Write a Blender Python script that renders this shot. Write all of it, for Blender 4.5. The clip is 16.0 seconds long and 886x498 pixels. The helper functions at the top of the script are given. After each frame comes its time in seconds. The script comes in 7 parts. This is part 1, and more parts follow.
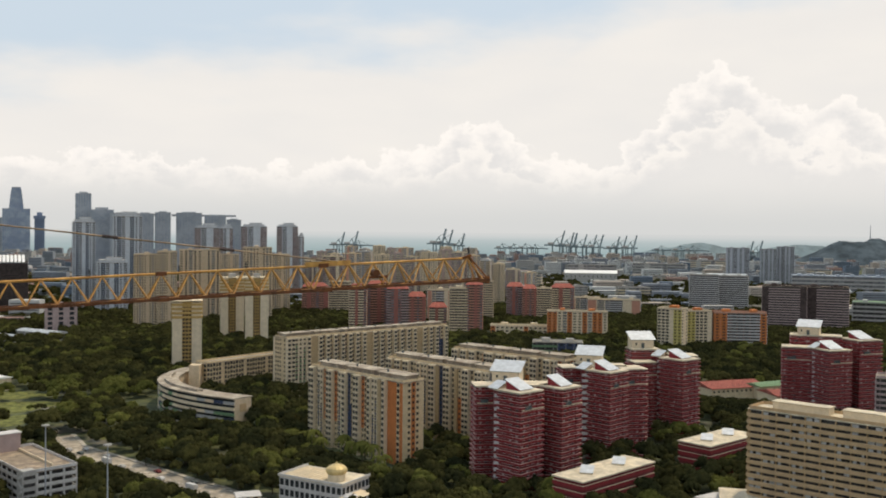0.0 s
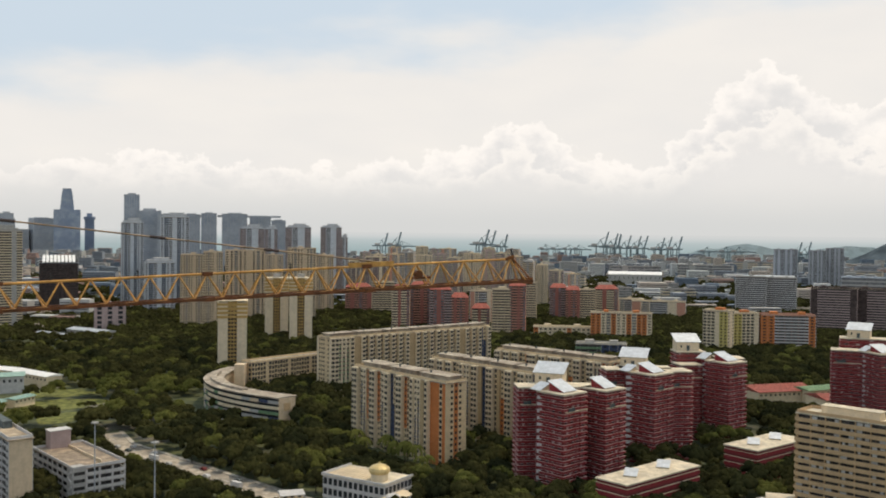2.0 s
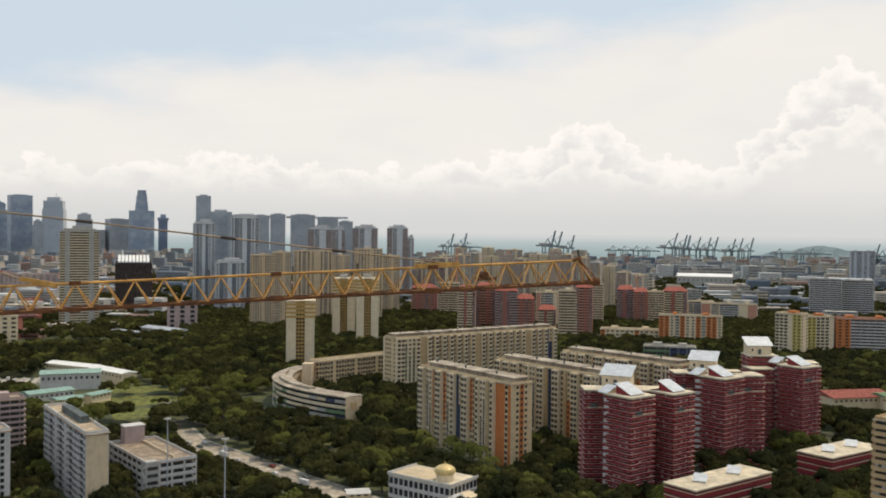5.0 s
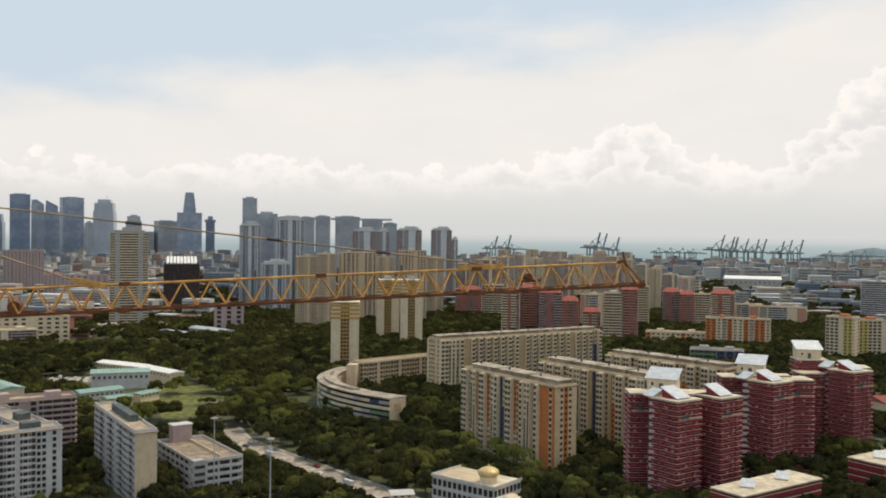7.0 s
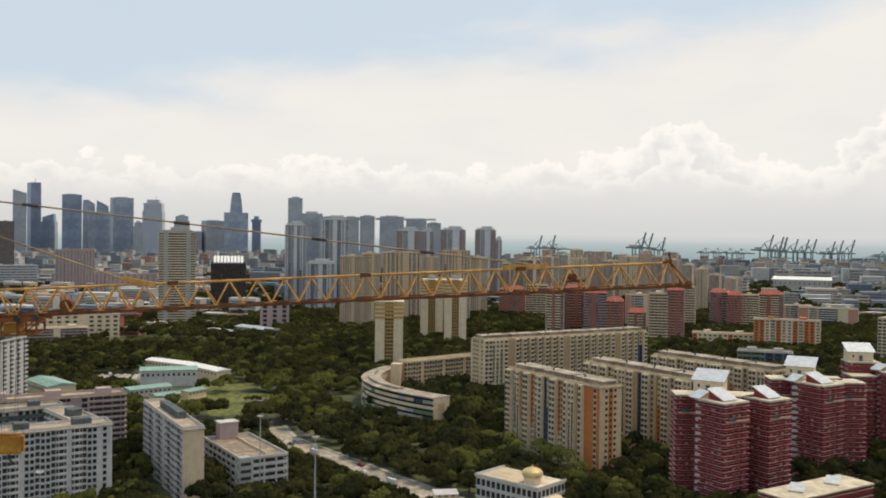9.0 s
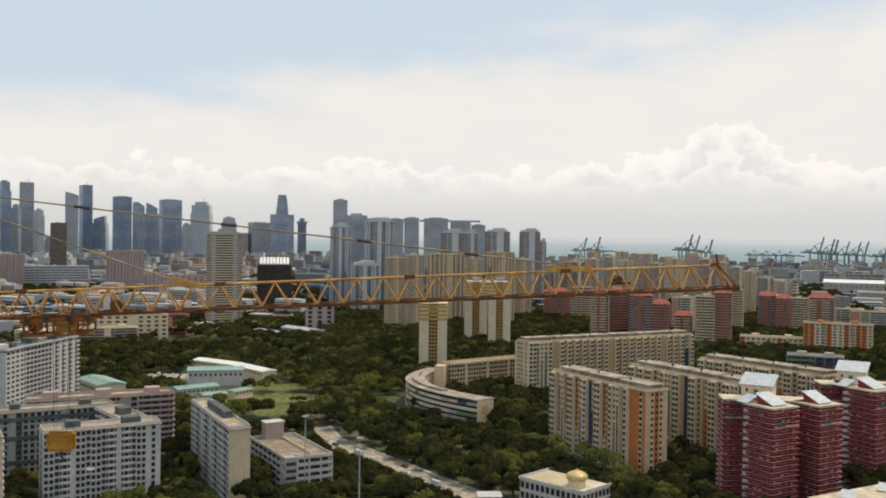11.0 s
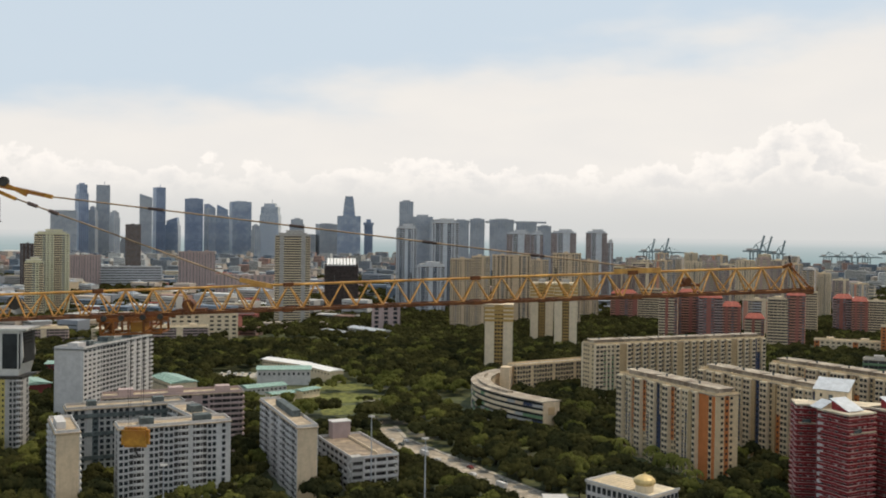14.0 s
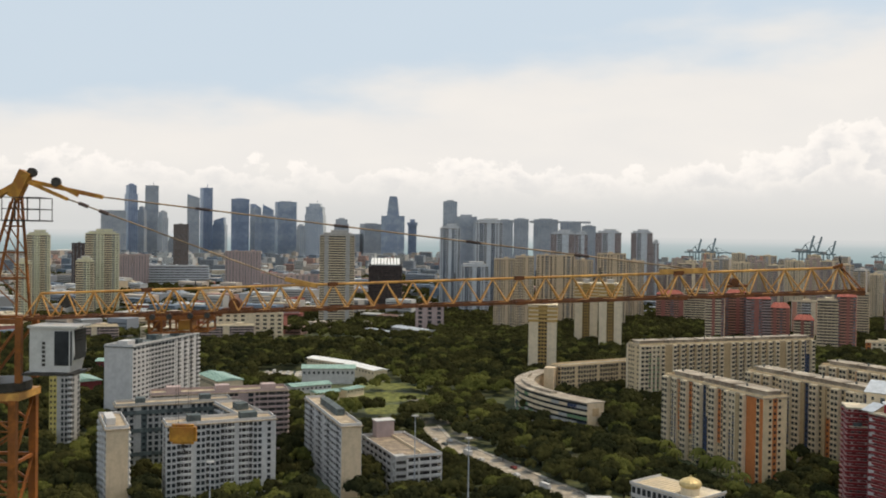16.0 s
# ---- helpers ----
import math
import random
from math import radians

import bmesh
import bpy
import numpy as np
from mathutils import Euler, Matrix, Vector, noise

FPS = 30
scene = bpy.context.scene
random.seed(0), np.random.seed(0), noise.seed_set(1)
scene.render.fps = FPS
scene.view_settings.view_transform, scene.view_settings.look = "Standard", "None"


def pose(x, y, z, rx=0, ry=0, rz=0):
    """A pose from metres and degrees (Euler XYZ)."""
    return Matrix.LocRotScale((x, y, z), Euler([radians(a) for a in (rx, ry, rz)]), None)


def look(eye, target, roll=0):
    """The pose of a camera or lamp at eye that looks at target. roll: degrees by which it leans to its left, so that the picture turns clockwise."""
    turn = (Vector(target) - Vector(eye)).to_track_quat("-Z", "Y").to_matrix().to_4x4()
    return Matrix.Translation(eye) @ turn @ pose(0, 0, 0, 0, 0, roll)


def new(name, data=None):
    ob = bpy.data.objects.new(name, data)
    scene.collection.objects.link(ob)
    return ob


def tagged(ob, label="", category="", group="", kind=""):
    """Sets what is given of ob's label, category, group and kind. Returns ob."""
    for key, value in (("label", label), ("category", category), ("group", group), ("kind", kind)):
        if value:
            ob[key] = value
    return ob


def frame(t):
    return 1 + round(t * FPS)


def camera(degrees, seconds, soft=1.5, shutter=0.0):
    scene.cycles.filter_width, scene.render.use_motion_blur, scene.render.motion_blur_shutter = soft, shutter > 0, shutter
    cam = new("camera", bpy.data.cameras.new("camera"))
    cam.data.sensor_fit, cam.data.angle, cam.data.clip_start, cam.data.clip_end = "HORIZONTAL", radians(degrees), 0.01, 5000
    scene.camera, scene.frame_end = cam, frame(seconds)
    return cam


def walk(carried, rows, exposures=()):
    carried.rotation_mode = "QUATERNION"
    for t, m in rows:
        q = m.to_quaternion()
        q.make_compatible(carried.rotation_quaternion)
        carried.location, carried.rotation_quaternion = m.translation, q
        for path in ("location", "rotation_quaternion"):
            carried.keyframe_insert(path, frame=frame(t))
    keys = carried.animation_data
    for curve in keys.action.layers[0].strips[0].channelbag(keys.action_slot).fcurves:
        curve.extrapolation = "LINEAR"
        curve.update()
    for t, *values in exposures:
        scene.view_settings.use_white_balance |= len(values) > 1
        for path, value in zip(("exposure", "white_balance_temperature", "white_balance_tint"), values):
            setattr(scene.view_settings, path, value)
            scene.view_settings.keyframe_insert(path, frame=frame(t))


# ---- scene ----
cam = camera(50.7, 16.0, soft=1.95)
EYE = Vector((0.0, 0.0, 115.0))
# seconds, heading to the right of +y, pitch, lean (degrees)
ROWS = [
    (0, 0.000, -0.984, 0.555),
    (0.5, -0.680, -1.001, 0.563),
    (1, -1.349, -1.008, 0.551),
    (1.5, -2.014, -0.993, 0.594),
    (2, -2.628, -0.955, 0.605),
    (2.5, -3.304, -0.963, 0.627),
    (3, -3.988, -0.913, 0.625),
    (3.5, -4.660, -0.929, 0.627),
    (4, -5.327, -0.965, 0.643),
    (6.5, -8.680, -0.844, 0.691),
    (7, -9.355, -0.860, 0.695),
    (7.5, -10.034, -0.857, 0.716),
    (8, -10.700, -0.904, 0.702),
    (8.5, -11.369, -0.870, 0.719),
    (9, -12.047, -0.905, 0.730),
    (11.5, -15.427, -0.777, 0.799),
    (12, -16.097, -0.727, 0.799),
    (12.5, -16.769, -0.699, 0.774),
    (13, -17.431, -0.849, 0.783),
    (13.5, -18.093, -0.791, 0.802),
    (14, -18.774, -0.807, 0.770),
    (14.5, -19.440, -0.718, 0.793),
    (15, -20.114, -0.783, 0.779),
    (15.5, -20.772, -0.799, 0.745),
    (16, -21.452, -0.850, 0.814),
]


def heading(h, p):
    a, b = radians(h), radians(p)
    return Vector((math.sin(a) * math.cos(b), math.cos(a) * math.cos(b), math.sin(b)))


walk(cam, [(t, look(EYE, EYE + 100 * heading(h, p), r)) for t, h, p, r in ROWS], [(0.0, -0.05, 6900.0, 12.0), (16.0, -0.05, 6900.0, 12.0)])

# ---- light ----
SUN_HEADING, SUN_UP = 52.0, 66.0
sun_data = bpy.data.lights.new("sun", "SUN")
sun_data.energy, sun_data.angle, sun_data.color = 2.6, radians(0.6), (1.0, 0.87, 0.66)
sun = new("sun", sun_data)
sun.matrix_basis = look(EYE + 300 * heading(SUN_HEADING, SUN_UP), EYE)


class Nodes:
    """Short hand for building node trees."""

    def __init__(self, tree, keep=False):
        self.tree = tree
        if not keep:
            tree.nodes.clear()

    def add(self, kind, _=None, **inputs):
        n = self.tree.nodes.new(kind)
        for k, v in inputs.items():
            self.put(n, k.replace("_", " "), v)
        return n

    def put(self, n, key, v):
        sock = n.inputs[int(key[1:])] if key[0] == "#" else n.inputs[key]
        if isinstance(v, bpy.types.NodeSocket):
            self.tree.links.new(v, sock)
        else:
            sock.default_value = v

    def math(self, op, a, b=0.0, c=None, clamp=False):
        n = self.tree.nodes.new("ShaderNodeMath")
        n.operation, n.use_clamp = op, clamp
        self.put(n, "#0", a)
        self.put(n, "#1", b)
        if c is not None:
            self.put(n, "#2", c)
        return n.outputs[0]

    def ramp(self, v, lo, hi, a=0.0, b=1.0):
        n = self.tree.nodes.new("ShaderNodeMapRange")
        n.interpolation_type = "SMOOTHSTEP"
        for i, q in enumerate((v, lo, hi, a, b)):
            self.put(n, f"#{i}", q)
        return n.outputs[0]

    def mix(self, f, a, b):
        n = self.tree.nodes.new("ShaderNodeMix")
        n.data_type = "RGBA"
        self.put(n, "#0", f)
        for i, q in ((6, a), (7, b)):
            self.put(n, f"#{i}", (*q, 1) if isinstance(q, tuple) and len(q) == 3 else q)
        return n.outputs[2]

    def noise(self, vec, scale, detail=3.0, rough=0.5, color=False):
        n = self.add("ShaderNodeTexNoise", None, Vector=vec, Scale=scale, Detail=detail, Roughness=rough)
        return n.outputs["Color" if color else "Fac"]


# sky: clear blue above, thin white veil, a row of cumulus low over the sea
world = bpy.data.worlds.new("sky")
scene.world = world
world.use_nodes = True
w = Nodes(world.node_tree)
sky = w.add("ShaderNodeTexSky")
sky.sky_type, sky.sun_disc = "NISHITA", False
sky.sun_elevation, sky.sun_rotation = radians(SUN_UP), radians(SUN_HEADING)
sky.dust_density, sky.air_density = 2.5, 1.0
way = w.add("ShaderNodeTexCoord").outputs["Generated"]
xyz = w.add("ShaderNodeSeparateXYZ", None, Vector=way)
az = w.math("MULTIPLY", w.math("ARCTAN2", xyz.outputs[0], xyz.outputs[1]), 57.2958)
el = w.math("MULTIPLY", w.math("ARCSINE", xyz.outputs[2]), 57.2958)
flat = w.add("ShaderNodeCombineXYZ", None, X=az, Y=w.math("MULTIPLY", el, 1.25), Z=0.0).outputs[0]
wide = w.add("ShaderNodeCombineXYZ", None, X=w.math("MULTIPLY", az, 0.35), Y=el, Z=3.0).outputs[0]
dim = w.add("ShaderNodeVectorMath")
dim.operation = "SCALE"
w.put(dim, "#0", sky.outputs[0])
w.put(dim, "Scale", 0.085)
base_sky = dim.outputs[0]


def bump_at(centre, width, height):
    d = w.math("DIVIDE", w.math("SUBTRACT", az, centre), width)
    return w.math("MULTIPLY", w.math("POWER", 2.718, w.math("MULTIPLY", w.math("MULTIPLY", d, d), -1.0)), height)


top = 3.7
for centre, width, height in ((17.0, 3.6, 6.0), (13.0, 2.5, 2.2), (23.5, 2.6, 3.6), (1.6, 2.6, 3.0), (5.5, 2.5, 1.2), (-4.0, 4.5, 0.9), (-19.0, 5.0, 0.9), (40.0, 9.0, 3.5), (-60.0, 14.0, 2.0)):
    top = w.math("ADD", top, bump_at(centre, width, height))
puff = w.noise(flat, 0.42, 6.0, 0.58)
edge = w.math("SUBTRACT", w.math("ADD", top, w.math("MULTIPLY", w.math("SUBTRACT", puff, 0.5), 6.0)), el)
heap = w.math("MULTIPLY", w.ramp(edge, -0.1, 0.35), w.ramp(edge, 1.0, 6.0, 1.0, 0.35))
shifted = w.add("ShaderNodeCombineXYZ", None, X=w.math("ADD", az, 131.0), Y=w.math("MULTIPLY", el, 1.3), Z=4.0).outputs[0]
low_edge = w.math("SUBTRACT", w.math("ADD", w.math("MULTIPLY", top, 0.72), w.math("MULTIPLY", w.math("SUBTRACT", w.noise(shifted, 0.5, 6.0, 0.58), 0.5), 6.0)), el)
low_heap = w.math("MULTIPLY", w.ramp(low_edge, -0.1, 0.5), w.ramp(low_edge, 0.6, 3.2, 0.9, 0.1))
shade = w.noise(flat, 0.75, 5.0, 0.55)
inner = w.ramp(w.math("ADD", edge, w.math("MULTIPLY", shade, 3.4)), 1.5, 4.4)
heap_col = w.mix(inner, (1.02, 1.01, 0.99), (0.77, 0.79, 0.81))
line = w.math("ADD", w.math("MULTIPLY", w.math("MINIMUM", w.math("MAXIMUM", az, -60.0), 40.0), 0.115), 11.2)
wisp = w.math("MULTIPLY", w.math("SUBTRACT", w.noise(wide, 0.30, 4.0, 0.5), 0.5), 9.0)
veil = w.ramp(w.math("ADD", w.math("SUBTRACT", line, el), wisp), -2.8, 1.8, 0.12, 1.0)
veil_col = w.mix(w.noise(wide, 0.35, 4.0, 0.5), (0.81, 0.83, 0.845), (0.93, 0.925, 0.90))
blue = w.mix(0.86, base_sky, (0.625, 0.785, 0.94))
sky_col = w.mix(veil, blue, veil_col)
sky_col = w.mix(w.math("MULTIPLY", heap, w.ramp(el, 1.4, 4.4, 0.1, 0.95)), sky_col, heap_col)
sky_col = w.mix(w.math("MULTIPLY", low_heap, w.ramp(el, 1.6, 4.4, 0.05, 0.85)), sky_col, w.mix(w.ramp(low_edge, 0.2, 2.6), (1.01, 1.0, 0.975), (0.79, 0.805, 0.82)))
low = w.ramp(el, 0.3, 4.2, 1.0, 0.0)
sky_col = w.mix(w.math("MULTIPLY", low, 0.85), sky_col, (0.64, 0.68, 0.70))
sky_col = w.mix(w.ramp(el, -0.5, -4.0), sky_col, (0.16, 0.2, 0.17))
w.add("ShaderNodeOutputWorld", None, Surface=w.add("ShaderNodeBackground", None, Color=sky_col, Strength=1.0).outputs[0])


# ---- materials ----
MATS = {}


def surface(key, col, rough=0.8, metal=0.0, grain=0.055, grain_scale=0.35, streak=0.0, per_object=0.0, spec=0.3, bump=0.0, second=None, second_scale=0.03):
    """A painted, plastered or metal surface: broad blotches, fine grain, rain streaks."""
    if key in MATS:
        return MATS[key]
    m = bpy.data.materials.new(key)
    m.use_nodes = True
    g = Nodes(m.node_tree)
    pos = g.add("ShaderNodeTexCoord").outputs["Object"]
    dark = tuple(c * (1 - 2.2 * grain) for c in col)
    lite = tuple(min(0.95, c * (1 + grain)) for c in col)
    c = g.mix(g.ramp(g.noise(pos, grain_scale, 4.0, 0.6), 0.3, 0.7), dark, lite)
    if second:
        c = g.mix(g.ramp(g.noise(pos, second_scale, 5.0, 0.6), 0.42, 0.62), c, second)
    fine = g.noise(pos, grain_scale * 9, 2.0, 0.6)
    c = g.mix(g.ramp(fine, 0.25, 0.75, 0.16, 0.0), c, (0.02, 0.02, 0.018))
    if streak:
        st = g.add("ShaderNodeMapping", None, Vector=pos, Scale=(0.9, 0.9, 0.05)).outputs[0]
        c = g.mix(g.ramp(g.noise(st, 1.0, 3.0, 0.6), 0.52, 0.8, 0.0, streak * 0.8), c, tuple(q * 0.35 for q in col))
    if per_object:
        r = g.add("ShaderNodeObjectInfo").outputs["Random"]
        c = g.mix(g.math("MULTIPLY", r, per_object), c, tuple(q * 0.4 for q in col))
    b = g.add("ShaderNodeBsdfPrincipled", None, Base_Color=c, Roughness=rough, Metallic=metal)
    b.inputs["Specular IOR Level"].default_value = spec
    if bump:
        g.put(b, "Normal", g.add("ShaderNodeBump", None, Strength=bump, Distance=0.05, Height=fine).outputs[0])
    g.add("ShaderNodeOutputMaterial", None, Surface=b.outputs[0])
    MATS[key] = m
    return m


CREAM = surface("cream_paint", (0.68, 0.525, 0.325), streak=0.35)
PALE = surface("pale_paint", (0.74, 0.61, 0.425), streak=0.3)
WHITE = surface("white_paint", (0.57, 0.555, 0.54), streak=0.3, grain=0.06)
GREYW = surface("grey_paint", (0.43, 0.415, 0.39), streak=0.4)
BEIGE = surface("beige_paint", (0.68, 0.53, 0.36), streak=0.35)
TAN = surface("tan_paint", (0.54, 0.37, 0.205), streak=0.35)
ORANGE = surface("orange_paint", (0.56, 0.19, 0.06), streak=0.2)
SALMON = surface("salmon_paint", (0.56, 0.28, 0.195), streak=0.2)
RED = surface("brick_red_paint", (0.29, 0.034, 0.039), streak=0.3, per_object=0.12)
DRED = surface("dark_red_paint", (0.17, 0.035, 0.034), streak=0.3)
DUSTY = surface("dusty_pink_coping", (0.46, 0.27, 0.24), streak=0.3)
MAROON = surface("maroon_brick", (0.36, 0.14, 0.11), streak=0.3)
PINK = surface("pink_grey_paint", (0.44, 0.335, 0.315), streak=0.3)
OCHRE = surface("ochre_tan_paint", (0.47, 0.34, 0.19), streak=0.35)
BLUEP = surface("blue_paint", (0.055, 0.07, 0.125), streak=0.2)
GOLDP = surface("ochre_paint", (0.50, 0.32, 0.11), streak=0.3)
YELLOW = surface("yellow_paint", (0.54, 0.44, 0.14), streak=0.2)
GREENP = surface("green_paint", (0.16, 0.26, 0.14), streak=0.2)
ROOFC = surface("concrete_roof", (0.43, 0.37, 0.29), grain=0.2, grain_scale=0.2, second=(0.27, 0.22, 0.17), second_scale=0.12, bump=0.2)
ROOFW = surface("pale_roof_screed", (0.66, 0.57, 0.42), grain=0.15, grain_scale=0.25, second=(0.46, 0.40, 0.31), second_scale=0.1)
ROOFT = surface("tan_roof_screed", (0.50, 0.40, 0.28), grain=0.2, grain_scale=0.25, second=(0.34, 0.27, 0.19), second_scale=0.12)
SLATE = surface("slate_grey_roof", (0.10, 0.12, 0.12), grain=0.2)
METAL = surface("grey_metal_sheet", (0.54, 0.57, 0.60), rough=0.42, metal=0.25, grain=0.08, streak=0.15)
TEAL = surface("teal_metal_roof", (0.28, 0.42, 0.36), rough=0.5, grain=0.12, streak=0.2)
TILE = surface("red_roof_tile", (0.34, 0.095, 0.07), grain=0.2, grain_scale=0.5)
PANE = surface("window_glass", (0.03, 0.034, 0.038), rough=0.35, grain=0.3, grain_scale=0.8, spec=0.2, per_object=0.2)
# Greyer copy for far windows and recesses: distance haze put into the colour
HAZEP = surface("hazed_far_opening", (0.19, 0.19, 0.195), rough=0.4, grain=0.3, grain_scale=0.2, spec=0.3)
DECK = surface("stained_roof_deck", (0.36, 0.28, 0.20), grain=0.25, grain_scale=0.2, second=(0.22, 0.17, 0.125), second_scale=0.15, bump=0.2)
# Near-black paint standing in for the shade inside recesses and openings
SHADEP = surface("painted_recess_shade", (0.055, 0.05, 0.048), grain=0.25)
# Tower glass: the lighter second tone paints in patches of reflection
GLASSB = surface("blue_glass_painted_reflections", (0.20, 0.27, 0.40), rough=0.4, grain=0.05, grain_scale=0.03, spec=0.5, second=(0.30, 0.37, 0.48), second_scale=0.02)
GLASSD = surface("navy_glass_painted_reflections", (0.13, 0.175, 0.26), rough=0.35, grain=0.05, grain_scale=0.03, spec=0.4, second=(0.20, 0.25, 0.36), second_scale=0.02)
GLASSG = surface("grey_glass_painted_reflections", (0.28, 0.33, 0.40), rough=0.4, grain=0.05, grain_scale=0.03, spec=0.4, second=(0.40, 0.44, 0.49), second_scale=0.02)
STONEG = surface("grey_tower_stone", (0.42, 0.44, 0.47), rough=0.7, grain=0.06, grain_scale=0.03)
DARKB = surface("dark_brown_cladding", (0.085, 0.06, 0.055), grain=0.2)
UMBER = surface("umber_cladding", (0.20, 0.145, 0.12), grain=0.15)
GOLD = surface("gold_dome", (0.66, 0.50, 0.23), rough=0.45, metal=0.2, grain=0.1)
CRANE = surface("crane_yellow_paint", (0.74, 0.40, 0.105), rough=0.5, grain=0.18, grain_scale=1.5, streak=0.25, second=(0.46, 0.22, 0.06), second_scale=0.9)
CRANED = surface("dark_crane_orange", (0.32, 0.105, 0.017), rough=0.55, grain=0.25, grain_scale=1.2, streak=0.35, second=(0.24, 0.08, 0.02), second_scale=0.8)
RUST = surface("rusty_orange_steel", (0.17, 0.058, 0.018), rough=0.65, grain=0.25, grain_scale=2.0)
STEEL = surface("dark_steel", (0.07, 0.065, 0.06), rough=0.5, metal=0.6, grain=0.2, grain_scale=2.0)
WEATHER = surface("weathered_rod", (0.36, 0.25, 0.15), rough=0.6, grain=0.2, grain_scale=1.0)
BRIGHTW = surface("bright_white_sheet", (0.82, 0.81, 0.78), rough=0.4, grain=0.05)
CRANEO = surface("crane_orange_paint", (0.56, 0.27, 0.04), rough=0.5, grain=0.2, grain_scale=1.5, streak=0.3, second=(0.36, 0.14, 0.025), second_scale=0.9)
CABW = surface("white_cab_paint", (0.56, 0.55, 0.53), rough=0.4, grain=0.06, grain_scale=2.0)
LIME = surface("pale_lime_paint", (0.66, 0.64, 0.44), streak=0.25, grain=0.06)
COOLW = surface("cool_white_cladding", (0.60, 0.63, 0.66), streak=0.2, grain=0.06)
PORT = surface("blue_grey_port_steel", (0.19, 0.25, 0.27), rough=0.6, grain=0.1)
ASPHALT = surface("sunlit_asphalt", (0.45, 0.385, 0.30), rough=0.9, grain=0.2, grain_scale=0.25, second=(0.24, 0.21, 0.17), second_scale=0.06)
PAVE = surface("pale_paving", (0.46, 0.42, 0.35), rough=0.9, grain=0.2)
BARK = surface("bark", (0.11, 0.085, 0.06), rough=0.9, grain=0.3, grain_scale=2.0)
LAWN = surface("lawn", (0.155, 0.165, 0.042), rough=0.95, grain=0.3, grain_scale=0.2)
# Pale blue-grey instead of green: distance haze put into the island colour
ISLE = surface("island_woods_painted_haze", (0.20, 0.26, 0.28), rough=0.95, grain=0.1, grain_scale=0.02)
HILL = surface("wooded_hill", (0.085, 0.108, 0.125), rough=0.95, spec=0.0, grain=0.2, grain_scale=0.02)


def foliage(key, a, b):
    m = bpy.data.materials.new(key)
    m.use_nodes = True
    g = Nodes(m.node_tree)
    pos = g.add("ShaderNodeNewGeometry")
    isl = pos.outputs["Random Per Island"]
    big = g.noise(pos.outputs["Position"], 0.045, 2.0, 0.5)
    mid = g.noise(pos.outputs["Position"], 0.35, 3.0, 0.6)
    c = g.mix(g.ramp(g.math("ADD", g.math("MULTIPLY", big, 0.6), g.math("MULTIPLY", mid, 0.4)), 0.36, 0.64), a, b)
    c = g.mix(g.math("MULTIPLY", isl, 0.4), c, tuple(q * 0.45 for q in a))
    d = g.add("ShaderNodeBsdfDiffuse", None, Color=c, Roughness=1.0)
    tr = g.add("ShaderNodeBsdfTranslucent", None, Color=c)
    mx = g.add("ShaderNodeMixShader", None, Fac=0.16)
    g.put(mx, "#1", d.outputs[0])
    g.put(mx, "#2", tr.outputs[0])
    g.add("ShaderNodeOutputMaterial", None, Surface=mx.outputs[0])
    return m


LEAF = foliage("rain_tree_leaves", (0.040, 0.040, 0.017), (0.102, 0.098, 0.034))
LEAFD = foliage("dark_tree_leaves", (0.026, 0.030, 0.015), (0.062, 0.064, 0.026))
LEAFL = foliage("light_tree_leaves", (0.095, 0.105, 0.03), (0.19, 0.19, 0.052))


def ground_material():
    m = bpy.data.materials.new("city_ground")
    m.use_nodes = True
    g = Nodes(m.node_tree)
    pos = g.add("ShaderNodeNewGeometry").outputs["Position"]
    n1 = g.noise(pos, 0.012, 5.0, 0.6)
    n2 = g.noise(pos, 0.09, 4.0, 0.6)
    c = g.mix(g.ramp(n2, 0.35, 0.65), (0.035, 0.045, 0.018), (0.09, 0.10, 0.035))
    c = g.mix(g.ramp(n1, 0.52, 0.66), c, (0.17, 0.15, 0.125))
    b = g.add("ShaderNodeBsdfPrincipled", None, Base_Color=c, Roughness=0.95)
    g.add("ShaderNodeOutputMaterial", None, Surface=b.outputs[0])
    return m


GROUND = ground_material()


def sea_material():
    m = bpy.data.materials.new("hazy_sea")
    m.use_nodes = True
    g = Nodes(m.node_tree)
    pos = g.add("ShaderNodeNewGeometry").outputs["Position"]
    c = g.mix(g.noise(pos, 0.004, 4.0, 0.6), (0.20, 0.29, 0.32), (0.30, 0.38, 0.40))
    h = g.noise(pos, 0.08, 3.0, 0.6)
    b = g.add("ShaderNodeBsdfPrincipled", None, Base_Color=c, Roughness=0.35,
              Normal=g.add("ShaderNodeBump", None, Strength=0.5, Distance=1.0, Height=h).outputs[0])
    g.add("ShaderNodeOutputMaterial", None, Surface=b.outputs[0])
    return m


SEA = sea_material()


# ---- mesh helpers ----
CUBE_F = ((0, 3, 2, 1), (4, 5, 6, 7), (0, 1, 5, 4), (1, 2, 6, 5), (2, 3, 7, 6), (3, 0, 4, 7))


def boxes(name, items):
    """One mesh of boxes; each item: centre x, y, z, size x, y, z."""
    vs, fs = [], []
    for x, y, z, a, b, c in items:
        k = len(vs)
        a, b, c = a / 2, b / 2, c / 2
        vs += [(x - a, y - b, z - c), (x + a, y - b, z - c), (x + a, y + b, z - c), (x - a, y + b, z - c),
               (x - a, y - b, z + c), (x + a, y - b, z + c), (x + a, y + b, z + c), (x - a, y + b, z + c)]
        fs += [tuple(k + i for i in f) for f in CUBE_F]
    me = bpy.data.meshes.new(name)
    me.from_pydata(vs, [], fs)
    return me


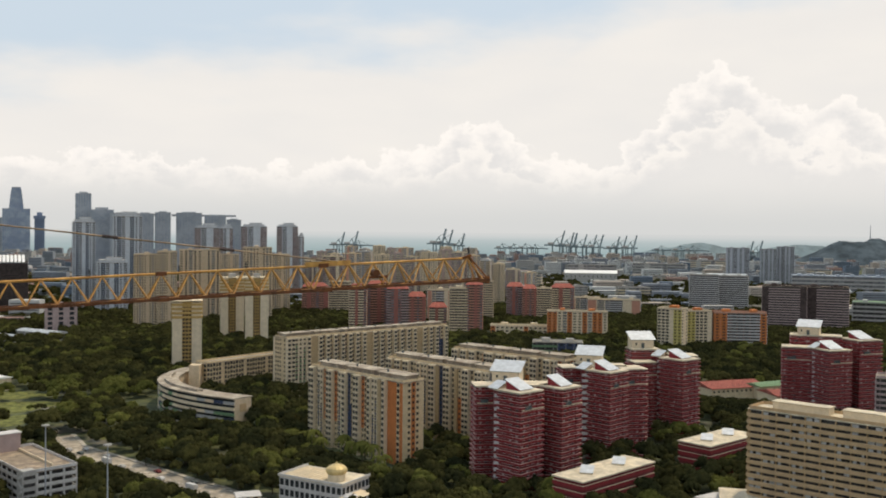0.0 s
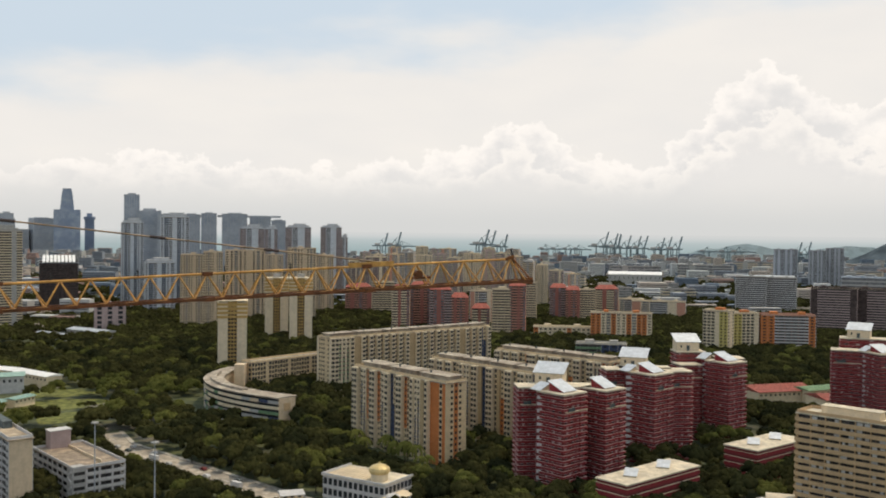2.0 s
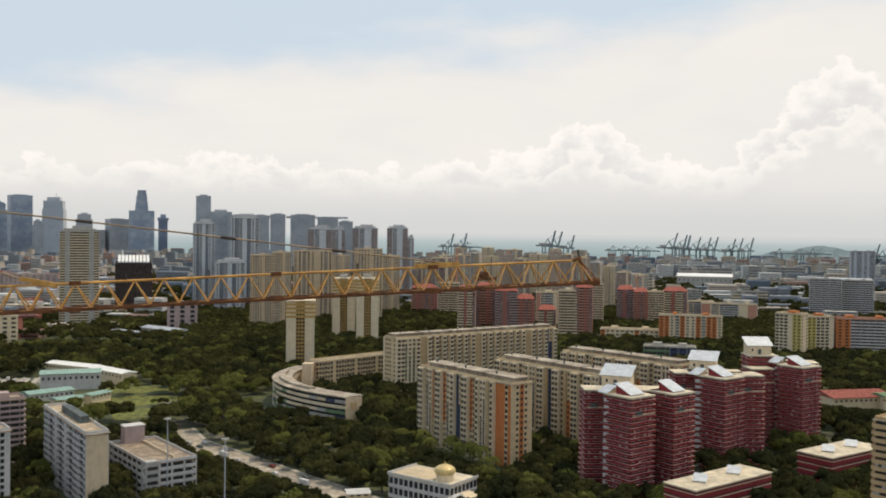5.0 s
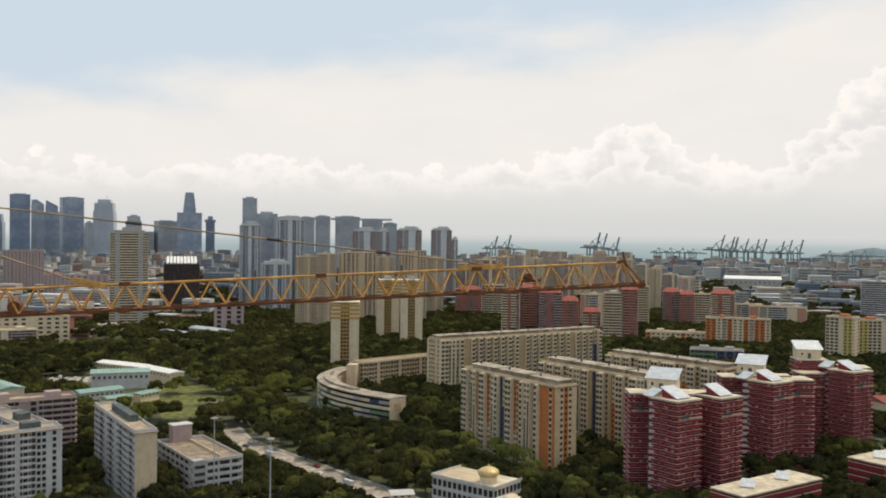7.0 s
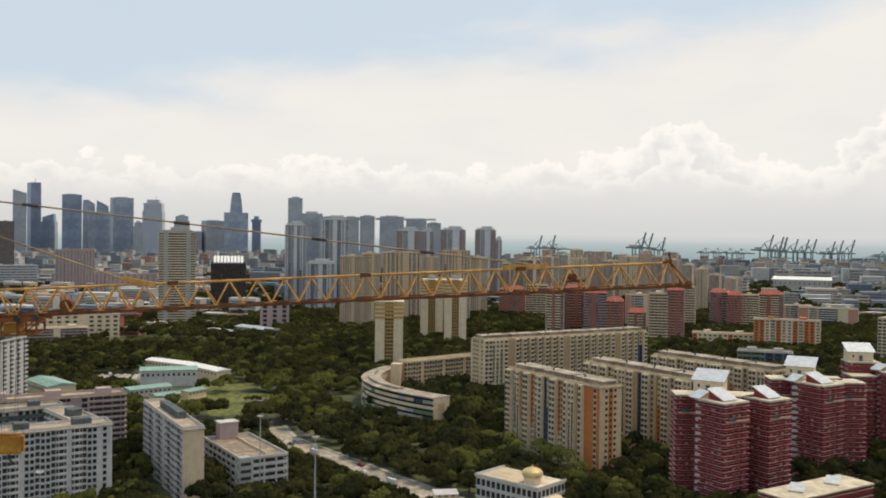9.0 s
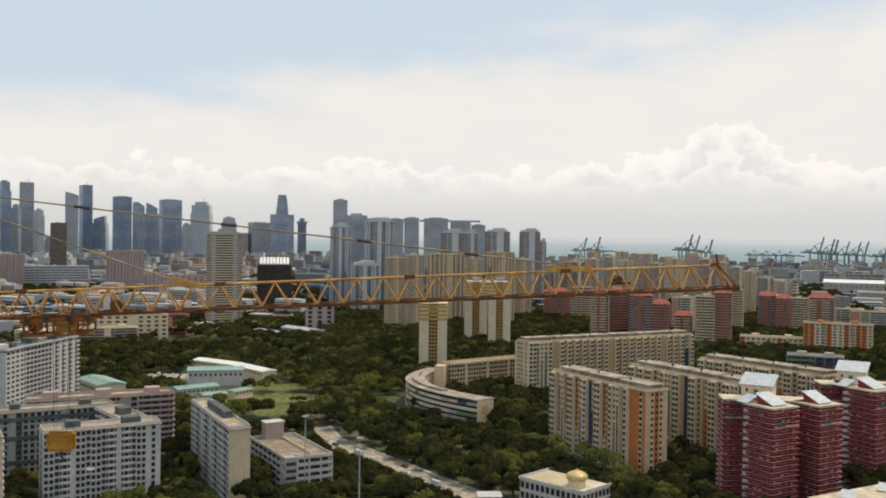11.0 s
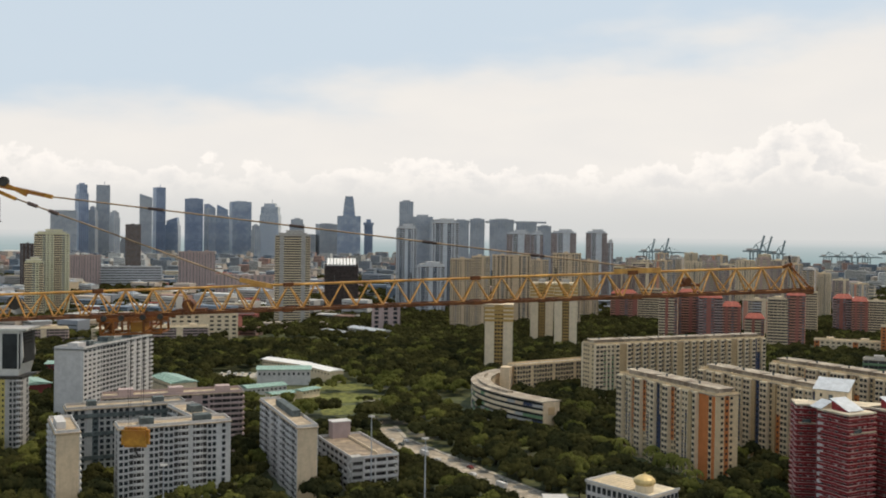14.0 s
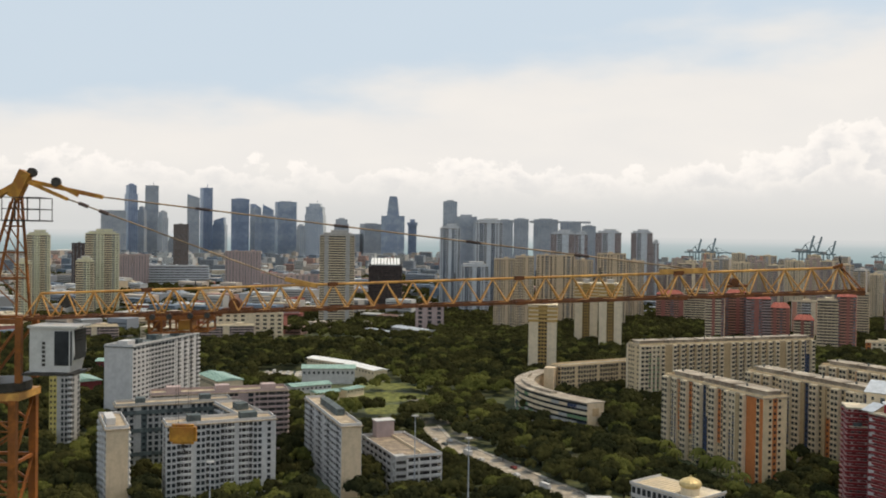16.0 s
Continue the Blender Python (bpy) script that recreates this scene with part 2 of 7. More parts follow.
def put(name, me, mat, parent, m=None, label=""):
    """A mesh as one part under a thing."""
    if mat and not me.materials:
        me.materials.append(mat)
    ob = new(name, me)
    ob.parent = parent
    if m is not None:
        ob.matrix_basis = m
    return tagged(ob, label)


def part(name, bm, mat, parent, label=""):
    me = bpy.data.meshes.new(name)
    bm.to_mesh(me)
    bm.free()
    return put(name, me, mat, parent, None, label)


def thing(name, m, label, category, group="", kind=""):
    ob = new(name)
    ob.empty_display_size = 1.0
    ob.matrix_basis = m
    return tagged(ob, label, category, group, kind)


def prism(name, pts, z0, z1):
    """A mesh standing on the outline pts, anticlockwise, from z0 to z1."""
    n = len(pts)
    me = bpy.data.meshes.new(name)
    me.from_pydata([(x, y, z0) for x, y in pts] + [(x, y, z1) for x, y in pts], [],
                   [tuple(range(n - 1, -1, -1)), tuple(range(n, 2 * n))] + [(i, (i + 1) % n, n + (i + 1) % n, n + i) for i in range(n)])
    return me


def tube(bm, a, b, r, n=6, r2=None):
    """A round bar from a to b, added to bm."""
    a, b = Vector(a), Vector(b)
    d = b - a
    m = Matrix.Translation((a + b) / 2) @ d.to_track_quat("Z", "Y").to_matrix().to_4x4()
    bmesh.ops.create_cone(bm, cap_ends=True, segments=n, radius1=r, radius2=r if r2 is None else r2, depth=d.length, matrix=m)


def bar(bm, a, b, wd, ht):
    """A square bar from a to b."""
    a, b = Vector(a), Vector(b)
    d = b - a
    m = Matrix.Translation((a + b) / 2) @ d.to_track_quat("Z", "Y").to_matrix().to_4x4() @ Matrix.Diagonal((wd, ht, d.length, 1))
    bmesh.ops.create_cube(bm, size=1.0, matrix=m)


FOOT = []  # footprints to keep free of trees: x, y, angle, half sizes


# ---- housing blocks ----
def stuff(name, items, mat, root):
    """Many small pieces joined as one part; items: matrices with lists of boxes."""
    vs, fs = [], []
    for m, bx in items:
        rows = [tuple(r) for r in m][:3]
        for x, y, z, a, b, c in bx:
            k = len(vs)
            a, b, c = a / 2, b / 2, c / 2
            for p, q, r in ((-a, -b, -c), (a, -b, -c), (a, b, -c), (-a, b, -c), (-a, -b, c), (a, -b, c), (a, b, c), (-a, b, c)):
                p, q, r = p + x, q + y, r + z
                vs.append(tuple(t[0] * p + t[1] * q + t[2] * r + t[3] for t in rows))
            fs += [tuple(k + i for i in f) for f in CUBE_F]
    if vs:
        me = bpy.data.meshes.new(name)
        me.from_pydata(vs, [], fs)
        tagged(put(name, me, mat, root), kind="stuff")


def ln_share(length):
    return length > 25


def face_rows(root, length, m, pattern, floors, fh, z0, mats, near, bag):
    """Windows, balconies and coloured strips of one face. m maps x along the face, -y outwards, z up.
    w window with a ledge, n narrow window, b balcony band, o and u coloured strips with windows, s stair slot, . blank wall."""
    wall, acc1, acc2, band = mats
    n = len(pattern)
    bw = length / n
    i = 0
    while i < n:
        ch = pattern[i]
        run = 1
        if ch in "bg":
            while i + run < n and pattern[i + run] == ch:
                run += 1
        x = -length / 2 + (i + run / 2) * bw
        i += run
        top, low = floors * fh, 0.0
        if ch in "ou" and near and ln_share(length):
            cut = random.Random(int(x * 31 + length)).choice(((0.0, 1.0), (0.0, 0.62), (0.35, 1.0), (0.3, 0.75)))
            low, top = cut[0] * top, cut[1] * top
        if ch in "ouO":
            put("wall_panel", boxes("wall_panel", [(x, 0.0, z0 + (low + top) / 2, bw * 0.96, 0.16, top - low)]), acc2 if ch == "u" else acc1, root, m)
        # Flat panel on the wall face; the slot's shade is only its colour
        if ch == "|":
            put("upright_slot", boxes("upright_slot", [(x, -0.02, z0 + top / 2, bw * 0.8, 0.06, top)]), SHADEP if near else HAZEP, root, m)
            stuff("slot_sills", [(m, [(x, -0.1, z0 + f * fh + 0.5, bw * 0.8, 0.3, fh * 0.3) for f in range(floors)])], wall, root)
        if ch in "qWG":
            pane_out = 2.3 if ch == "q" else 1.1
            put("pier", boxes("pier", [(x, -pane_out / 2, z0 + top / 2 + 0.2, bw * 0.98, pane_out, top + 0.4)]), band, root, m)
        elif ch == "a":
            pane_out = 0.0
            put("wall_panel", boxes("wall_panel", [(x, -0.45, z0 + top / 2, bw, 0.9, top)]), OCHRE, root, m)
        elif ch == "p":
            put("pier", boxes("pier", [(x, -0.9, z0 + top / 2, bw * 1.0, 1.8, top)]), wall, root, m)
            pane_out = 1.8
        else:
            pane_out = 0.0
        pane = {"x": (bw * 0.72, fh * 0.6), "w": (bw * 0.50, fh * 0.45), "o": (bw * 0.46, fh * 0.46), "u": (bw * 0.46, fh * 0.46), "q": (bw * 0.70, fh * 0.55), "n": (bw * (0.6 if near else 0.42), fh * 0.66)}.get("w" if ch in "pWG" else ch)
        mid = random.Random(int(x * 13 + length)).uniform(0.25, 0.6) * floors
        shared = None
        for f in range(floors - 1, -1, -1):
            mf = m @ pose(0, 0, z0 + f * fh)
            if pane:
                bx = [(0, -0.05 - pane_out, 0, pane[0], 0.14, pane[1])]
                if near and bag["count"] < 72:
                    bag["count"] += 1
                    shared = shared or boxes("window", bx)
                    put("window", shared, PANE, root, mf @ pose(x, 0, fh * 0.56))
                else:
                    bag["windows"].append((mf @ pose(x, 0, fh * 0.56), bx))
                if ch in "WG" and mid - 4 <= f <= mid + 4:
                    bag["green" if ch == "G" else "blue"].append((mf, [(x, -pane_out - 0.05, fh * 0.08, bw * 0.56, 0.12, fh * 0.42)]))
                if ch in "qWG":
                    bag["ledges"].append((mf, [(x, -0.2 - pane_out, fh * 0.28, bw * 0.66, 0.42, 0.12)]))
                if ch in "wp":
                    bag["ledges"].append((mf, [(x, -0.22 - pane_out, fh * 0.86, bw * 0.62, 0.36, 0.10)]))
            elif ch in "bsg":
                wd, hi, out = (bw * run, 0.36 if near else 0.42, 0.9 if near else 0.8) if ch == "b" else (bw * run, 0.55, 1.1) if ch == "g" else (bw * 0.7, 0.30, 0.24)
                # Panel behind the band, with the recess shade put into its dark colour
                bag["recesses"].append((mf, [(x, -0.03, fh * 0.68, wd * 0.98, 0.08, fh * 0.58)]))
                if ch == "b":
                    bag["dividers"].append((mf, [(x - wd / 2 + (k + 0.5) * bw, -0.2, fh * 0.68, 0.25, 0.42, fh * 0.6) for k in range(run)]))
                if ch == "g":
                    rg = random.Random(f * 17 + run)
                    bag["dividers"].append((mf, [(x - wd / 2 + k * bw, -0.45, fh * 0.70, 0.3, 0.9, fh * 0.6) for k in range(0, run, 2)]))
                    bag["screens"].append((mf, [(x - wd / 2 + (k + 0.5) * bw, -0.2 - rg.random() * 0.5, fh * 0.66, bw * rg.uniform(0.3, 0.9), 0.08, fh * 0.5) for k in range(run) if rg.random() < 0.3]))
                bx = [(0, -out / 2, 0, wd, out, fh * hi)]
                if near:
                    shared = shared or boxes("balcony_band", bx)
                    put("balcony_band", shared, band, root, mf @ pose(x, 0, fh * 0.2))
                else:
                    bag["bands"].append((mf @ pose(x, 0, fh * 0.2), bx))


def block(name, label, x, y, ang, length, depth, height, floors, front, end, wall=CREAM, acc1=ORANGE, acc2=BLUEP, band=None, roof=ROOFC,
          category="apartment block", group="", tank=True, crest=1.2, ground_floor=0.0, rear=None, ridge=False, gable=None, tank_mat=None, long_house=False):
    """A slab of flats: x, y the middle of its footprint, ang the way of its long side."""
    root = thing(name, pose(x, y, 0, 0, 0, ang), label, category, group)
    FOOT.append((x, y, ang, length / 2 + 3, depth / 2 + 3))
    if 300 < math.hypot(x, y) < 640:
        k = (depth / 2 + 9) / math.hypot(x, y)
        FOOT.append((x * (1 - k), y * (1 - k), ang, length / 2 + 2, depth / 2))
    band = band or wall
    put("wall", boxes("wall", [(0, 0, height / 2, length, depth, height)]), wall, root)
    put("roof", boxes("roof", [(0, 0, height + 0.2, length + 1.2, depth + 1.2, 0.4)]), roof, root)
    if crest and not gable:
        put("roof_parapet", boxes("roof_parapet", [(0, -depth / 2 + 0.1, height + 0.4 + crest / 2, length, 0.25, crest), (0, depth / 2 - 0.1, height + 0.4 + crest / 2, length, 0.25, crest),
                                                   (-length / 2 + 0.1, 0, height + 0.4 + crest / 2, 0.25, depth - 0.6, crest), (length / 2 - 0.1, 0, height + 0.4 + crest / 2, 0.25, depth - 0.6, crest)]), wall, root)
    if gable:
        a, b = length / 2 + 0.9, depth / 2 + 0.9
        me = bpy.data.meshes.new("gable_roof")
        me.from_pydata([(-a, -b, 0), (a, -b, 0), (a, b, 0), (-a, b, 0), (-a * 0.6, 0, depth * 0.3), (a * 0.6, 0, depth * 0.3)], [],
                       [(3, 2, 1, 0), (0, 1, 5, 4), (1, 2, 5), (2, 3, 4, 5), (3, 0, 4)])
        put("gable_roof", me, gable, root, pose(0, 0, height + 0.4))
    if long_house:
        for k in (-0.22, 0.20):
            house = put("roof_house", boxes("roof_house", [(k * length, depth * 0.1, height + 1.9, length * 0.34, depth * 0.4, 3.0)]), PALE, root)
            put("house_roof", boxes("house_roof", [(k * length, depth * 0.1, height + 3.5, length * 0.35, depth * 0.46, 0.3)]), ROOFW, house)
    elif gable:
        pass
    elif ridge:
        k = max(2, round(length / 24))
        step = length / k
        for i in range(k):
            house = put("roof_house", boxes("roof_house", [(-length / 2 + (i + 0.5) * step, depth * 0.08, height + 1.6, step * 0.82, depth * 0.55, 2.6)]), roof, root)
            put("roof_slab", boxes("roof_slab", [(-length / 2 + (i + 0.5) * step, depth * 0.08, height + 3.05, step * 0.9, depth * 0.75, 0.3)]), roof, house)
            put("vent_stack", boxes("vent_stack", [(-length / 2 + (i + 0.3) * step, -depth * 0.1, height + 3.8, 0.7, 0.7, 1.6)]), SLATE, house)
    elif category == "condominium tower":
        for k, (share, rise) in enumerate(((0.82, 3.4), (0.5, 6.6))):
            crown = put("crown_storey", boxes("crown_storey", [(length * 0.06 * k, 0, height + 0.4 + rise / 2, length * share, depth * share, rise)]), wall, root)
            put("crown_slab", boxes("crown_slab", [(length * 0.06 * k, 0, height + 0.4 + rise + 0.2, length * share + 1.6, depth * share + 1.6, 0.5)]), WHITE, crown)
    elif tank:
        rnd = random.Random(int(x * 7 + y))
        for i in range(max(1, int(length / 22))):
            px = -length / 2 + (i + 0.5) * length / max(1, int(length / 22)) + rnd.uniform(-2, 2)
            put("roof_house", boxes("roof_house", [(px, rnd.uniform(-0.1, 0.2) * depth, height + 1.9, min(length * 0.4, rnd.uniform(4, 8)), depth * 0.45, 3.0)]), tank_mat or wall, root)
    fh = (height - ground_floor) / floors
    mats = (wall, acc1, acc2, band)
    faces = [(front, length, pose(0, -depth / 2, 0)), (front[::-1] if rear is None else rear, length, pose(0, depth / 2, 0, 0, 0, 180)),
             (end, depth, pose(-length / 2, 0, 0, 0, 0, -90)), (end, depth, pose(length / 2, 0, 0, 0, 0, 90))]
    bag = {"count": 0, "windows": [], "ledges": [], "recesses": [], "bands": [], "dividers": [], "screens": [], "blue": [], "green": []}
    for pattern, ln, m in faces:
        if pattern:
            face_rows(root, ln, m, pattern, floors, fh, ground_floor, mats, math.hypot(x, y) < 720, bag)
    # Beyond these distances dark openings switch to the haze-greyed copy
    stuff("small_windows", bag["windows"], PANE if math.hypot(x, y) < 1300 else HAZEP, root)
    stuff("sun_ledges", bag["ledges"], wall, root)
    stuff("shaded_recesses", bag["recesses"], SHADEP if math.hypot(x, y) < 1500 else HAZEP, root)
    stuff("balcony_bands", bag["bands"], band, root)
    stuff("gallery_screens", bag["screens"], GREYW, root)
    stuff("blue_spandrels", bag["blue"], BLUEP, root)
    stuff("green_spandrels", bag["green"], GREENP, root)
    stuff("balcony_dividers", bag["dividers"], wall, root)
    return root


def tower(name, label, x, y, ang, wid, dep, height, floors, wall=STONEG, glass=GLASSB, style="grid", cap=0.0, category="office tower", group="", taper=None, slant=0.0):
    """A high tower far off: a core, floor bands or upright fins, and a cap; taper: list of (from height share, width share) for setbacks."""
    root = thing(name, pose(x, y, 0, 0, 0, ang), label, category, group)
    FOOT.append((x, y, ang, wid / 2 + 3, dep / 2 + 3))
    steps = taper or [(0.0, 1.0)]
    for k, (lo, share) in enumerate(steps):
        hi = steps[k + 1][0] if k + 1 < len(steps) else 1.0
        z0, z1, wd, dp = lo * height, hi * height, wid * share, dep * share
        put("core", boxes("core", [(0, 0, (z0 + z1) / 2, wd, dp, z1 - z0)]), glass, root)
        nf = max(2, round(floors * (hi - lo)))
        fh = (z1 - z0) / nf
        if style in ("grid", "bands"):
            stuff("floor_bands", [(pose(0, 0, z0 + (f + 0.15) * fh), [(0, 0, 0, wd + 0.9, dp + 0.9, fh * (0.42 if style == "bands" else 0.28))]) for f in range(nf)], wall, root)
        if style in ("grid", "fins"):
            nb = max(3, round(wd / 7))
            fin = wd / nb * (0.42 if style == "fins" else 0.25)
            stuff("upright_fins", [(pose(0, 0, (z0 + z1) / 2), [(-wd / 2 + i * wd / nb, 0, 0, fin, dp + 1.4, z1 - z0) for i in range(nb + 1)]
                                    + [(0, -dp / 2 + i * dp / nb, 0, wd + 1.4, fin, z1 - z0) for i in range(1, nb)])], wall, root)
        put("crown", boxes("crown", [(0, 0, z1 + 0.8, wd + 1.6, dp + 1.6, 1.6)]), wall, root)
    if slant:
        put("slanted_top", prism_wedge("slanted_top", dep * steps[-1][1], wid * steps[-1][1], 1.8, abs(slant)), glass, root, pose(0, 0, height, 0, 0, 90 if slant > 0 else -90))
    if style == "grid" and height > 200 and not slant:
        put("spire", boxes("spire", [(wid * 0.1, 0, height + 9, 2.2, 2.2, 18)]), wall, root)
    if cap:
        share = steps[-1][1]
        put("plant_room", boxes("plant_room", [(0, 0, height + cap / 2, wid * share * 0.55, dep * share * 0.55, cap)]), wall, root)
    return root


# ---- ground, road, sea, distance ----
def disc(name, radius, z, mat, label, category, n=96, squash=None):
    me = bpy.data.meshes.new(name)
    pts = [(radius * math.sin(2 * math.pi * i / n), radius * math.cos(2 * math.pi * i / n), z) for i in range(n)]
    me.from_pydata(pts, [], [tuple(range(n - 1, -1, -1))])
    me.materials.append(mat)
    return tagged(new(name, me), label, category, kind="structure")


disc("ground", 4920.0, 0.0, GROUND, "green and built-up city ground reaching the horizon", "ground")


def strip(name, pts, width, z, mat, label, category, thick=0.12):
    """A band of even width along a line of points."""
    vs, fs = [], []
    P = [Vector((x, y, 0)) for x, y in pts]
    for i, p in enumerate(P):
        d = (P[min(i + 1, len(P) - 1)] - P[max(i - 1, 0)]).normalized()
        s = Vector((-d.y, d.x, 0)) * width / 2
        for q, h in ((p + s, z), (p - s, z), (p - s, z - thick), (p + s, z - thick)):
            vs.append((q.x, q.y, h))
    for i in range(len(P) - 1):
        k = 4 * i
        fs += [(k + a, k + b, k + 4 + b, k + 4 + a) for a, b in ((1, 0), (2, 1), (3, 2), (0, 3))]
    me = bpy.data.meshes.new(name)
    me.from_pydata(vs, [], fs)
    me.materials.append(mat)
    return tagged(new(name, me), label, category, kind="structure")


ROAD = [(-22, 341), (-64, 379), (-106, 413.4), (-120, 424.8), (-143.2, 445.2), (-165, 463.5), (-194, 488), (-212, 517)]


def bezier(a, b, c, n):
    a, b, c = Vector(a), Vector(b), Vector(c)
    return [(1 - u) ** 2 * a + 2 * u * (1 - u) * b + u * u * c for u in (i / n for i in range(n + 1))]


strip("road", ROAD, 13.0, 0.14, ASPHALT, "pale sunlit asphalt road between trees", "road")
strip("pavement", [(x - 5.9, y - 6.6) for x, y in ROAD], 3.6, 0.28, PAVE, "pale concrete footpath beside the road", "pavement", 0.28)
strip("pavement", [(x + 5.3, y + 6.0) for x, y in ROAD], 2.4, 0.28, PAVE, "pale concrete footpath beside the road", "pavement", 0.28)
for i in range(1, 44):
    u = i / 44 * (len(ROAD) - 1)
    k = int(u)
    a, b = Vector(ROAD[k]), Vector(ROAD[min(k + 1, len(ROAD) - 1)])
    p = a.lerp(b, u - k)
    d = b - a
    o = tagged(new("lane_mark", boxes("lane_mark", [(0, 0, 0, 3.0, 0.18, 0.02)])), "white painted lane dash on the road", "lane mark", "lane dashes", "structure")
    o.data.materials.append(WHITE)
    o.matrix_basis = pose(p.x, p.y, 0.155, 0, 0, math.degrees(math.atan2(d.y, d.x)))

def lawn(x, y, rx, ry, spin):
    n = 28
    pts = [(rx * (1 + 0.15 * math.sin(3 * t + x)) * math.cos(t), ry * (1 + 0.12 * math.sin(2 * t + y)) * math.sin(t)) for t in (2 * math.pi * i / n for i in range(n))]
    me = prism("lawn", pts, 0.0, 0.1)
    me.materials.append(LAWN)
    o = tagged(new("lawn", me), "sunlit mown grass between the trees", "lawn", kind="structure")
    o.matrix_basis = pose(x, y, 0, 0, 0, spin)


for spot in ((-282, 596, 34, 20, 30), (-300, 640, 26, 16, 10), (-255, 560, 22, 14, 60), (-247, 515, 20, 10, 60), (-262, 395, 16, 9, 20), (-178, 452, 22, 7, 125), (-24, 372, 9, 6, 30), (-330, 575, 18, 12, 0), (-190, 520, 10, 5, 120)):
    lawn(*spot)
    FOOT.append((spot[0], spot[1], spot[4], spot[2] * 0.8, spot[3] * 0.8))

# sea beyond the port; behind it glowing far water and air, haze painted in
me = bpy.data.meshes.new("water")
arc = [radians(a) for a in range(-70, 71, 2)]
me.from_pydata([(4480 * math.sin(a), 4480 * math.cos(a), 0.4) for a in arc] + [(4915 * math.sin(a), 4915 * math.cos(a), 0.4) for a in arc], [],
               [(i, i + 1, len(arc) + i + 1, len(arc) + i) for i in range(len(arc) - 1)])
me.materials.append(SEA)
tagged(new("water", me), "pale grey-blue hazy sea beyond the port", "sea", kind="structure")

bd = bpy.data.materials.new("far_water_painted_haze")
bd.use_nodes = True
g = Nodes(bd.node_tree)
pos = g.add("ShaderNodeNewGeometry").outputs["Position"]
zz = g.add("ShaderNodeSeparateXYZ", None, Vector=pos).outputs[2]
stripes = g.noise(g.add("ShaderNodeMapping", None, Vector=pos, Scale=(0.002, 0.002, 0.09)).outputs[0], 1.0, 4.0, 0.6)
# Sea stripes blend upwards into the pale sky tone, haze painted by height
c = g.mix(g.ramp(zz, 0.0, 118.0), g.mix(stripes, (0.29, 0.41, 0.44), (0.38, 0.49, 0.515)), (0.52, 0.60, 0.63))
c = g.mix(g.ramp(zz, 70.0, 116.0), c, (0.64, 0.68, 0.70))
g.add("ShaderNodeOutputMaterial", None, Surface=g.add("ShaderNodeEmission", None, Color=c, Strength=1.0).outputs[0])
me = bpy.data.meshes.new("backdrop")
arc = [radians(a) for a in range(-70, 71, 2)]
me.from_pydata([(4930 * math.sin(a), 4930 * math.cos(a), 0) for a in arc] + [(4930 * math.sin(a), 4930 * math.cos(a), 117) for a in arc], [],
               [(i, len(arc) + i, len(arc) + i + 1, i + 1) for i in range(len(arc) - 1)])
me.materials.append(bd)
tagged(new("backdrop", me), "pale glowing strip of far water, painted to fade into haze", "backdrop", kind="structure")


def hill(name, x, y, rx, ry, height, label, mat=HILL):
    """A wooded mound."""
    n, m = 40, 12
    vs, fs = [], []
    for j in range(m + 1):
        r = j / m
        for i in range(n):
            a = 2 * math.pi * i / n
            px, py = x + rx * r * math.cos(a), y + ry * r * math.sin(a)
            h = height * (math.cos(r * math.pi) * 0.5 + 0.5)
            h += height * 0.16 * noise.noise((px * 0.012, py * 0.012, 2.0)) * (1 - r) * 2
            h += height * 0.05 * noise.noise((px * 0.06, py * 0.06, 5.0)) * (1 - r)
            vs.append((px, py, max(0.2, h)))
    for j in range(m):
        for i in range(n):
            fs.append((j * n + i, (j + 1) * n + i, (j + 1) * n + (i + 1) % n, j * n + (i + 1) % n))
    me = bpy.data.meshes.new(name)
    me.from_pydata(vs, [], fs)
    me.materials.append(mat)
    return tagged(new(name, me), label, "hill", kind="structure")


hill("hill", 1640, 3650, 360, 240, 103, "dark blue-grey wooded hill above the port")
hill("hill", 1250, 4600, 520, 140, 72, "low wooded island hill, haze put into its pale colour", ISLE)
hill("hill", 1750, 4560, 420, 120, 76, "low wooded island hill, haze put into its pale colour", ISLE)


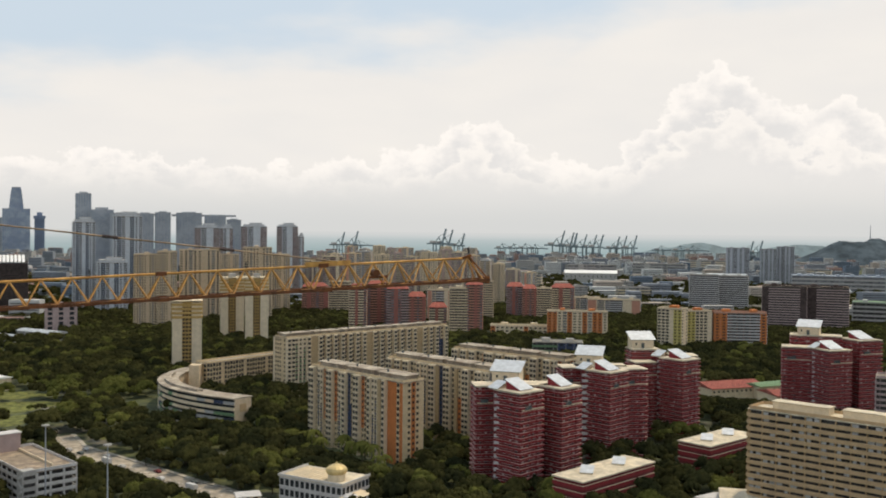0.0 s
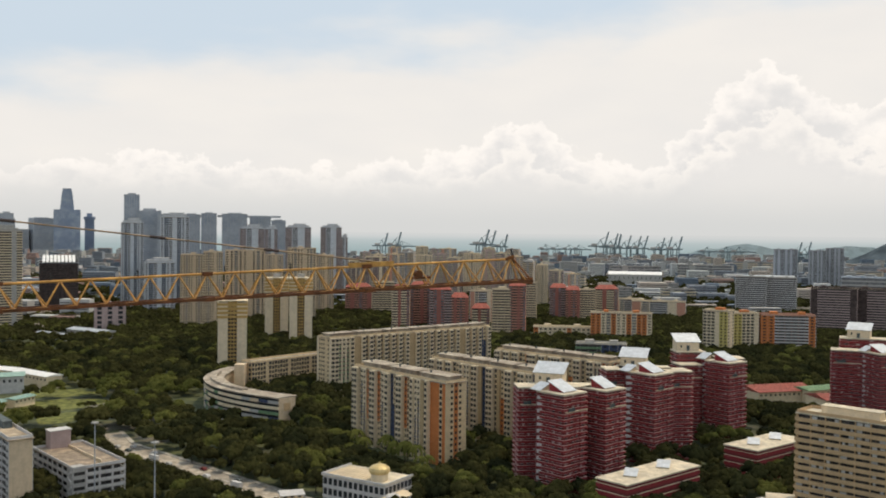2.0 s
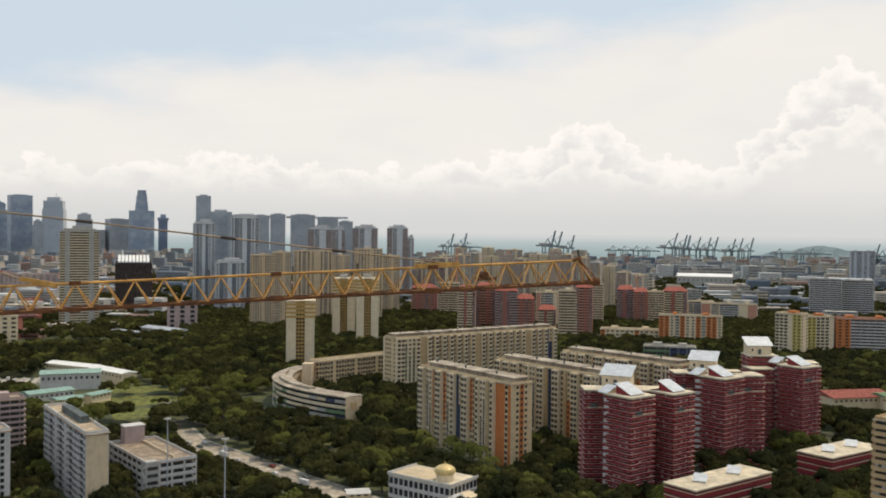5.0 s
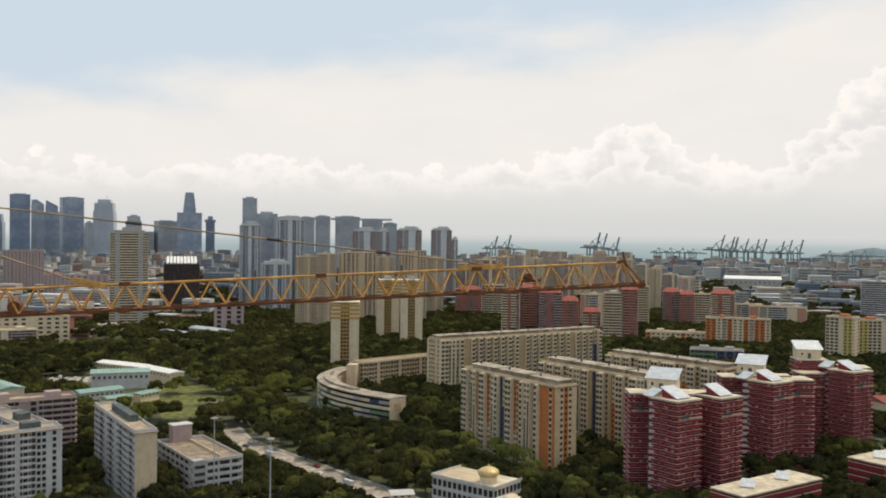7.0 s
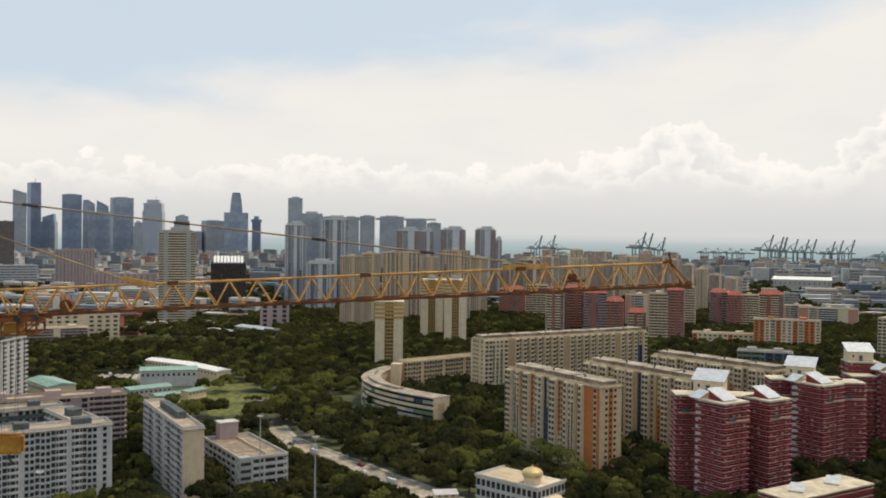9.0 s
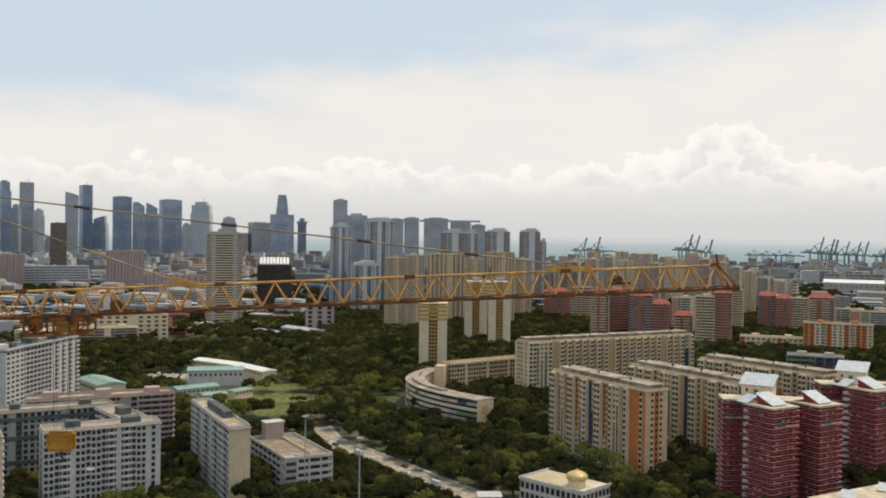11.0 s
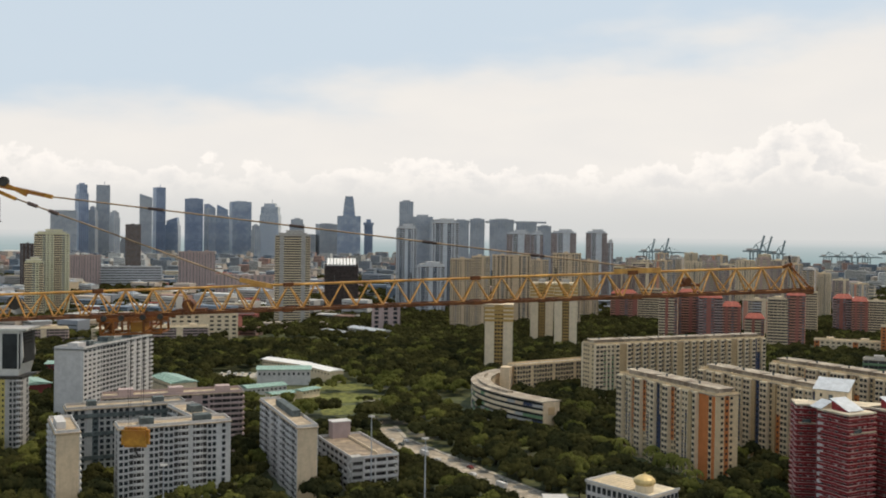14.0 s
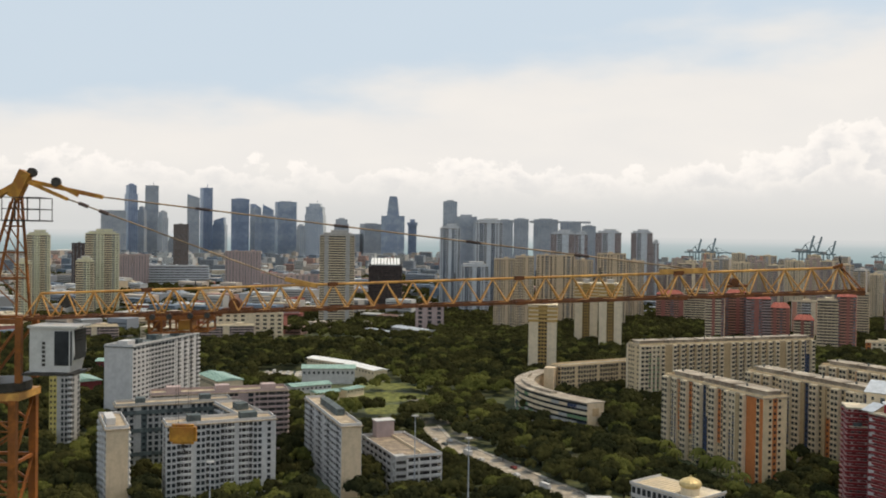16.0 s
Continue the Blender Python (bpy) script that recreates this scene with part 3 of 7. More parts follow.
# ---- special buildings ----
def point_block(name, label, x, y, ang, wid, dep, height, floors):
    """A slim tower: two plain flanks, a recessed window spine, a broad banded head."""
    root = thing(name, pose(x, y, 0, 0, 0, ang), label, "point block", "cream point blocks")
    FOOT.append((x, y, ang, wid / 2 + 3, dep / 2 + 3))
    fl = wid * 0.34
    for s in (-1, 1):
        put("flank", boxes("flank", [(s * (wid - fl) / 2, 0, height / 2, fl, dep, height)]), PALE, root)
    put("spine", boxes("spine", [(0, 0, height / 2 + 0.5, wid * 0.34, dep * 0.94, height + 1)]), GOLDP, root)
    fh = height / floors
    me = boxes("window", [(0, -dep * 0.47 - 0.06, 0, wid * 0.075, 0.2, fh * 0.55)])
    md = boxes("ledge_row", [(0, -dep * 0.47 - 0.2, 0, wid * 0.33, 0.5, fh * 0.12)])
    for f in range(floors):
        for x0 in (-wid * 0.11, 0, wid * 0.11):
            put("window", me, PANE, root, pose(x0, 0, (f + 0.6) * fh))
        put("ledge_row", md, GOLDP, root, pose(0, 0, (f + 0.1) * fh))
    mb = boxes("head_band", [(0, 0, 0, wid + 1.0, dep + 1.0, fh * 0.62)])
    for f in (0.5, 1.6, 2.7, 3.8):
        put("head_band", mb, GOLDP, root, pose(0, 0, height - f * fh))
    stuff("side_windows", [(pose(s * wid / 2, q * dep, (f + 0.6) * fh), [(0, 0, 0, 0.2, dep * 0.12, fh * 0.5)]) for f in range(floors - 4) for s in (-1, 1) for q in (-0.25, 0.05, 0.3)], PANE, root)
    put("roof", boxes("roof", [(0, 0, height + 1.3, wid + 1.4, dep + 1.4, 0.6)]), PALE, root)
    put("plant_room", boxes("plant_room", [(0, 0, height + 3.4, wid * 0.3, dep * 0.4, 3.6)]), GREYW, root)
    return root


def red_wing(root, x, y, ang, wid, dep, height, lid=True):
    """One wing of a red tower: dark recess, deep red parapet bands with pale copings, sloping metal lid."""
    m = pose(x, y, 0, 0, 0, ang)
    floors = 20
    wing = put("wing", boxes("wing", [(0, 0, height / 2, wid, dep, height)]), DRED, root, m)
    fh = height / floors
    rnd = random.Random(int(x * 31 + y * 17 + wid))

    def ring(name, o, i, z0, z1):
        """A band round the wing that stands out at the corners and steps back in the middle of each side."""
        a, b, p, q = wid / 2, dep / 2, 0.2 * wid, 0.2 * dep
        pts = [(-a - o, -b - o), (-p, -b - o), (-p, -b - i), (p, -b - i), (p, -b - o), (a + o, -b - o), (a + o, -q), (a + i, -q), (a + i, q), (a + o, q),
               (a + o, b + o), (p, b + o), (p, b + i), (-p, b + i), (-p, b + o), (-a - o, b + o), (-a - o, q), (-a - i, q), (-a - i, -q), (-a - o, -q)]
        return prism(name, pts, z0, z1)

    walls = ring("parapet", 0.8, 0.4, -fh * 0.2, fh * 0.2)
    caps = ring("coping", 0.95, 0.5, fh * 0.2 + 0.004, fh * 0.2 + 0.12)
    frames, panes = [], []
    for f in range(floors):
        here = m @ pose(0, 0, (f + 0.25) * fh)
        put("parapet", walls, RED, root, here)
        put("coping", caps, DUSTY, root, here)
        bits, dark = [], []
        for along, across, turned in ((wid, dep, False), (dep, wid, True)):
            for s in (-1, 1):
                for k in range(4):
                    c = (-0.375 + 0.25 * k + rnd.uniform(-0.05, 0.05)) * along
                    ln = along * rnd.uniform(0.12, 0.24)
                    q = s * (across / 2 + 0.12)
                    bits.append((q, c, fh * 0.66, 0.4, ln, 0.12) if turned else (c, q, fh * 0.66, ln, 0.4, 0.12))
                    if rnd.random() < 0.6:
                        q = s * (across / 2 + 0.06)
                        row = dark if rnd.random() < 0.6 else bits
                        row.append((q, c, fh * 0.46, 0.2, along * 0.07, fh * 0.36) if turned else (c, q, fh * 0.46, along * 0.07, 0.2, fh * 0.36))
        frames.append((here, bits))
        panes.append((here, dark))
    stuff("pale_window_trim", frames, PINK, root)
    stuff("dark_window_glass", panes, PANE, root)
    put("white_ledge", boxes("white_ledge", [(wid * 0.05, -dep * 0.05, height * 0.84, wid * 0.9 + 1.6, dep * 0.9 + 1.6, 0.4)]), PALE, root, m)
    put("blue_balcony", boxes("blue_balcony", [(-wid * 0.2, -dep * 0.5 - 0.3, height * 0.86, wid * 0.3, 1.2, 1.6)]), SLATE, root, m)
    put("roof_slab", boxes("roof_slab", [(0, 0, height + 0.35, wid + 1.4, dep + 1.4, 0.7)]), ROOFW, root, m)
    if lid:
        put("lid_wall", prism_wedge("lid_wall", wid * 0.56, dep * 0.56, 0.5, 4.0), RED, wing, pose(0, 0, height + 0.7))
        put("metal_lid", boxes("metal_lid", [(0, 0, 0, wid * 0.64, math.hypot(dep * 0.66, 3.8), 0.25)]), METAL, wing,
            pose(0, 0, height + 3.1, math.degrees(math.atan2(3.5, dep * 0.56))))


def prism_wedge(name, a, b, lo, hi):
    """A box whose top slopes from lo at the front to hi at the back."""
    a, b = a / 2, b / 2
    me = bpy.data.meshes.new(name)
    me.from_pydata([(-a, -b, 0), (a, -b, 0), (a, b, 0), (-a, b, 0), (-a, -b, lo), (a, -b, lo), (a, b, hi), (-a, b, hi)], [], CUBE_F)
    return me


def red_tower(label, x, y, ang, wings, house, floors=15):
    root = thing("red_tower_block", pose(x, y, 0, 0, 0, ang), label, "tower block", "red tower blocks")
    FOOT.append((x, y, ang, 30, 18))
    for wx, wy, wa, ww, wd, hh, lid in wings:
        red_wing(root, wx, wy, wa, ww, wd, hh, lid)
    for sx, sy, hh in house[1:]:
        fh = hh / floors
        put("stair_core", boxes("stair_core", [(sx, sy, hh / 2, 3.6, 3.6, hh)]), DRED, root)
        me = boxes("landing", [(0, 0, 0, 3.0, 5.0, fh * 0.45)])
        for f in range(floors):
            put("landing", me, WHITE, root, pose(sx, sy - 0.4, (f + 0.3) * fh))
        put("stair_lid", boxes("stair_lid", [(0, 0, 0, 6.5, 7.0, 0.25)]), METAL, root, pose(sx, sy + 1.5, hh + 2.2, 0, 0, -50) @ pose(0, 0, 0, 24))
        put("stair_lid_wall", prism_wedge("stair_lid_wall", 5.5, 5.5, 0.6, 3.0), PALE, root, pose(sx, sy + 1.5, hh + 0.4, 0, 0, -50))
    hx, hy, hz, ha = house[0]
    m = pose(hx, hy, hz, 0, 0, ha)
    house_part = put("machine_house", prism_wedge("machine_house", 13, 9, 5.0, 8.5), PALE, root, m, "cream rooftop machine house")
    put("house_roof", boxes("house_roof", [(0, 0, 0, 15, 11.2, 0.35)]), METAL, house_part, pose(0, 0, 7.0, 21.3))
    put("house_door", boxes("house_door", [(0, -4.55, 1.6, 1.8, 0.15, 3.0)]), SLATE, house_part)
    put("house_window", boxes("house_window", [(-4, -4.55, 2.6, 1.0, 0.15, 1.4)]), PANE, house_part)
    return root


def red_podium(label, x, y, ang, length, depth, height):
    root = thing("red_podium_block", pose(x, y, 0, 0, 0, ang), label, "low block", "red low blocks")
    FOOT.append((x, y, ang, length / 2 + 2, depth / 2 + 2))
    put("wall", boxes("wall", [(0, 0, height / 2, length, depth, height)]), DRED, root)
    fl = 5
    fh = height / fl
    band = boxes("parapet", [(0, 0, 0, length + 0.9, depth + 0.9, fh * 0.55)])
    cope = boxes("coping", [(0, 0, 0, length + 1.1, depth + 1.1, 0.13)])
    for f in range(fl):
        put("parapet", band, RED, root, pose(0, 0, (f + 0.25) * fh))
        put("coping", cope, PALE, root, pose(0, 0, (f + 0.56) * fh))
    put("roof", boxes("roof", [(0, 0, height + 0.3, length + 1.5, depth + 1.5, 0.6)]), ROOFW, root)
    for k in (-0.25, 0.2):
        put("roof_light_wall", prism_wedge("roof_light_wall", 5, 5, 0.6, 2.4), PALE, root, pose(k * length, 0, height + 0.6, 0, 0, -60))
        put("roof_light", boxes("roof_light", [(0, 0, 0, 5.6, 6.0, 0.2)]), METAL, root, pose(k * length, 0, height + 2.2, 0, 0, -60) @ pose(0, 0, 0, 19.8))
    return root


def curved_block():
    """A low bow-shaped block with coloured parapet panels."""
    root = thing("curved_block", pose(0, 0, 0), "low curved block of flats with blue, green and white parapets", "apartment block")
    line = bezier((-184, 668), (-207, 588), (-121, 545), 24)
    inner = bezier((-174, 668), (-194, 592), (-113, 554), 24)
    pts = [(p.x, p.y) for p in line] + [(p.x, p.y) for p in reversed(inner)]
    put("wall", prism("wall", pts, 0, 16.5), BEIGE, root)
    big = [(p.x - 0.8, p.y - 0.8) for p in line] + [(p.x + 0.8, p.y + 0.8) for p in reversed(inner)]
    put("roof", prism("roof", big, 16.5, 17.1), ROOFC, root)
    mid = [((a.x * 2 + b.x) / 3, (a.y * 2 + b.y) / 3) for a, b in zip(line, inner)][5:20] + [((a.x + b.x * 2) / 3, (a.y + b.y * 2) / 3) for a, b in zip(line, inner)][19:4:-1]
    put("roof_spine", prism("roof_spine", mid, 17.1, 18.6), ROOFC, root)
    rnd = random.Random(5)
    fh = 16.5 / 5
    for i in range(24):
        a, b = line[i], line[i + 1]
        d = b - a
        ang = math.degrees(math.atan2(d.y, d.x))
        c = (a + b) / 2
        ln = d.length
        panel = boxes("parapet_panel", [(0, -0.35, 0, ln + 0.15, 0.7, fh * 0.50)])
        gap = boxes("window_strip", [(0, -0.04, 0, ln, 0.1, fh * 0.40)])
        for f in range(5):
            pick = rnd.random()
            mat = PALE if pick < 0.42 else GREYW if pick < 0.62 else (BLUEP if pick < 0.74 else (GREENP if pick < 0.86 else (YELLOW if pick < 0.90 else BEIGE)))
            put("parapet_panel", panel.copy(), mat, root, pose(c.x, c.y, (f + 0.22) * fh, 0, 0, ang))
            put("window_strip", gap, PANE, root, pose(c.x, c.y, (f + 0.68) * fh, 0, 0, ang))
    for x, y in ((-150, 580), (-170, 610), (-180, 640), (-130, 560), (-160, 560), (-188, 590), (-200, 620)):
        FOOT.append((x, y, 0, 15, 15))
    put("lift_core", boxes("lift_core", [(-171, 648, 11, 7, 9, 22)]), BEIGE, root)
    put("end_panel", boxes("end_panel", [(0, 0, 0, 4.5, 0.2, 4.5)]), TAN, root, pose(-116.9, 549.4, 11, 0, 0, 48))
    return root


def car_park(x, y, ang, length, depth, height):
    root = thing("car_park", pose(x, y, 0, 0, 0, ang), "open white multi-storey car park with a stained flat roof deck", "car park")
    FOOT.append((x, y, ang, length / 2 + 3, depth / 2 + 3))
    fh = height / 5
    # Solid dark core: its colour stands for the shade between the decks
    put("core", boxes("core", [(0, 0, height / 2, length - 3, depth - 3, height - 0.5)]), SHADEP, root)
    deck = boxes("deck", [(0, 0, 0, length, depth, 0.5)])
    rail = boxes("parapet", [(0, -depth / 2, 0, length, 0.3, 1.2), (0, depth / 2, 0, length, 0.3, 1.2), (-length / 2, 0, 0, 0.3, depth - 0.3, 1.2), (length / 2, 0, 0, 0.3, depth - 0.3, 1.2)])
    for f in range(6):
        put("deck", deck if f < 5 else boxes("deck", [(0, 0, 0, length, depth, 0.5)]), DECK if f == 5 else GREYW, root, pose(0, 0, f * fh + 0.25))
        put("parapet", rail, WHITE, root, pose(0, 0, f * fh + 1.0))
    col = boxes("column", [(0, 0, height / 2, 0.7, 0.5, height)])
    n = round(length / 6)
    for i in range(n + 1):
        for s in (-1, 1):
            put("column", col, WHITE, root, pose(-length / 2 + 0.4 + i * (length - 0.8) / n, s * (depth / 2 - 0.1), 0))
    n = round(depth / 6)
    for i in range(1, n):
        for s in (-1, 1):
            put("column", col, WHITE, root, pose(s * (length / 2 - 0.1), -depth / 2 + i * depth / n, 0, 0, 0, 90))
    put("ramp_wall", boxes("ramp_wall", [(0, depth * 0.12, height + 1.0, length * 0.8, 0.4, 1.4)]), PALE, root)
    stair = put("stair_house", boxes("stair_house", [(-length * 0.5 + 3.4, -1, height + 4.3, 6, 9, 8.2)]), PINK, root)
    put("house_roof", boxes("house_roof", [(-length * 0.5 + 3.4, -1, height + 8.6, 6.8, 9.8, 0.4)]), WHITE, stair)
    tower_part = put("stair_tower", boxes("stair_tower", [(length / 2 - 2.6, -depth / 2 + 2.4, height / 2 + 0.6, 5.6, 5.6, height + 1.2)]), GREYW, root)
    for f in range(5):
        put("stair_flight", boxes("stair_flight", [(0, 0, 0, 4.6, 0.3, 1.1)]), WHITE, tower_part, pose(length / 2 - 2.6, -depth / 2 - 0.6, (f + 0.55) * fh, 0, 25 if f % 2 else -25))
        # Dark panel on the wall, painted as a shaded opening
        put("stair_opening", boxes("stair_opening", [(length / 2 + 0.25, -depth / 2 + 2.4, (f + 0.55) * fh, 0.2, 4.6, fh * 0.45)]), SHADEP, tower_part)
    return root


def dome_hall(x, y, ang, length, depth, height):
    """A white hall with window arcades, a pale roof and a ribbed golden dome on a drum."""
    root = thing("domed_hall", pose(x, y, 0, 0, 0, ang), "white hall with dark arcades and a golden onion dome", "temple hall")
    FOOT.append((x, y, ang, length / 2 + 3, depth / 2 + 3))
    put("wall", boxes("wall", [(0, 0, height / 2, length, depth, height)]), WHITE, root)
    put("roof", boxes("roof", [(0, 0, height + 0.15, length + 1.0, depth + 1.0, 0.3)]), ROOFW, root)
    put("roof_parapet", boxes("roof_parapet", [(0, -depth / 2 - 0.3, height + 0.7, length + 1, 0.3, 0.9), (-length / 2 - 0.3, 0, height + 0.7, 0.3, depth + 1, 0.9), (length / 2 + 0.3, 0, height + 0.7, 0.3, depth + 1, 0.9)]), WHITE, root)
    n = round(length / 2.6)
    for f in range(3):
        me = boxes("window", [(0, 0, 0, 1.75, 0.2, height / 3 * 0.62)])
        for i in range(n):
            put("window", me, PANE, root, pose(-length / 2 + (i + 0.5) * length / n, -depth / 2 - 0.06, (f + 0.5) * height / 3))
        for i in range(round(depth / 2.6)):
            for s in (-1, 1):
                put("window", me, PANE, root, pose(s * (length / 2 + 0.06), -depth / 2 + (i + 0.5) * depth / round(depth / 2.6), (f + 0.5) * height / 3, 0, 0, 90))
        put("floor_band", boxes("floor_band", [(0, 0, 0, length + 0.5, depth + 0.5, 0.45)]), WHITE, root, pose(0, 0, (f + 0.02) * height / 3 + 0.3))
    for i in range(10):
        put("roof_rib", boxes("roof_rib", [(0, 0, 0, 0.35, depth * 0.8, 0.4)]), PALE, root, pose(-length * 0.44 + i * length * 0.065, 0, height + 0.5))
    bm = bmesh.new()
    bmesh.ops.create_cone(bm, cap_ends=True, segments=24, radius1=3.6, radius2=3.6, depth=3.2, matrix=pose(length * 0.28, -3.5, height + 1.7))
    drum = part("drum", bm, PALE, root)
    bm = bmesh.new()
    prof = [(3.7, 0), (4.2, 0.6), (4.35, 1.4), (4.0, 2.3), (2.9, 3.1), (1.4, 3.7), (0.5, 4.0), (0.18, 4.6), (0.0, 5.2)]
    rings = []
    for r, z in prof:
        rings.append([bm.verts.new((r * (1 + 0.03 * (i % 2)) * math.cos(2 * math.pi * i / 32) + length * 0.28, r * (1 + 0.03 * (i % 2)) * math.sin(2 * math.pi * i / 32) - 3.5, z + height + 3.2)) for i in range(32)])
    for a, b in zip(rings, rings[1:]):
        for i in range(32):
            bm.faces.new((a[i], a[(i + 1) % 32], b[(i + 1) % 32], b[i]))
    part("dome", bm, GOLD, drum, "ribbed golden onion dome")
    annex = put("annex", boxes("annex", [(length * 0.5 + 3.5, -4, height * 0.33, 7, depth * 0.7, height * 0.66)]), WHITE, root)
    put("annex_roof", boxes("annex_roof", [(length * 0.5 + 3.5, -4, height * 0.66 + 0.2, 7.6, depth * 0.76, 0.4)]), PALE, annex)
    bm = bmesh.new()
    bmesh.ops.create_uvsphere(bm, u_segments=20, v_segments=10, radius=3.0, matrix=pose(length * 0.5 + 3.0, -depth * 0.42, height * 0.66 + 0.4) @ Matrix.Diagonal((1, 1, 0.45, 1)))
    part("small_dome", bm, WHITE, annex)
    return root


def shed(label, x, y, ang, length, depth, height, mat, wall, group=""):
    """A low hall with a ridged metal roof and eaves."""
    root = thing("hall", pose(x, y, 0, 0, 0, ang), label, "low hall", group)
    FOOT.append((x, y, ang, length / 2 + 5, depth / 2 + 5))
    FOOT.append((x - 20 * math.sin(math.atan2(x, y)), y - 20 * math.cos(math.atan2(x, y)), ang, length / 2 + 2, depth / 2 + 9))
    put("wall", boxes("wall", [(0, 0, height / 2, length, depth, height)]), wall, root)
    a, b = length / 2 + 0.8, depth / 2 + 1.0
    me = bpy.data.meshes.new("roof")
    rise = depth * 0.1
    me.from_pydata([(-a, -b, height), (a, -b, height), (a, 0, height + rise), (-a, 0, height + rise), (a, b, height), (-a, b, height),
                    (-a, -b, height - 0.3), (a, -b, height - 0.3), (a, b, height - 0.3), (-a, b, height - 0.3)], [],
                   [(0, 1, 2, 3), (3, 2, 4, 5), (6, 7, 1, 0), (8, 9, 5, 4), (6, 9, 8, 7), (7, 8, 4, 2, 1), (9, 6, 0, 3, 5)])
    put("roof", me, mat, root)
    n = min(12, max(3, round(length / 3.5)))
    win = boxes("window", [(0, 0, 0, 1.5, 0.2, height * 0.16)])
    for i in range(n):
        put("window", win, PANE, root, pose(-length / 2 + (i + 0.5) * length / n, -depth / 2 - 0.04, height * 0.72))
    rib = boxes("roof_seam", [(0, 0, 0, 0.25, depth / 2 * 1.04, 0.18)])
    tilt = math.degrees(math.atan2(rise, b))
    for i in range(n * 2):
        put("roof_seam", rib, mat, root, pose(-a + (i + 0.5) * 2 * a / (n * 2), -b / 2, height + rise / 2 + 0.05, tilt))
    return root


def port_crane(x, y, ang, size, raised):
    """A quay crane far off: portal legs, a machinery house, a boom up or out."""
    root = thing("quay_crane", pose(x, y, 0, 0, 0, ang), "blue-grey quay crane with its boom raised" if raised else "blue-grey quay crane with its boom level", "quay crane", "quay cranes")
    s = size
    leg = boxes("leg", [(0, 0, s * 0.25, s * 0.035, s * 0.035, s * 0.5)])
    for a in (-1, 1):
        for b in (-1, 1):
            put("leg", leg, PORT, root, pose(a * s * 0.13, b * s * 0.12, 0))
    put("portal_beam", boxes("portal_beam", [(0, 0, s * 0.26, s * 0.3, s * 0.27, s * 0.03)]), PORT, root)
    put("girder", boxes("girder", [(-s * 0.05, 0, s * 0.5, s * 0.75, s * 0.06, s * 0.05)]), PORT, root)
    put("machine_house", boxes("machine_house", [(-s * 0.2, 0, s * 0.56, s * 0.2, s * 0.09, s * 0.07)]), GREYW, root)
    bm = bmesh.new()
    tube(bm, (s * 0.13, 0, s * 0.5), (s * 0.02, 0, s * 0.74), s * 0.018)
    tube(bm, (-s * 0.13, 0, s * 0.5), (s * 0.02, 0, s * 0.74), s * 0.015)
    part("mast", bm, PORT, root)
    bm = bmesh.new()
    end = (s * 0.30, 0, s * 1.02) if raised else (s * 0.78, 0, s * 0.5)
    bar(bm, (s * 0.16, 0, s * 0.52), end, s * 0.05, s * 0.05)
    tube(bm, (s * 0.02, 0, s * 0.74), tuple(0.3 * p + 0.7 * q for p, q in zip((s * 0.16, 0, s * 0.52), end)), s * 0.008)
    part("boom", bm, PORT, root)
    return root


# ---- the middle ground: long cream blocks ----
block("slab_block", "cream slab block of flats with orange and blue wall strips", -40.1, 489.5, -46.3, 75.6, 14, 41, 14, "qq|WWoaqqo|WGquuaqqo|aqWWa|qOOOxO", ".wow.", CREAM, ORANGE, BLUEP, PALE, ROOFC, group="cream slab blocks", ridge=True, rear="wnwwnwwnwwnwwnwwnw")
block("slab_block", "cream slab block of flats with beige roof houses", 3.8, 524.7, -44.8, 85.1, 14, 41, 14, "qq|qqaqq|ooqWW|qqauuqq|aooqq|aqqWWuu", ".wow.", CREAM, ORANGE, BLUEP, PALE, ROOFC, group="cream slab blocks", ridge=True)
block("slab_block", "cream slab block of flats behind the red towers", 44.0, 573.1, -41.1, 84.6, 14, 41, 14, "qq|qqaqq|ooqqq|qqaqqqq|aooqq|aqqWWoo", ".wow.", CREAM, ORANGE, BLUEP, PALE, ROOFC, group="cream slab blocks", ridge=True)
block("slab_block", "long pale grey-green slab block with regular windows", -57.6, 708.2, 42.3, 152.0, 14, 40, 13, "qqGGGqaaq|q|q|q|q|q|qaaq|q|q|q|q|q|qaaq|q|quuq", "www.w", CREAM, GREENP, BLUEP, PALE, ROOFC, tank=False, ridge=True)
block("rear_wing", "low pale wing of flats with dark window columns", -145.7, 682.2, 52.0, 73.6, 12, 22, 7, "|n|n|.|n|n|n|.|n|n|n|.|n|n|n|", "n.n", CREAM, GREENP, BLUEP, None, ROOFC, tank=False)
# point blocks
point_block("point_block", "tall cream point block with a brown window spine", -205.6, 751.9, 15.3, 22.9, 20, 57.6, 19)
point_block("point_block", "tall cream point block with a brown window spine", -219.3, 974.0, 12.7, 23.9, 20, 65.4, 22)
point_block("point_block", "tall cream point block with a brown window spine", -187.4, 942.8, 11.2, 22.6, 20, 67.3, 22)
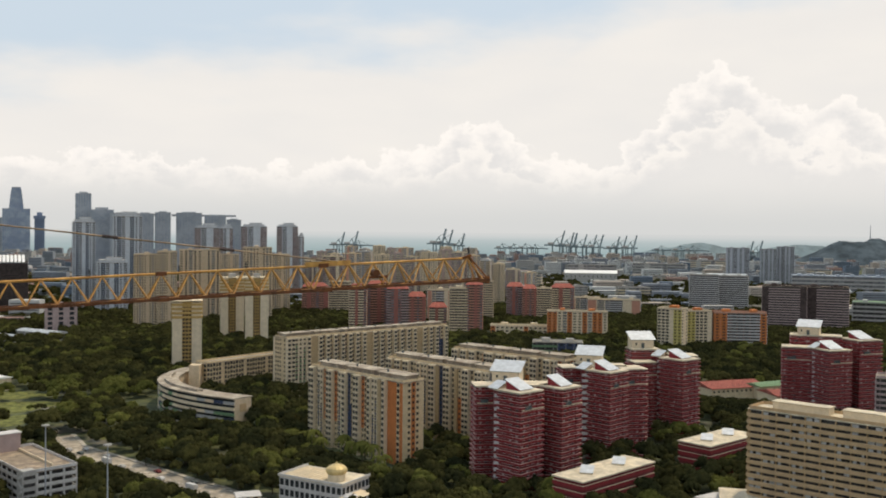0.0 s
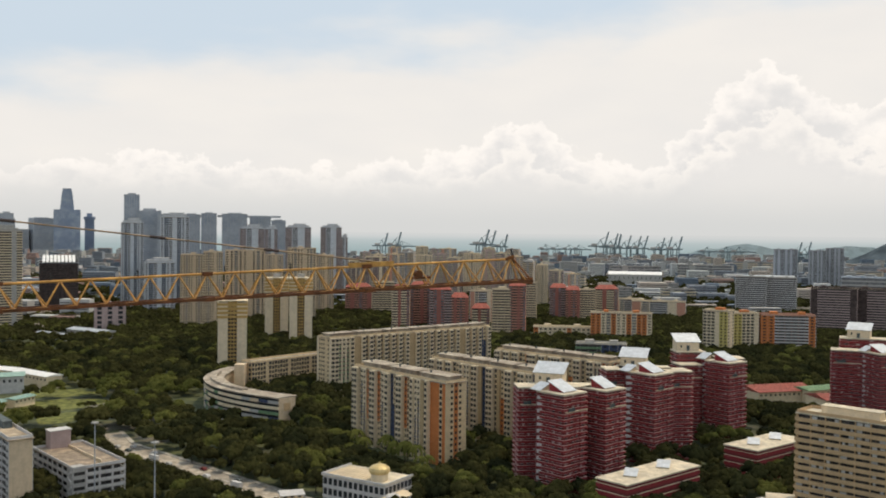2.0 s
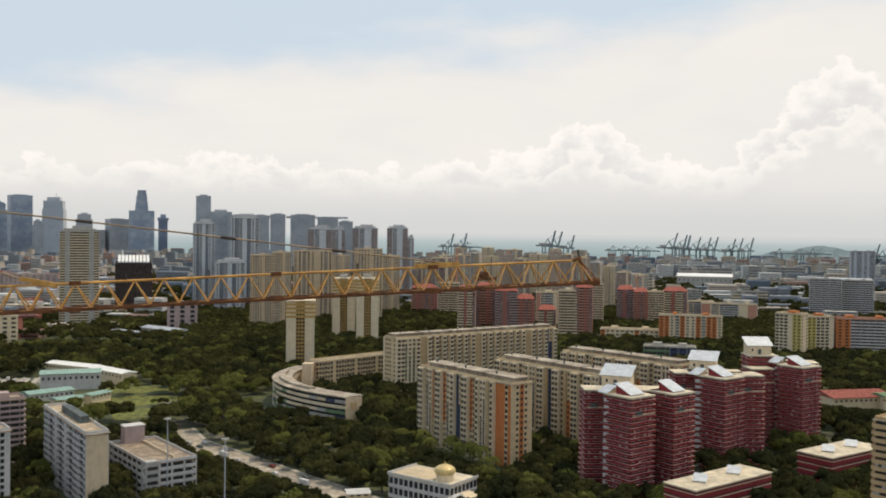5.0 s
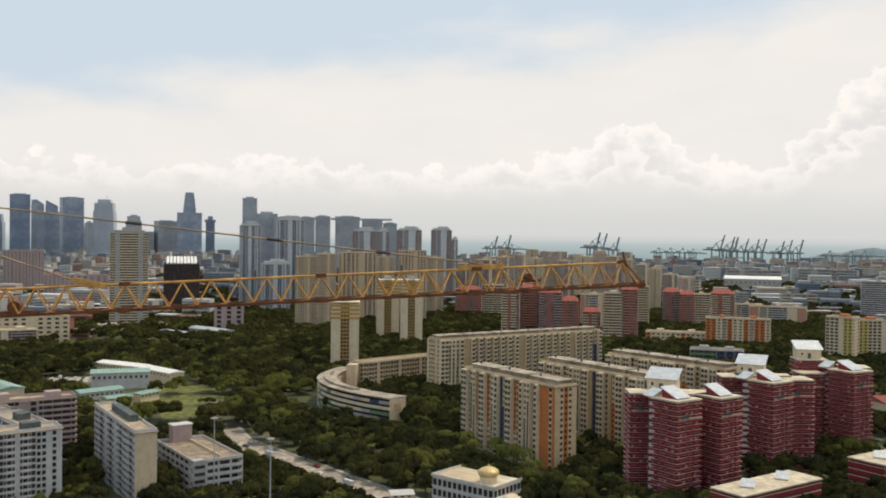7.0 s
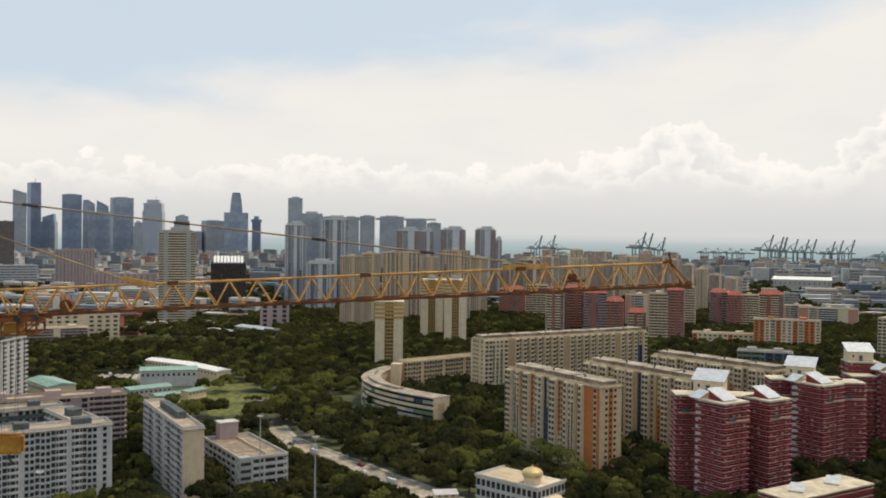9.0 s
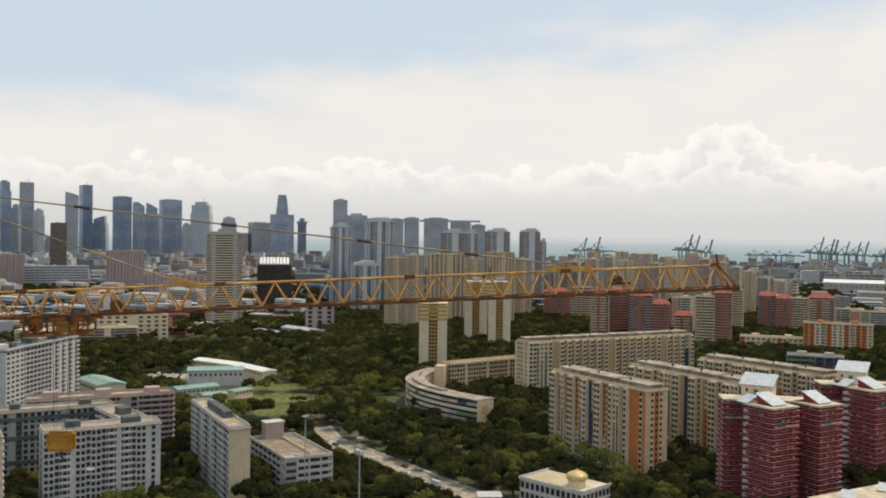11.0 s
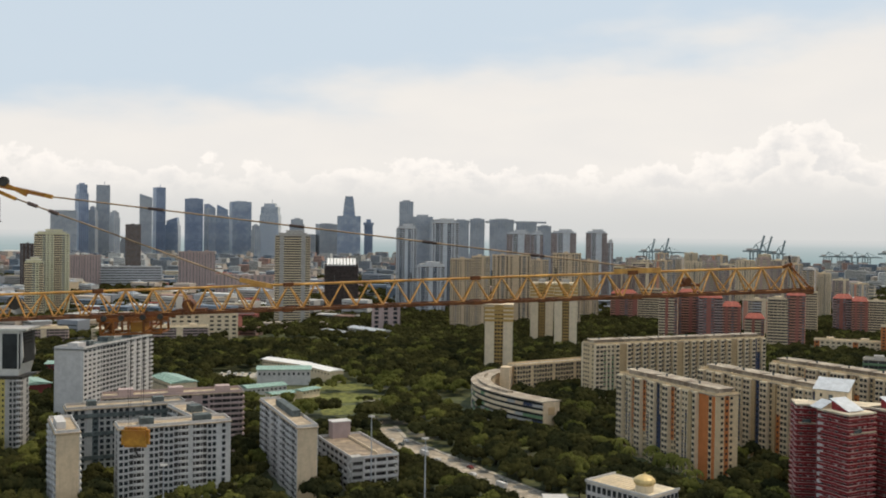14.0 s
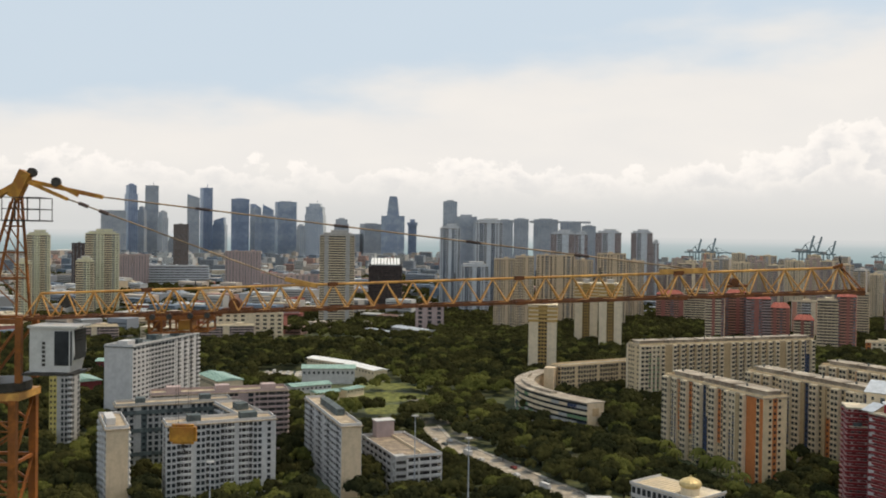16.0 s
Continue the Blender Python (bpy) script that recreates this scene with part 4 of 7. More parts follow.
# beige towers behind the jib
block("tower_block", "tall beige tower block of flats with plain windows", -340.4, 1068.9, 17.7, 24.9, 22, 86.5, 29, "pn|np.n|n", "wn.nw", BEIGE, TAN, BLUEP, None, ROOFC, category="tower block", group="beige tower blocks")
block("tower_block", "tall beige tower block of flats with plain windows", -316.4, 1072.2, 16.4, 21.8, 24, 89.9, 30, "pn|np.n|n", "wn.nw", BEIGE, TAN, BLUEP, None, ROOFC, category="tower block", group="beige tower blocks")
block("tower_block", "tall beige tower block of flats with plain windows", -304.9, 1172.4, 14.6, 49.1, 22, 90.0, 30, "pn|np.n|n", "wn.nw", BEIGE, TAN, BLUEP, None, ROOFC, category="tower block", group="beige tower blocks")
block("tower_block", "tall beige tower block of flats with plain windows", -289.9, 1267.8, 12.9, 25.8, 20, 82.2, 27, "pn|np.n|n", "wn.nw", BEIGE, TAN, BLUEP, None, ROOFC, category="tower block", group="beige tower blocks")
block("tower_block", "tall beige tower block of flats with plain windows", -229.7, 1158.4, 11.2, 34.7, 22, 93.8, 31, "pn|np.n|n", "wn.nw", BEIGE, TAN, BLUEP, None, ROOFC, category="tower block", group="beige tower blocks")
block("tower_block", "tall beige tower block of flats with plain windows", -222.1, 1275.2, 9.9, 26.0, 20, 82.7, 28, "pn|np.n|n", "wn.nw", BEIGE, TAN, BLUEP, None, ROOFC, category="tower block", group="beige tower blocks")
# grey and white condominium towers
block("condominium_tower", "slim white and grey condominium tower with balconies", -492.8, 1282.9, 21.0, 29.2, 26, 124.5, 42, "nb|.bn|", "nb.n", COOLW, GREYW, BLUEP, GLASSG, ROOFC, category="condominium tower", group="white condominium towers")
block("condominium_tower", "slim white and grey condominium tower with balconies", -447.1, 1325.8, 18.6, 40.4, 28, 133.4, 44, "nb|.bn|", "nb.n", COOLW, GREYW, BLUEP, GLASSG, ROOFC, category="condominium tower", group="white condominium towers")
block("condominium_tower", "slim white and grey condominium tower with balconies", -443.4, 1252.9, 19.5, 39.0, 24, 70.7, 24, "nb|.bn|", "nb.n", COOLW, GREYW, BLUEP, GLASSG, ROOFC, category="condominium tower", group="white condominium towers")
block("condominium_tower", "pale distant condominium tower with dark balcony stacks", -370.3, 1467.0, 14.2, 37.8, 26, 119.0, 40, "b|.b", "n.n", COOLW, STONEG, BLUEP, PINK, ROOFC, category="condominium tower", group="distant condominium towers")
block("condominium_tower", "pale distant condominium tower with dark balcony stacks", -354.9, 1532.4, 13.0, 20.2, 26, 118.5, 40, "b|.b", "n.n", COOLW, STONEG, BLUEP, PINK, ROOFC, category="condominium tower", group="distant condominium towers")
block("condominium_tower", "pale distant condominium tower with dark balcony stacks", -329.7, 1630.0, 11.4, 44.0, 26, 122.2, 41, "b|.b", "n.n", COOLW, STONEG, BLUEP, PINK, ROOFC, category="condominium tower", group="distant condominium towers")
block("condominium_tower", "pale distant condominium tower with dark balcony stacks", -281.6, 1689.7, 9.5, 37.5, 26, 123.0, 41, "b|.b", "n.n", COOLW, STONEG, BLUEP, PINK, ROOFC, category="condominium tower", group="distant condominium towers")
block("condominium_tower", "pale distant condominium tower with dark balcony stacks", -260.6, 1713.3, 8.6, 11.3, 26, 104.9, 35, "b|.b", "n.n", COOLW, STONEG, BLUEP, PINK, ROOFC, category="condominium tower", group="distant condominium towers")
# linked public housing towers
tower("linked_tower", "grey linked housing tower with a roof bridge", -727.1, 2279.8, 17.7, 39.7, 26, 154.0, 51, STONEG, GLASSG, "grid", 4.0, "housing tower", "linked housing towers")
tower("linked_tower", "grey linked housing tower with a roof bridge", -687.5, 2292.1, 16.7, 35.8, 26, 157.4, 52, STONEG, GLASSG, "grid", 4.0, "housing tower", "linked housing towers")
tower("linked_tower", "grey linked housing tower with a roof bridge", -627.7, 2309.2, 15.2, 59.7, 26, 156.9, 52, STONEG, GLASSG, "grid", 4.0, "housing tower", "linked housing towers")
tower("linked_tower", "grey linked housing tower with a roof bridge", -566.7, 2324.9, 13.7, 50.3, 26, 150.8, 50, STONEG, GLASSG, "grid", 4.0, "housing tower", "linked housing towers")
tower("linked_tower", "grey linked housing tower with a roof bridge", -522.6, 2335.2, 12.6, 33.7, 26, 141.6, 47, STONEG, GLASSG, "grid", 4.0, "housing tower", "linked housing towers")
tower("mast_tower", "grey office tower with a rooftop mast", -1084.7, 2818.5, 21.0, 42.3, 40, 222.2, 74, STONEG, GLASSG, "fins", 6.0)
tower("office_tower", "grey stepped office block", -1018.7, 2789.8, 20.1, 67.0, 40, 173.1, 58, STONEG, GLASSG, "bands", 8.0)
tower("office_tower", "wide grey office slab", -942.3, 2758.5, 18.9, 76.3, 30, 163.2, 54, STONEG, GLASSG, "bands", 3.0)
# business district
tower("office_tower", "grey stone and glass office tower far off", -2735.5, 3160.6, 40.9, 99.3, 60, 198.0, 61, STONEG, GLASSG, "grid", 0.0, group="business district")
tower("office_tower", "blue-grey glass office tower far off", -2739.9, 3275.0, 53.9, 37.6, 60, 310.7, 104, GLASSB, GLASSD, "fins", 8.0, group="business district", taper=[(0.0, 1.0), (0.88, 0.8)])
tower("office_tower", "grey stone and glass office tower far off", -2762.2, 3373.4, 27.3, 30.5, 60, 219.2, 73, STONEG, GLASSG, "bands", 5.0, group="business district", taper=[(0.0, 1.0), (0.8, 0.9), (0.94, 0.6)])
tower("office_tower", "grey stone and glass office tower far off", -2786.7, 3469.4, 38.8, 56.1, 60, 319.1, 106, STONEG, GLASSG, "grid", 0.0, group="business district")
tower("office_tower", "grey stone and glass office tower far off", -2581.6, 3287.5, 58.1, 21.6, 60, 195.2, 65, STONEG, GLASSG, "fins", 8.0, group="business district", taper=[(0.0, 1.0), (0.88, 0.8)])
tower("office_tower", "grey stone and glass office tower far off", -2535.1, 3436.0, 36.4, 52.0, 60, 261.3, 87, STONEG, GLASSG, "bands", 5.0, group="business district", slant=18.0)
tower("office_tower", "blue-grey glass office tower far off", -2543.0, 3541.5, 49.7, 39.9, 60, 311.3, 104, GLASSB, GLASSD, "grid", 0.0, group="business district")
tower("office_tower", "blue-grey glass office tower far off", -2545.7, 3649.9, 22.9, 56.3, 60, 166.5, 55, GLASSG, GLASSB, "fins", 8.0, group="business district", taper=[(0.0, 1.0), (0.88, 0.8)], slant=-16.0)
tower("office_tower", "blue-grey glass office tower far off", -2319.7, 3477.3, 33.7, 76.0, 60, 257.9, 86, GLASSB, GLASSD, "bands", 5.0, group="business district")
tower("office_tower", "blue-grey glass office tower far off", -2313.5, 3589.0, 52.8, 28.9, 60, 222.3, 74, GLASSG, GLASSB, "grid", 0.0, group="business district", slant=20.0)
tower("office_tower", "blue-grey glass office tower far off", -2315.1, 3694.6, 32.1, 59.1, 60, 217.9, 73, GLASSG, GLASSB, "fins", 8.0, group="business district", taper=[(0.0, 1.0), (0.88, 0.8)], slant=26.0)
tower("office_tower", "blue-grey glass office tower far off", -2293.3, 3813.6, 45.0, 88.2, 60, 258.4, 86, GLASSG, GLASSB, "bands", 5.0, group="business district")
tower("office_tower", "grey stone and glass office tower far off", -2042.1, 3647.2, 17.2, 81.2, 60, 244.7, 82, COOLW, GLASSB, "grid", 0.0, group="business district", taper=[(0.0, 1.0), (0.8, 0.9), (0.94, 0.6)])
tower("office_tower", "grey stone and glass office tower far off", -1982.5, 3781.9, 27.7, 63.7, 60, 178.4, 59, STONEG, GLASSG, "fins", 8.0, group="business district", taper=[(0.0, 1.0), (0.88, 0.8)])
tower("office_tower", "grey stone and glass office tower far off", -1902.9, 3922.8, 45.9, 86.4, 60, 161.0, 54, STONEG, GLASSG, "bands", 5.0, group="business district")
tower("office_tower", "blue-grey glass office tower far off", -1763.4, 4085.7, 23.3, 42.7, 60, 186.2, 62, GLASSB, GLASSD, "grid", 0.0, group="business district", taper=[(0.0, 0.9), (0.86, 1.1), (0.92, 0.5)])
tower("office_tower", "grey stone and glass office tower far off", -2096.9, 3616.0, 44.1, 23.4, 60, 146.9, 49, STONEG, GLASSG, "fins", 8.0, group="business district", taper=[(0.0, 1.0), (0.88, 0.8)])
tower("office_tower", "grey stone and glass office tower far off", -2588.4, 3396.0, 25.3, 67.9, 60, 89.8, 30, STONEG, GLASSG, "bands", 5.0, group="business district", taper=[(0.0, 1.0), (0.8, 0.9), (0.94, 0.6)])
tower("office_tower", "grey stone and glass office tower far off", -1971.4, 3888.8, 26.9, 52.1, 60, 112.9, 38, STONEG, GLASSG, "grid", 0.0, group="business district")
tower("office_tower", "stepped blue glass office tower with a narrowing top", -1756.8, 3847.9, 24.5, 101.4, 60, 285.1, 95, GLASSG, GLASSB, "fins", 0.0, group="business district", taper=[(0.0, 1.0), (0.69, 0.5), (0.76, 0.46), (0.83, 0.42), (0.9, 0.37), (0.96, 0.32)])
# middle distance to the east
block("condominium_tower", "slender grey condominium tower with upright fins", -554.6, 1047.1, 27.9, 42.2, 26, 112.0, 37, "b.bbbb.b", "b.bb.b", GREYW, STONEG, BLUEP, PALE, ROOFW, category="condominium tower")
terraced = block("terraced_tower", "dark tower with a white ribbed top floor", -553.9, 1190.1, 25.0, 45.3, 34, 72.0, 24, "bbbbbb", "bbbb", DARKB, DARKB, BLUEP, DARKB, METAL, category="office block")
for i in range(9):
    put("roof_rib", prism_wedge("roof_rib", 3.4, 31, 0.8, 9.0), BRIGHTW, terraced, pose(-18 + i * 4.5, -2, 72.5))
block("condominium_tower", "yellow-green condominium tower with balconies", -889.4, 1006.3, 41.5, 42.3, 26, 109.6, 37, "bb|wwbb|w", "bb.w", LIME, GREENP, BLUEP, PALE, ROOFC, category="condominium tower")
block("condominium_tower", "pale green condominium tower with balconies", -929.5, 934.3, 44.9, 27.5, 26, 107.2, 36, "bb|wwbb|w", "bb.w", LIME, GREENP, BLUEP, PALE, ROOFC, category="condominium tower")
block("condominium_tower", "lower lime condominium wing with balconies", -872.0, 955.0, 41.5, 21.0, 20, 74.0, 25, "bb|wb", "bb.w", LIME, GREENP, BLUEP, PALE, ROOFW, category="condominium tower")
block("condominium_tower", "lower lime condominium wing with balconies", -905.0, 885.0, 44.9, 19.0, 20, 72.0, 24, "bb|wb", "bb.w", LIME, GREENP, BLUEP, PALE, ROOFW, category="condominium tower")
block("office_block", "dark glass office block", -1238.3, 1341.4, 42.7, 25.5, 30, 89.8, 30, "nnnn", "nn", DARKB, DARKB, BLUEP, None, SLATE, category="office block")
block("office_block", "brown office block with dark bands", -1517.5, 2005.6, 37.1, 36.4, 30, 132.2, 44, "bbb", "bb", DARKB, DARKB, BLUEP, UMBER, SLATE, category="office block")
block("tower_block", "pinkish grey tower block of flats", -1224.2, 1446.8, 40.2, 27.0, 20, 68.0, 23, "nwnwnw", "n.n", PINK, MAROON, BLUEP, None, ROOFW, category="tower block", group="pinkish tower blocks")
block("tower_block", "pinkish grey tower block of flats", -1200.0, 1463.7, 39.3, 30.3, 20, 68.3, 23, "nwnwnw", "n.n", PINK, MAROON, BLUEP, None, ROOFW, category="tower block", group="pinkish tower blocks")
block("tower_block", "pinkish grey tower block of flats", -1006.9, 1493.1, 34.0, 35.9, 20, 78.2, 26, "nwnwnw", "n.n", PINK, MAROON, BLUEP, None, ROOFW, category="tower block", group="pinkish tower blocks")
block("tower_block", "pinkish grey tower block of flats", -979.7, 1511.5, 32.9, 30.8, 20, 78.6, 26, "nwnwnw", "n.n", PINK, MAROON, BLUEP, None, ROOFW, category="tower block", group="pinkish tower blocks")
block("tower_block", "pinkish grey tower block of flats", -834.6, 1345.6, 31.8, 36.5, 20, 45.9, 15, "nwnwnw", "n.n", PINK, MAROON, BLUEP, None, ROOFW, category="tower block", group="pinkish tower blocks")
block("tower_block", "pinkish grey tower block of flats", -794.9, 1371.0, 30.1, 58.3, 20, 44.3, 15, "nwnwnw", "n.n", PINK, MAROON, BLUEP, None, ROOFW, category="tower block", group="pinkish tower blocks")
block("long_office", "long pale office building with gridded windows", -1180.6, 1550.6, 37.3, 121.4, 30, 45.0, 9, "bbbbbbbbbbbb", "bbb", COOLW, GREYW, BLUEP, COOLW, ROOFC, category="office block")
block("long_block", "low pale block with purple bands", -679.2, 738.7, 42.6, 70.1, 16, 18.0, 6, "bbbb.bbbb.bbbb", "b.b", PALE, PINK, BLUEP, PINK, ROOFW)
block("long_block", "low pale block with purple bands", -570.4, 831.3, 34.5, 56.5, 16, 16.5, 6, "bbbb.bbbb", "b.b", PALE, PINK, BLUEP, PINK, ROOFW)
block("long_block", "low white block of flats with flat roofs", -567.1, 871.5, 33.1, 70.1, 20, 26.9, 6, "wwww.wwww", "w.w", PALE, PINK, BLUEP, PINK, ROOFW)
block("office_block", "brown low office block with sloping roof", -418.9, 1025.9, 22.2, 33.0, 30, 31.1, 6, "nnn", "nn", PINK, DARKB, BLUEP, None, SLATE, category="office block")
# white and grey blocks by the crane
block("white_block", "white slab block of flats with dark window slots", -240.6, 346.6, 45.4, 47.0, 13, 32, 12, "xx|bb.xx|xx|bb.bb|xx.x.", ".n.", WHITE, GREYW, BLUEP, None, ROOFT, tank_mat=SLATE, group="white slab blocks")
block("white_block", "white rear wing of flats with a tan roof", -248.6, 373.4, -37.0, 36.5, 12, 31.6, 12, "xx|bb.xx|x.bb.x", ".n.", WHITE, GREYW, BLUEP, None, ROOFT, tank_mat=SLATE, group="white slab blocks")
striped = block("white_block", "grey-white slab block with dark stair columns", -290.0, 378.6, 45.4, 54.6, 12, 31, 11, "nnn.unnnnnu.nnnuwww", "n.n", GREYW, SLATE, SLATE, None, ROOFT, tank_mat=SLATE, group="white slab blocks")
for z in (8.2, 19.4, 28.0):
    put("dark_band", boxes("dark_band", [(0, -6.25, z, 54.8, 0.5, 2.0)]), SLATE, striped)
block("white_block", "beige-ended slab block of flats seen end on", -279.2, 323.7, 46.0, 9.2, 34, 32, 12, "O", "bbwwbbwwbb", WHITE, BEIGE, BLUEP, WHITE, ROOFT, group="white slab blocks")
block("pink_block", "pinkish slab block of flats with long ledges", -288.1, 414.9, 40.6, 69.5, 14, 31, 11, "bbbb.nbbbb.nbbbb", "b.b", PINK, GREYW, BLUEP, PINK, ROOFT)
block("white_tower_block", "tall white stepped slab block with dark windows", -390.1, 492.1, 96.6, 78.9, 16, 45, 16, "xxxxxxxxxxxx.b.b.b.b", ".", WHITE, GREYW, BLUEP, None, SLATE, tank_mat=SLATE, group="white slab blocks")
block("white_tower_block", "tall white slab block seen end on", -386.7, 459.8, 10.5, 18.5, 20, 45, 16, ".", "wwww", WHITE, GREYW, BLUEP, None, SLATE, group="white slab blocks")
block("beige_block", "beige-ended slab block of flats seen end on", -209.0, 390.7, 42.0, 9.2, 74, 31, 11, "O", "w|bb|w.bb|w.bb|w|bb|w", WHITE, BEIGE, BLUEP, WHITE, ROOFT, tank_mat=SLATE, group="white slab blocks")
block("yellow_block", "yellow and grey slab block behind the crane", -368.4, 389.3, 27.0, 11.5, 14, 40, 14, "uu.nnb", "n.n", GREYW, YELLOW, YELLOW, WHITE, ROOFC)
# the south side
block("gallery_block", "tan slab block of flats with long gallery bands", 155.8, 365.2, -42.5, 67.0, 14, 44, 16, "ggggggggggggggggggggggg", "gg.g", TAN, ORANGE, BLUEP, TAN, ROOFW, long_house=True)
block("tower_block", "orange and cream block of flats with stepped roof", 144.0, 996.9, -8.2, 63.3, 16, 32.4, 11, "oow|owwo|oow", "w.o", PALE, ORANGE, SALMON, ORANGE, ROOFC, group="orange and pale blocks", tank_mat=ORANGE)
block("tower_block", "white and yellow block of flats", 225.8, 915.6, -33.9, 24.4, 18, 42.9, 14, "xxx.uu", "w.w", PALE, YELLOW, YELLOW, None, ROOFC, group="orange and pale blocks", tank_mat=ORANGE)
block("tower_block", "white and grey block of flats", 254.3, 935.0, 4.8, 25.0, 18, 39.3, 13, "uuxxx.", "w.w", PALE, YELLOW, YELLOW, None, ROOFC, group="orange and pale blocks", tank_mat=ORANGE)
block("tower_block", "orange block of flats with pale gallery bands", 296.1, 933.7, -5.6, 51.0, 18, 38.1, 13, "oobbbbbo", "bbo", SALMON, ORANGE, SALMON, WHITE, ROOFC, group="orange and pale blocks", tank_mat=ORANGE)
block("office_block", "brown office block with strip windows", 405.7, 1109.0, -20.1, 49.0, 30, 55.7, 19, ".bbbbb.", "bb", DARKB, PINK, BLUEP, PINK, ROOFC, category="office block")
block("office_block", "brown office block with pale corner", 457.1, 1113.3, -22.3, 49.2, 30, 54.6, 18, "..bbbbb", "bb", DARKB, PINK, BLUEP, PINK, ROOFC, category="office block")
block("striped_block", "grey and white striped block of flats", 384.9, 1376.8, -15.6, 41.3, 18, 56.3, 19, "bbbb", "b.b", GREYW, GREYW, BLUEP, WHITE, ROOFC, group="striped blocks")
block("striped_block", "grey and white striped block of flats", 428.0, 1381.6, -17.2, 44.8, 18, 54.8, 18, "bbbb", "b.b", GREYW, GREYW, BLUEP, WHITE, ROOFC, group="striped blocks")
block("tower_block", "dark grey distant tower block", 690.3, 2188.5, -17.5, 52.6, 24, 85.6, 29, "n|n|", "n.n", STONEG, STONEG, BLUEP, None, ROOFC, group="dark grey towers")
block("tower_block", "dark grey distant tower block", 710.1, 2038.1, -19.2, 35.5, 24, 85.8, 29, "n|n|", "n.n", STONEG, STONEG, BLUEP, None, ROOFC, group="dark grey towers")
block("tower_block", "dark grey distant tower block", 748.7, 2044.3, -20.1, 36.9, 24, 91.0, 30, "n|n|", "n.n", STONEG, STONEG, BLUEP, None, ROOFC, group="dark grey towers")
block("depot", "blue-roofed industrial building with strip windows", 771.0, 1823.1, -22.9, 168.6, 50, 38.1, 5, "bbbbbbbb", "bb", GLASSG, BLUEP, BLUEP, GREYW, METAL, category="industrial building")
block("depot", "green-roofed industrial building with strip windows", 547.8, 1170.4, -25.1, 61.3, 40, 32.8, 6, "bbbbbb", "bb", GREYW, BLUEP, BLUEP, GREYW, GREENP, category="industrial building")
block("depot", "green and blue school block with strip windows", 105.1, 849.4, -7.1, 44.3, 14, 16.9, 4, "bbbuuu", "bb", GREYW, BLUEP, BLUEP, GREENP, ROOFW, category="school block")
block("low_block", "low cream and orange block", 83.5, 1017.0, -4.7, 61.0, 14, 14.7, 4, "owwwwwwowwww", "w.w", PALE, ORANGE, BLUEP, None, ROOFW)
block("tower_block", "mauve block of flats beside the red tower", 246.0, 506.6, -25.9, 17.5, 16, 38.8, 13, "bb|bb", "b.b", PINK, PINK, BLUEP, PINK, ROOFC)
# red-brown tower blocks in the middle distance
block("tower_block", "maroon brick tower block with a red tiled roof", -174.4, 1279.4, 7.8, 34.5, 18, 40.0, 13, "b.b|b.", "b.b", MAROON, SALMON, BLUEP, SALMON, TILE, group="maroon tower blocks", gable=TILE)
block("tower_block", "maroon brick tower block with a red tiled roof", -95.9, 1059.5, 5.2, 19.0, 18, 50.9, 17, "bb.bb|", "b.b", MAROON, SALMON, BLUEP, PALE, TILE, group="maroon tower blocks", gable=TILE)
block("tower_block", "maroon brick tower block with a red tiled roof", -75.6, 1085.4, 4.0, 22.8, 18, 53.5, 18, "|bb.b|", "b.b", MAROON, SALMON, BLUEP, SALMON, TILE, group="maroon tower blocks", gable=TILE)
block("tower_block", "maroon brick tower block with a red tiled roof", -50.9, 1063.5, 2.7, 23.6, 18, 51.1, 17, "b|.|bb", "b.b", MAROON, SALMON, BLUEP, PINK, TILE, group="maroon tower blocks", gable=TILE)
block("tower_block", "maroon brick tower block with a red tiled roof", -29.4, 1065.4, 1.6, 19.2, 18, 42.2, 14, "b.b|b.", "b.b", MAROON, SALMON, BLUEP, SALMON, TILE, group="maroon tower blocks", gable=TILE)
block("tower_block", "maroon brick tower block with a red tiled roof", -4.9, 1067.6, 0.3, 19.2, 18, 30.2, 10, "bb.bb|", "b.b", MAROON, SALMON, BLUEP, PALE, TILE, group="maroon tower blocks", gable=TILE)
block("tower_block", "maroon brick tower block with a red tiled roof", 35.1, 1025.7, -2.0, 17.2, 18, 58.5, 20, "|bb.b|", "b.b", MAROON, SALMON, BLUEP, SALMON, TILE, group="maroon tower blocks", gable=TILE)
block("tower_block", "maroon brick tower block with a red tiled roof", 95.1, 1225.9, -4.4, 20.6, 18, 45.7, 15, "b|.|bb", "b.b", MAROON, SALMON, BLUEP, PINK, TILE, group="maroon tower blocks", gable=TILE)
block("tower_block", "maroon brick tower block with a red tiled roof", 112.8, 1212.4, -5.3, 16.7, 18, 43.7, 15, "b.b|b.", "b.b", MAROON, SALMON, BLUEP, SALMON, TILE, group="maroon tower blocks", gable=TILE)
block("tower_block", "maroon brick tower block with a red tiled roof", 158.3, 1232.3, -7.3, 29.6, 18, 44.4, 15, "bb.bb|", "b.b", MAROON, SALMON, BLUEP, PALE, TILE, group="maroon tower blocks", gable=TILE)
block("tower_block", "pale tower block with brown gallery bands", -141.2, 1283.1, 6.3, 29.3, 18, 46.3, 15, "bbbbb", "b.b", PALE, ORANGE, BLUEP, BEIGE, ROOFC, group="striped pale blocks")
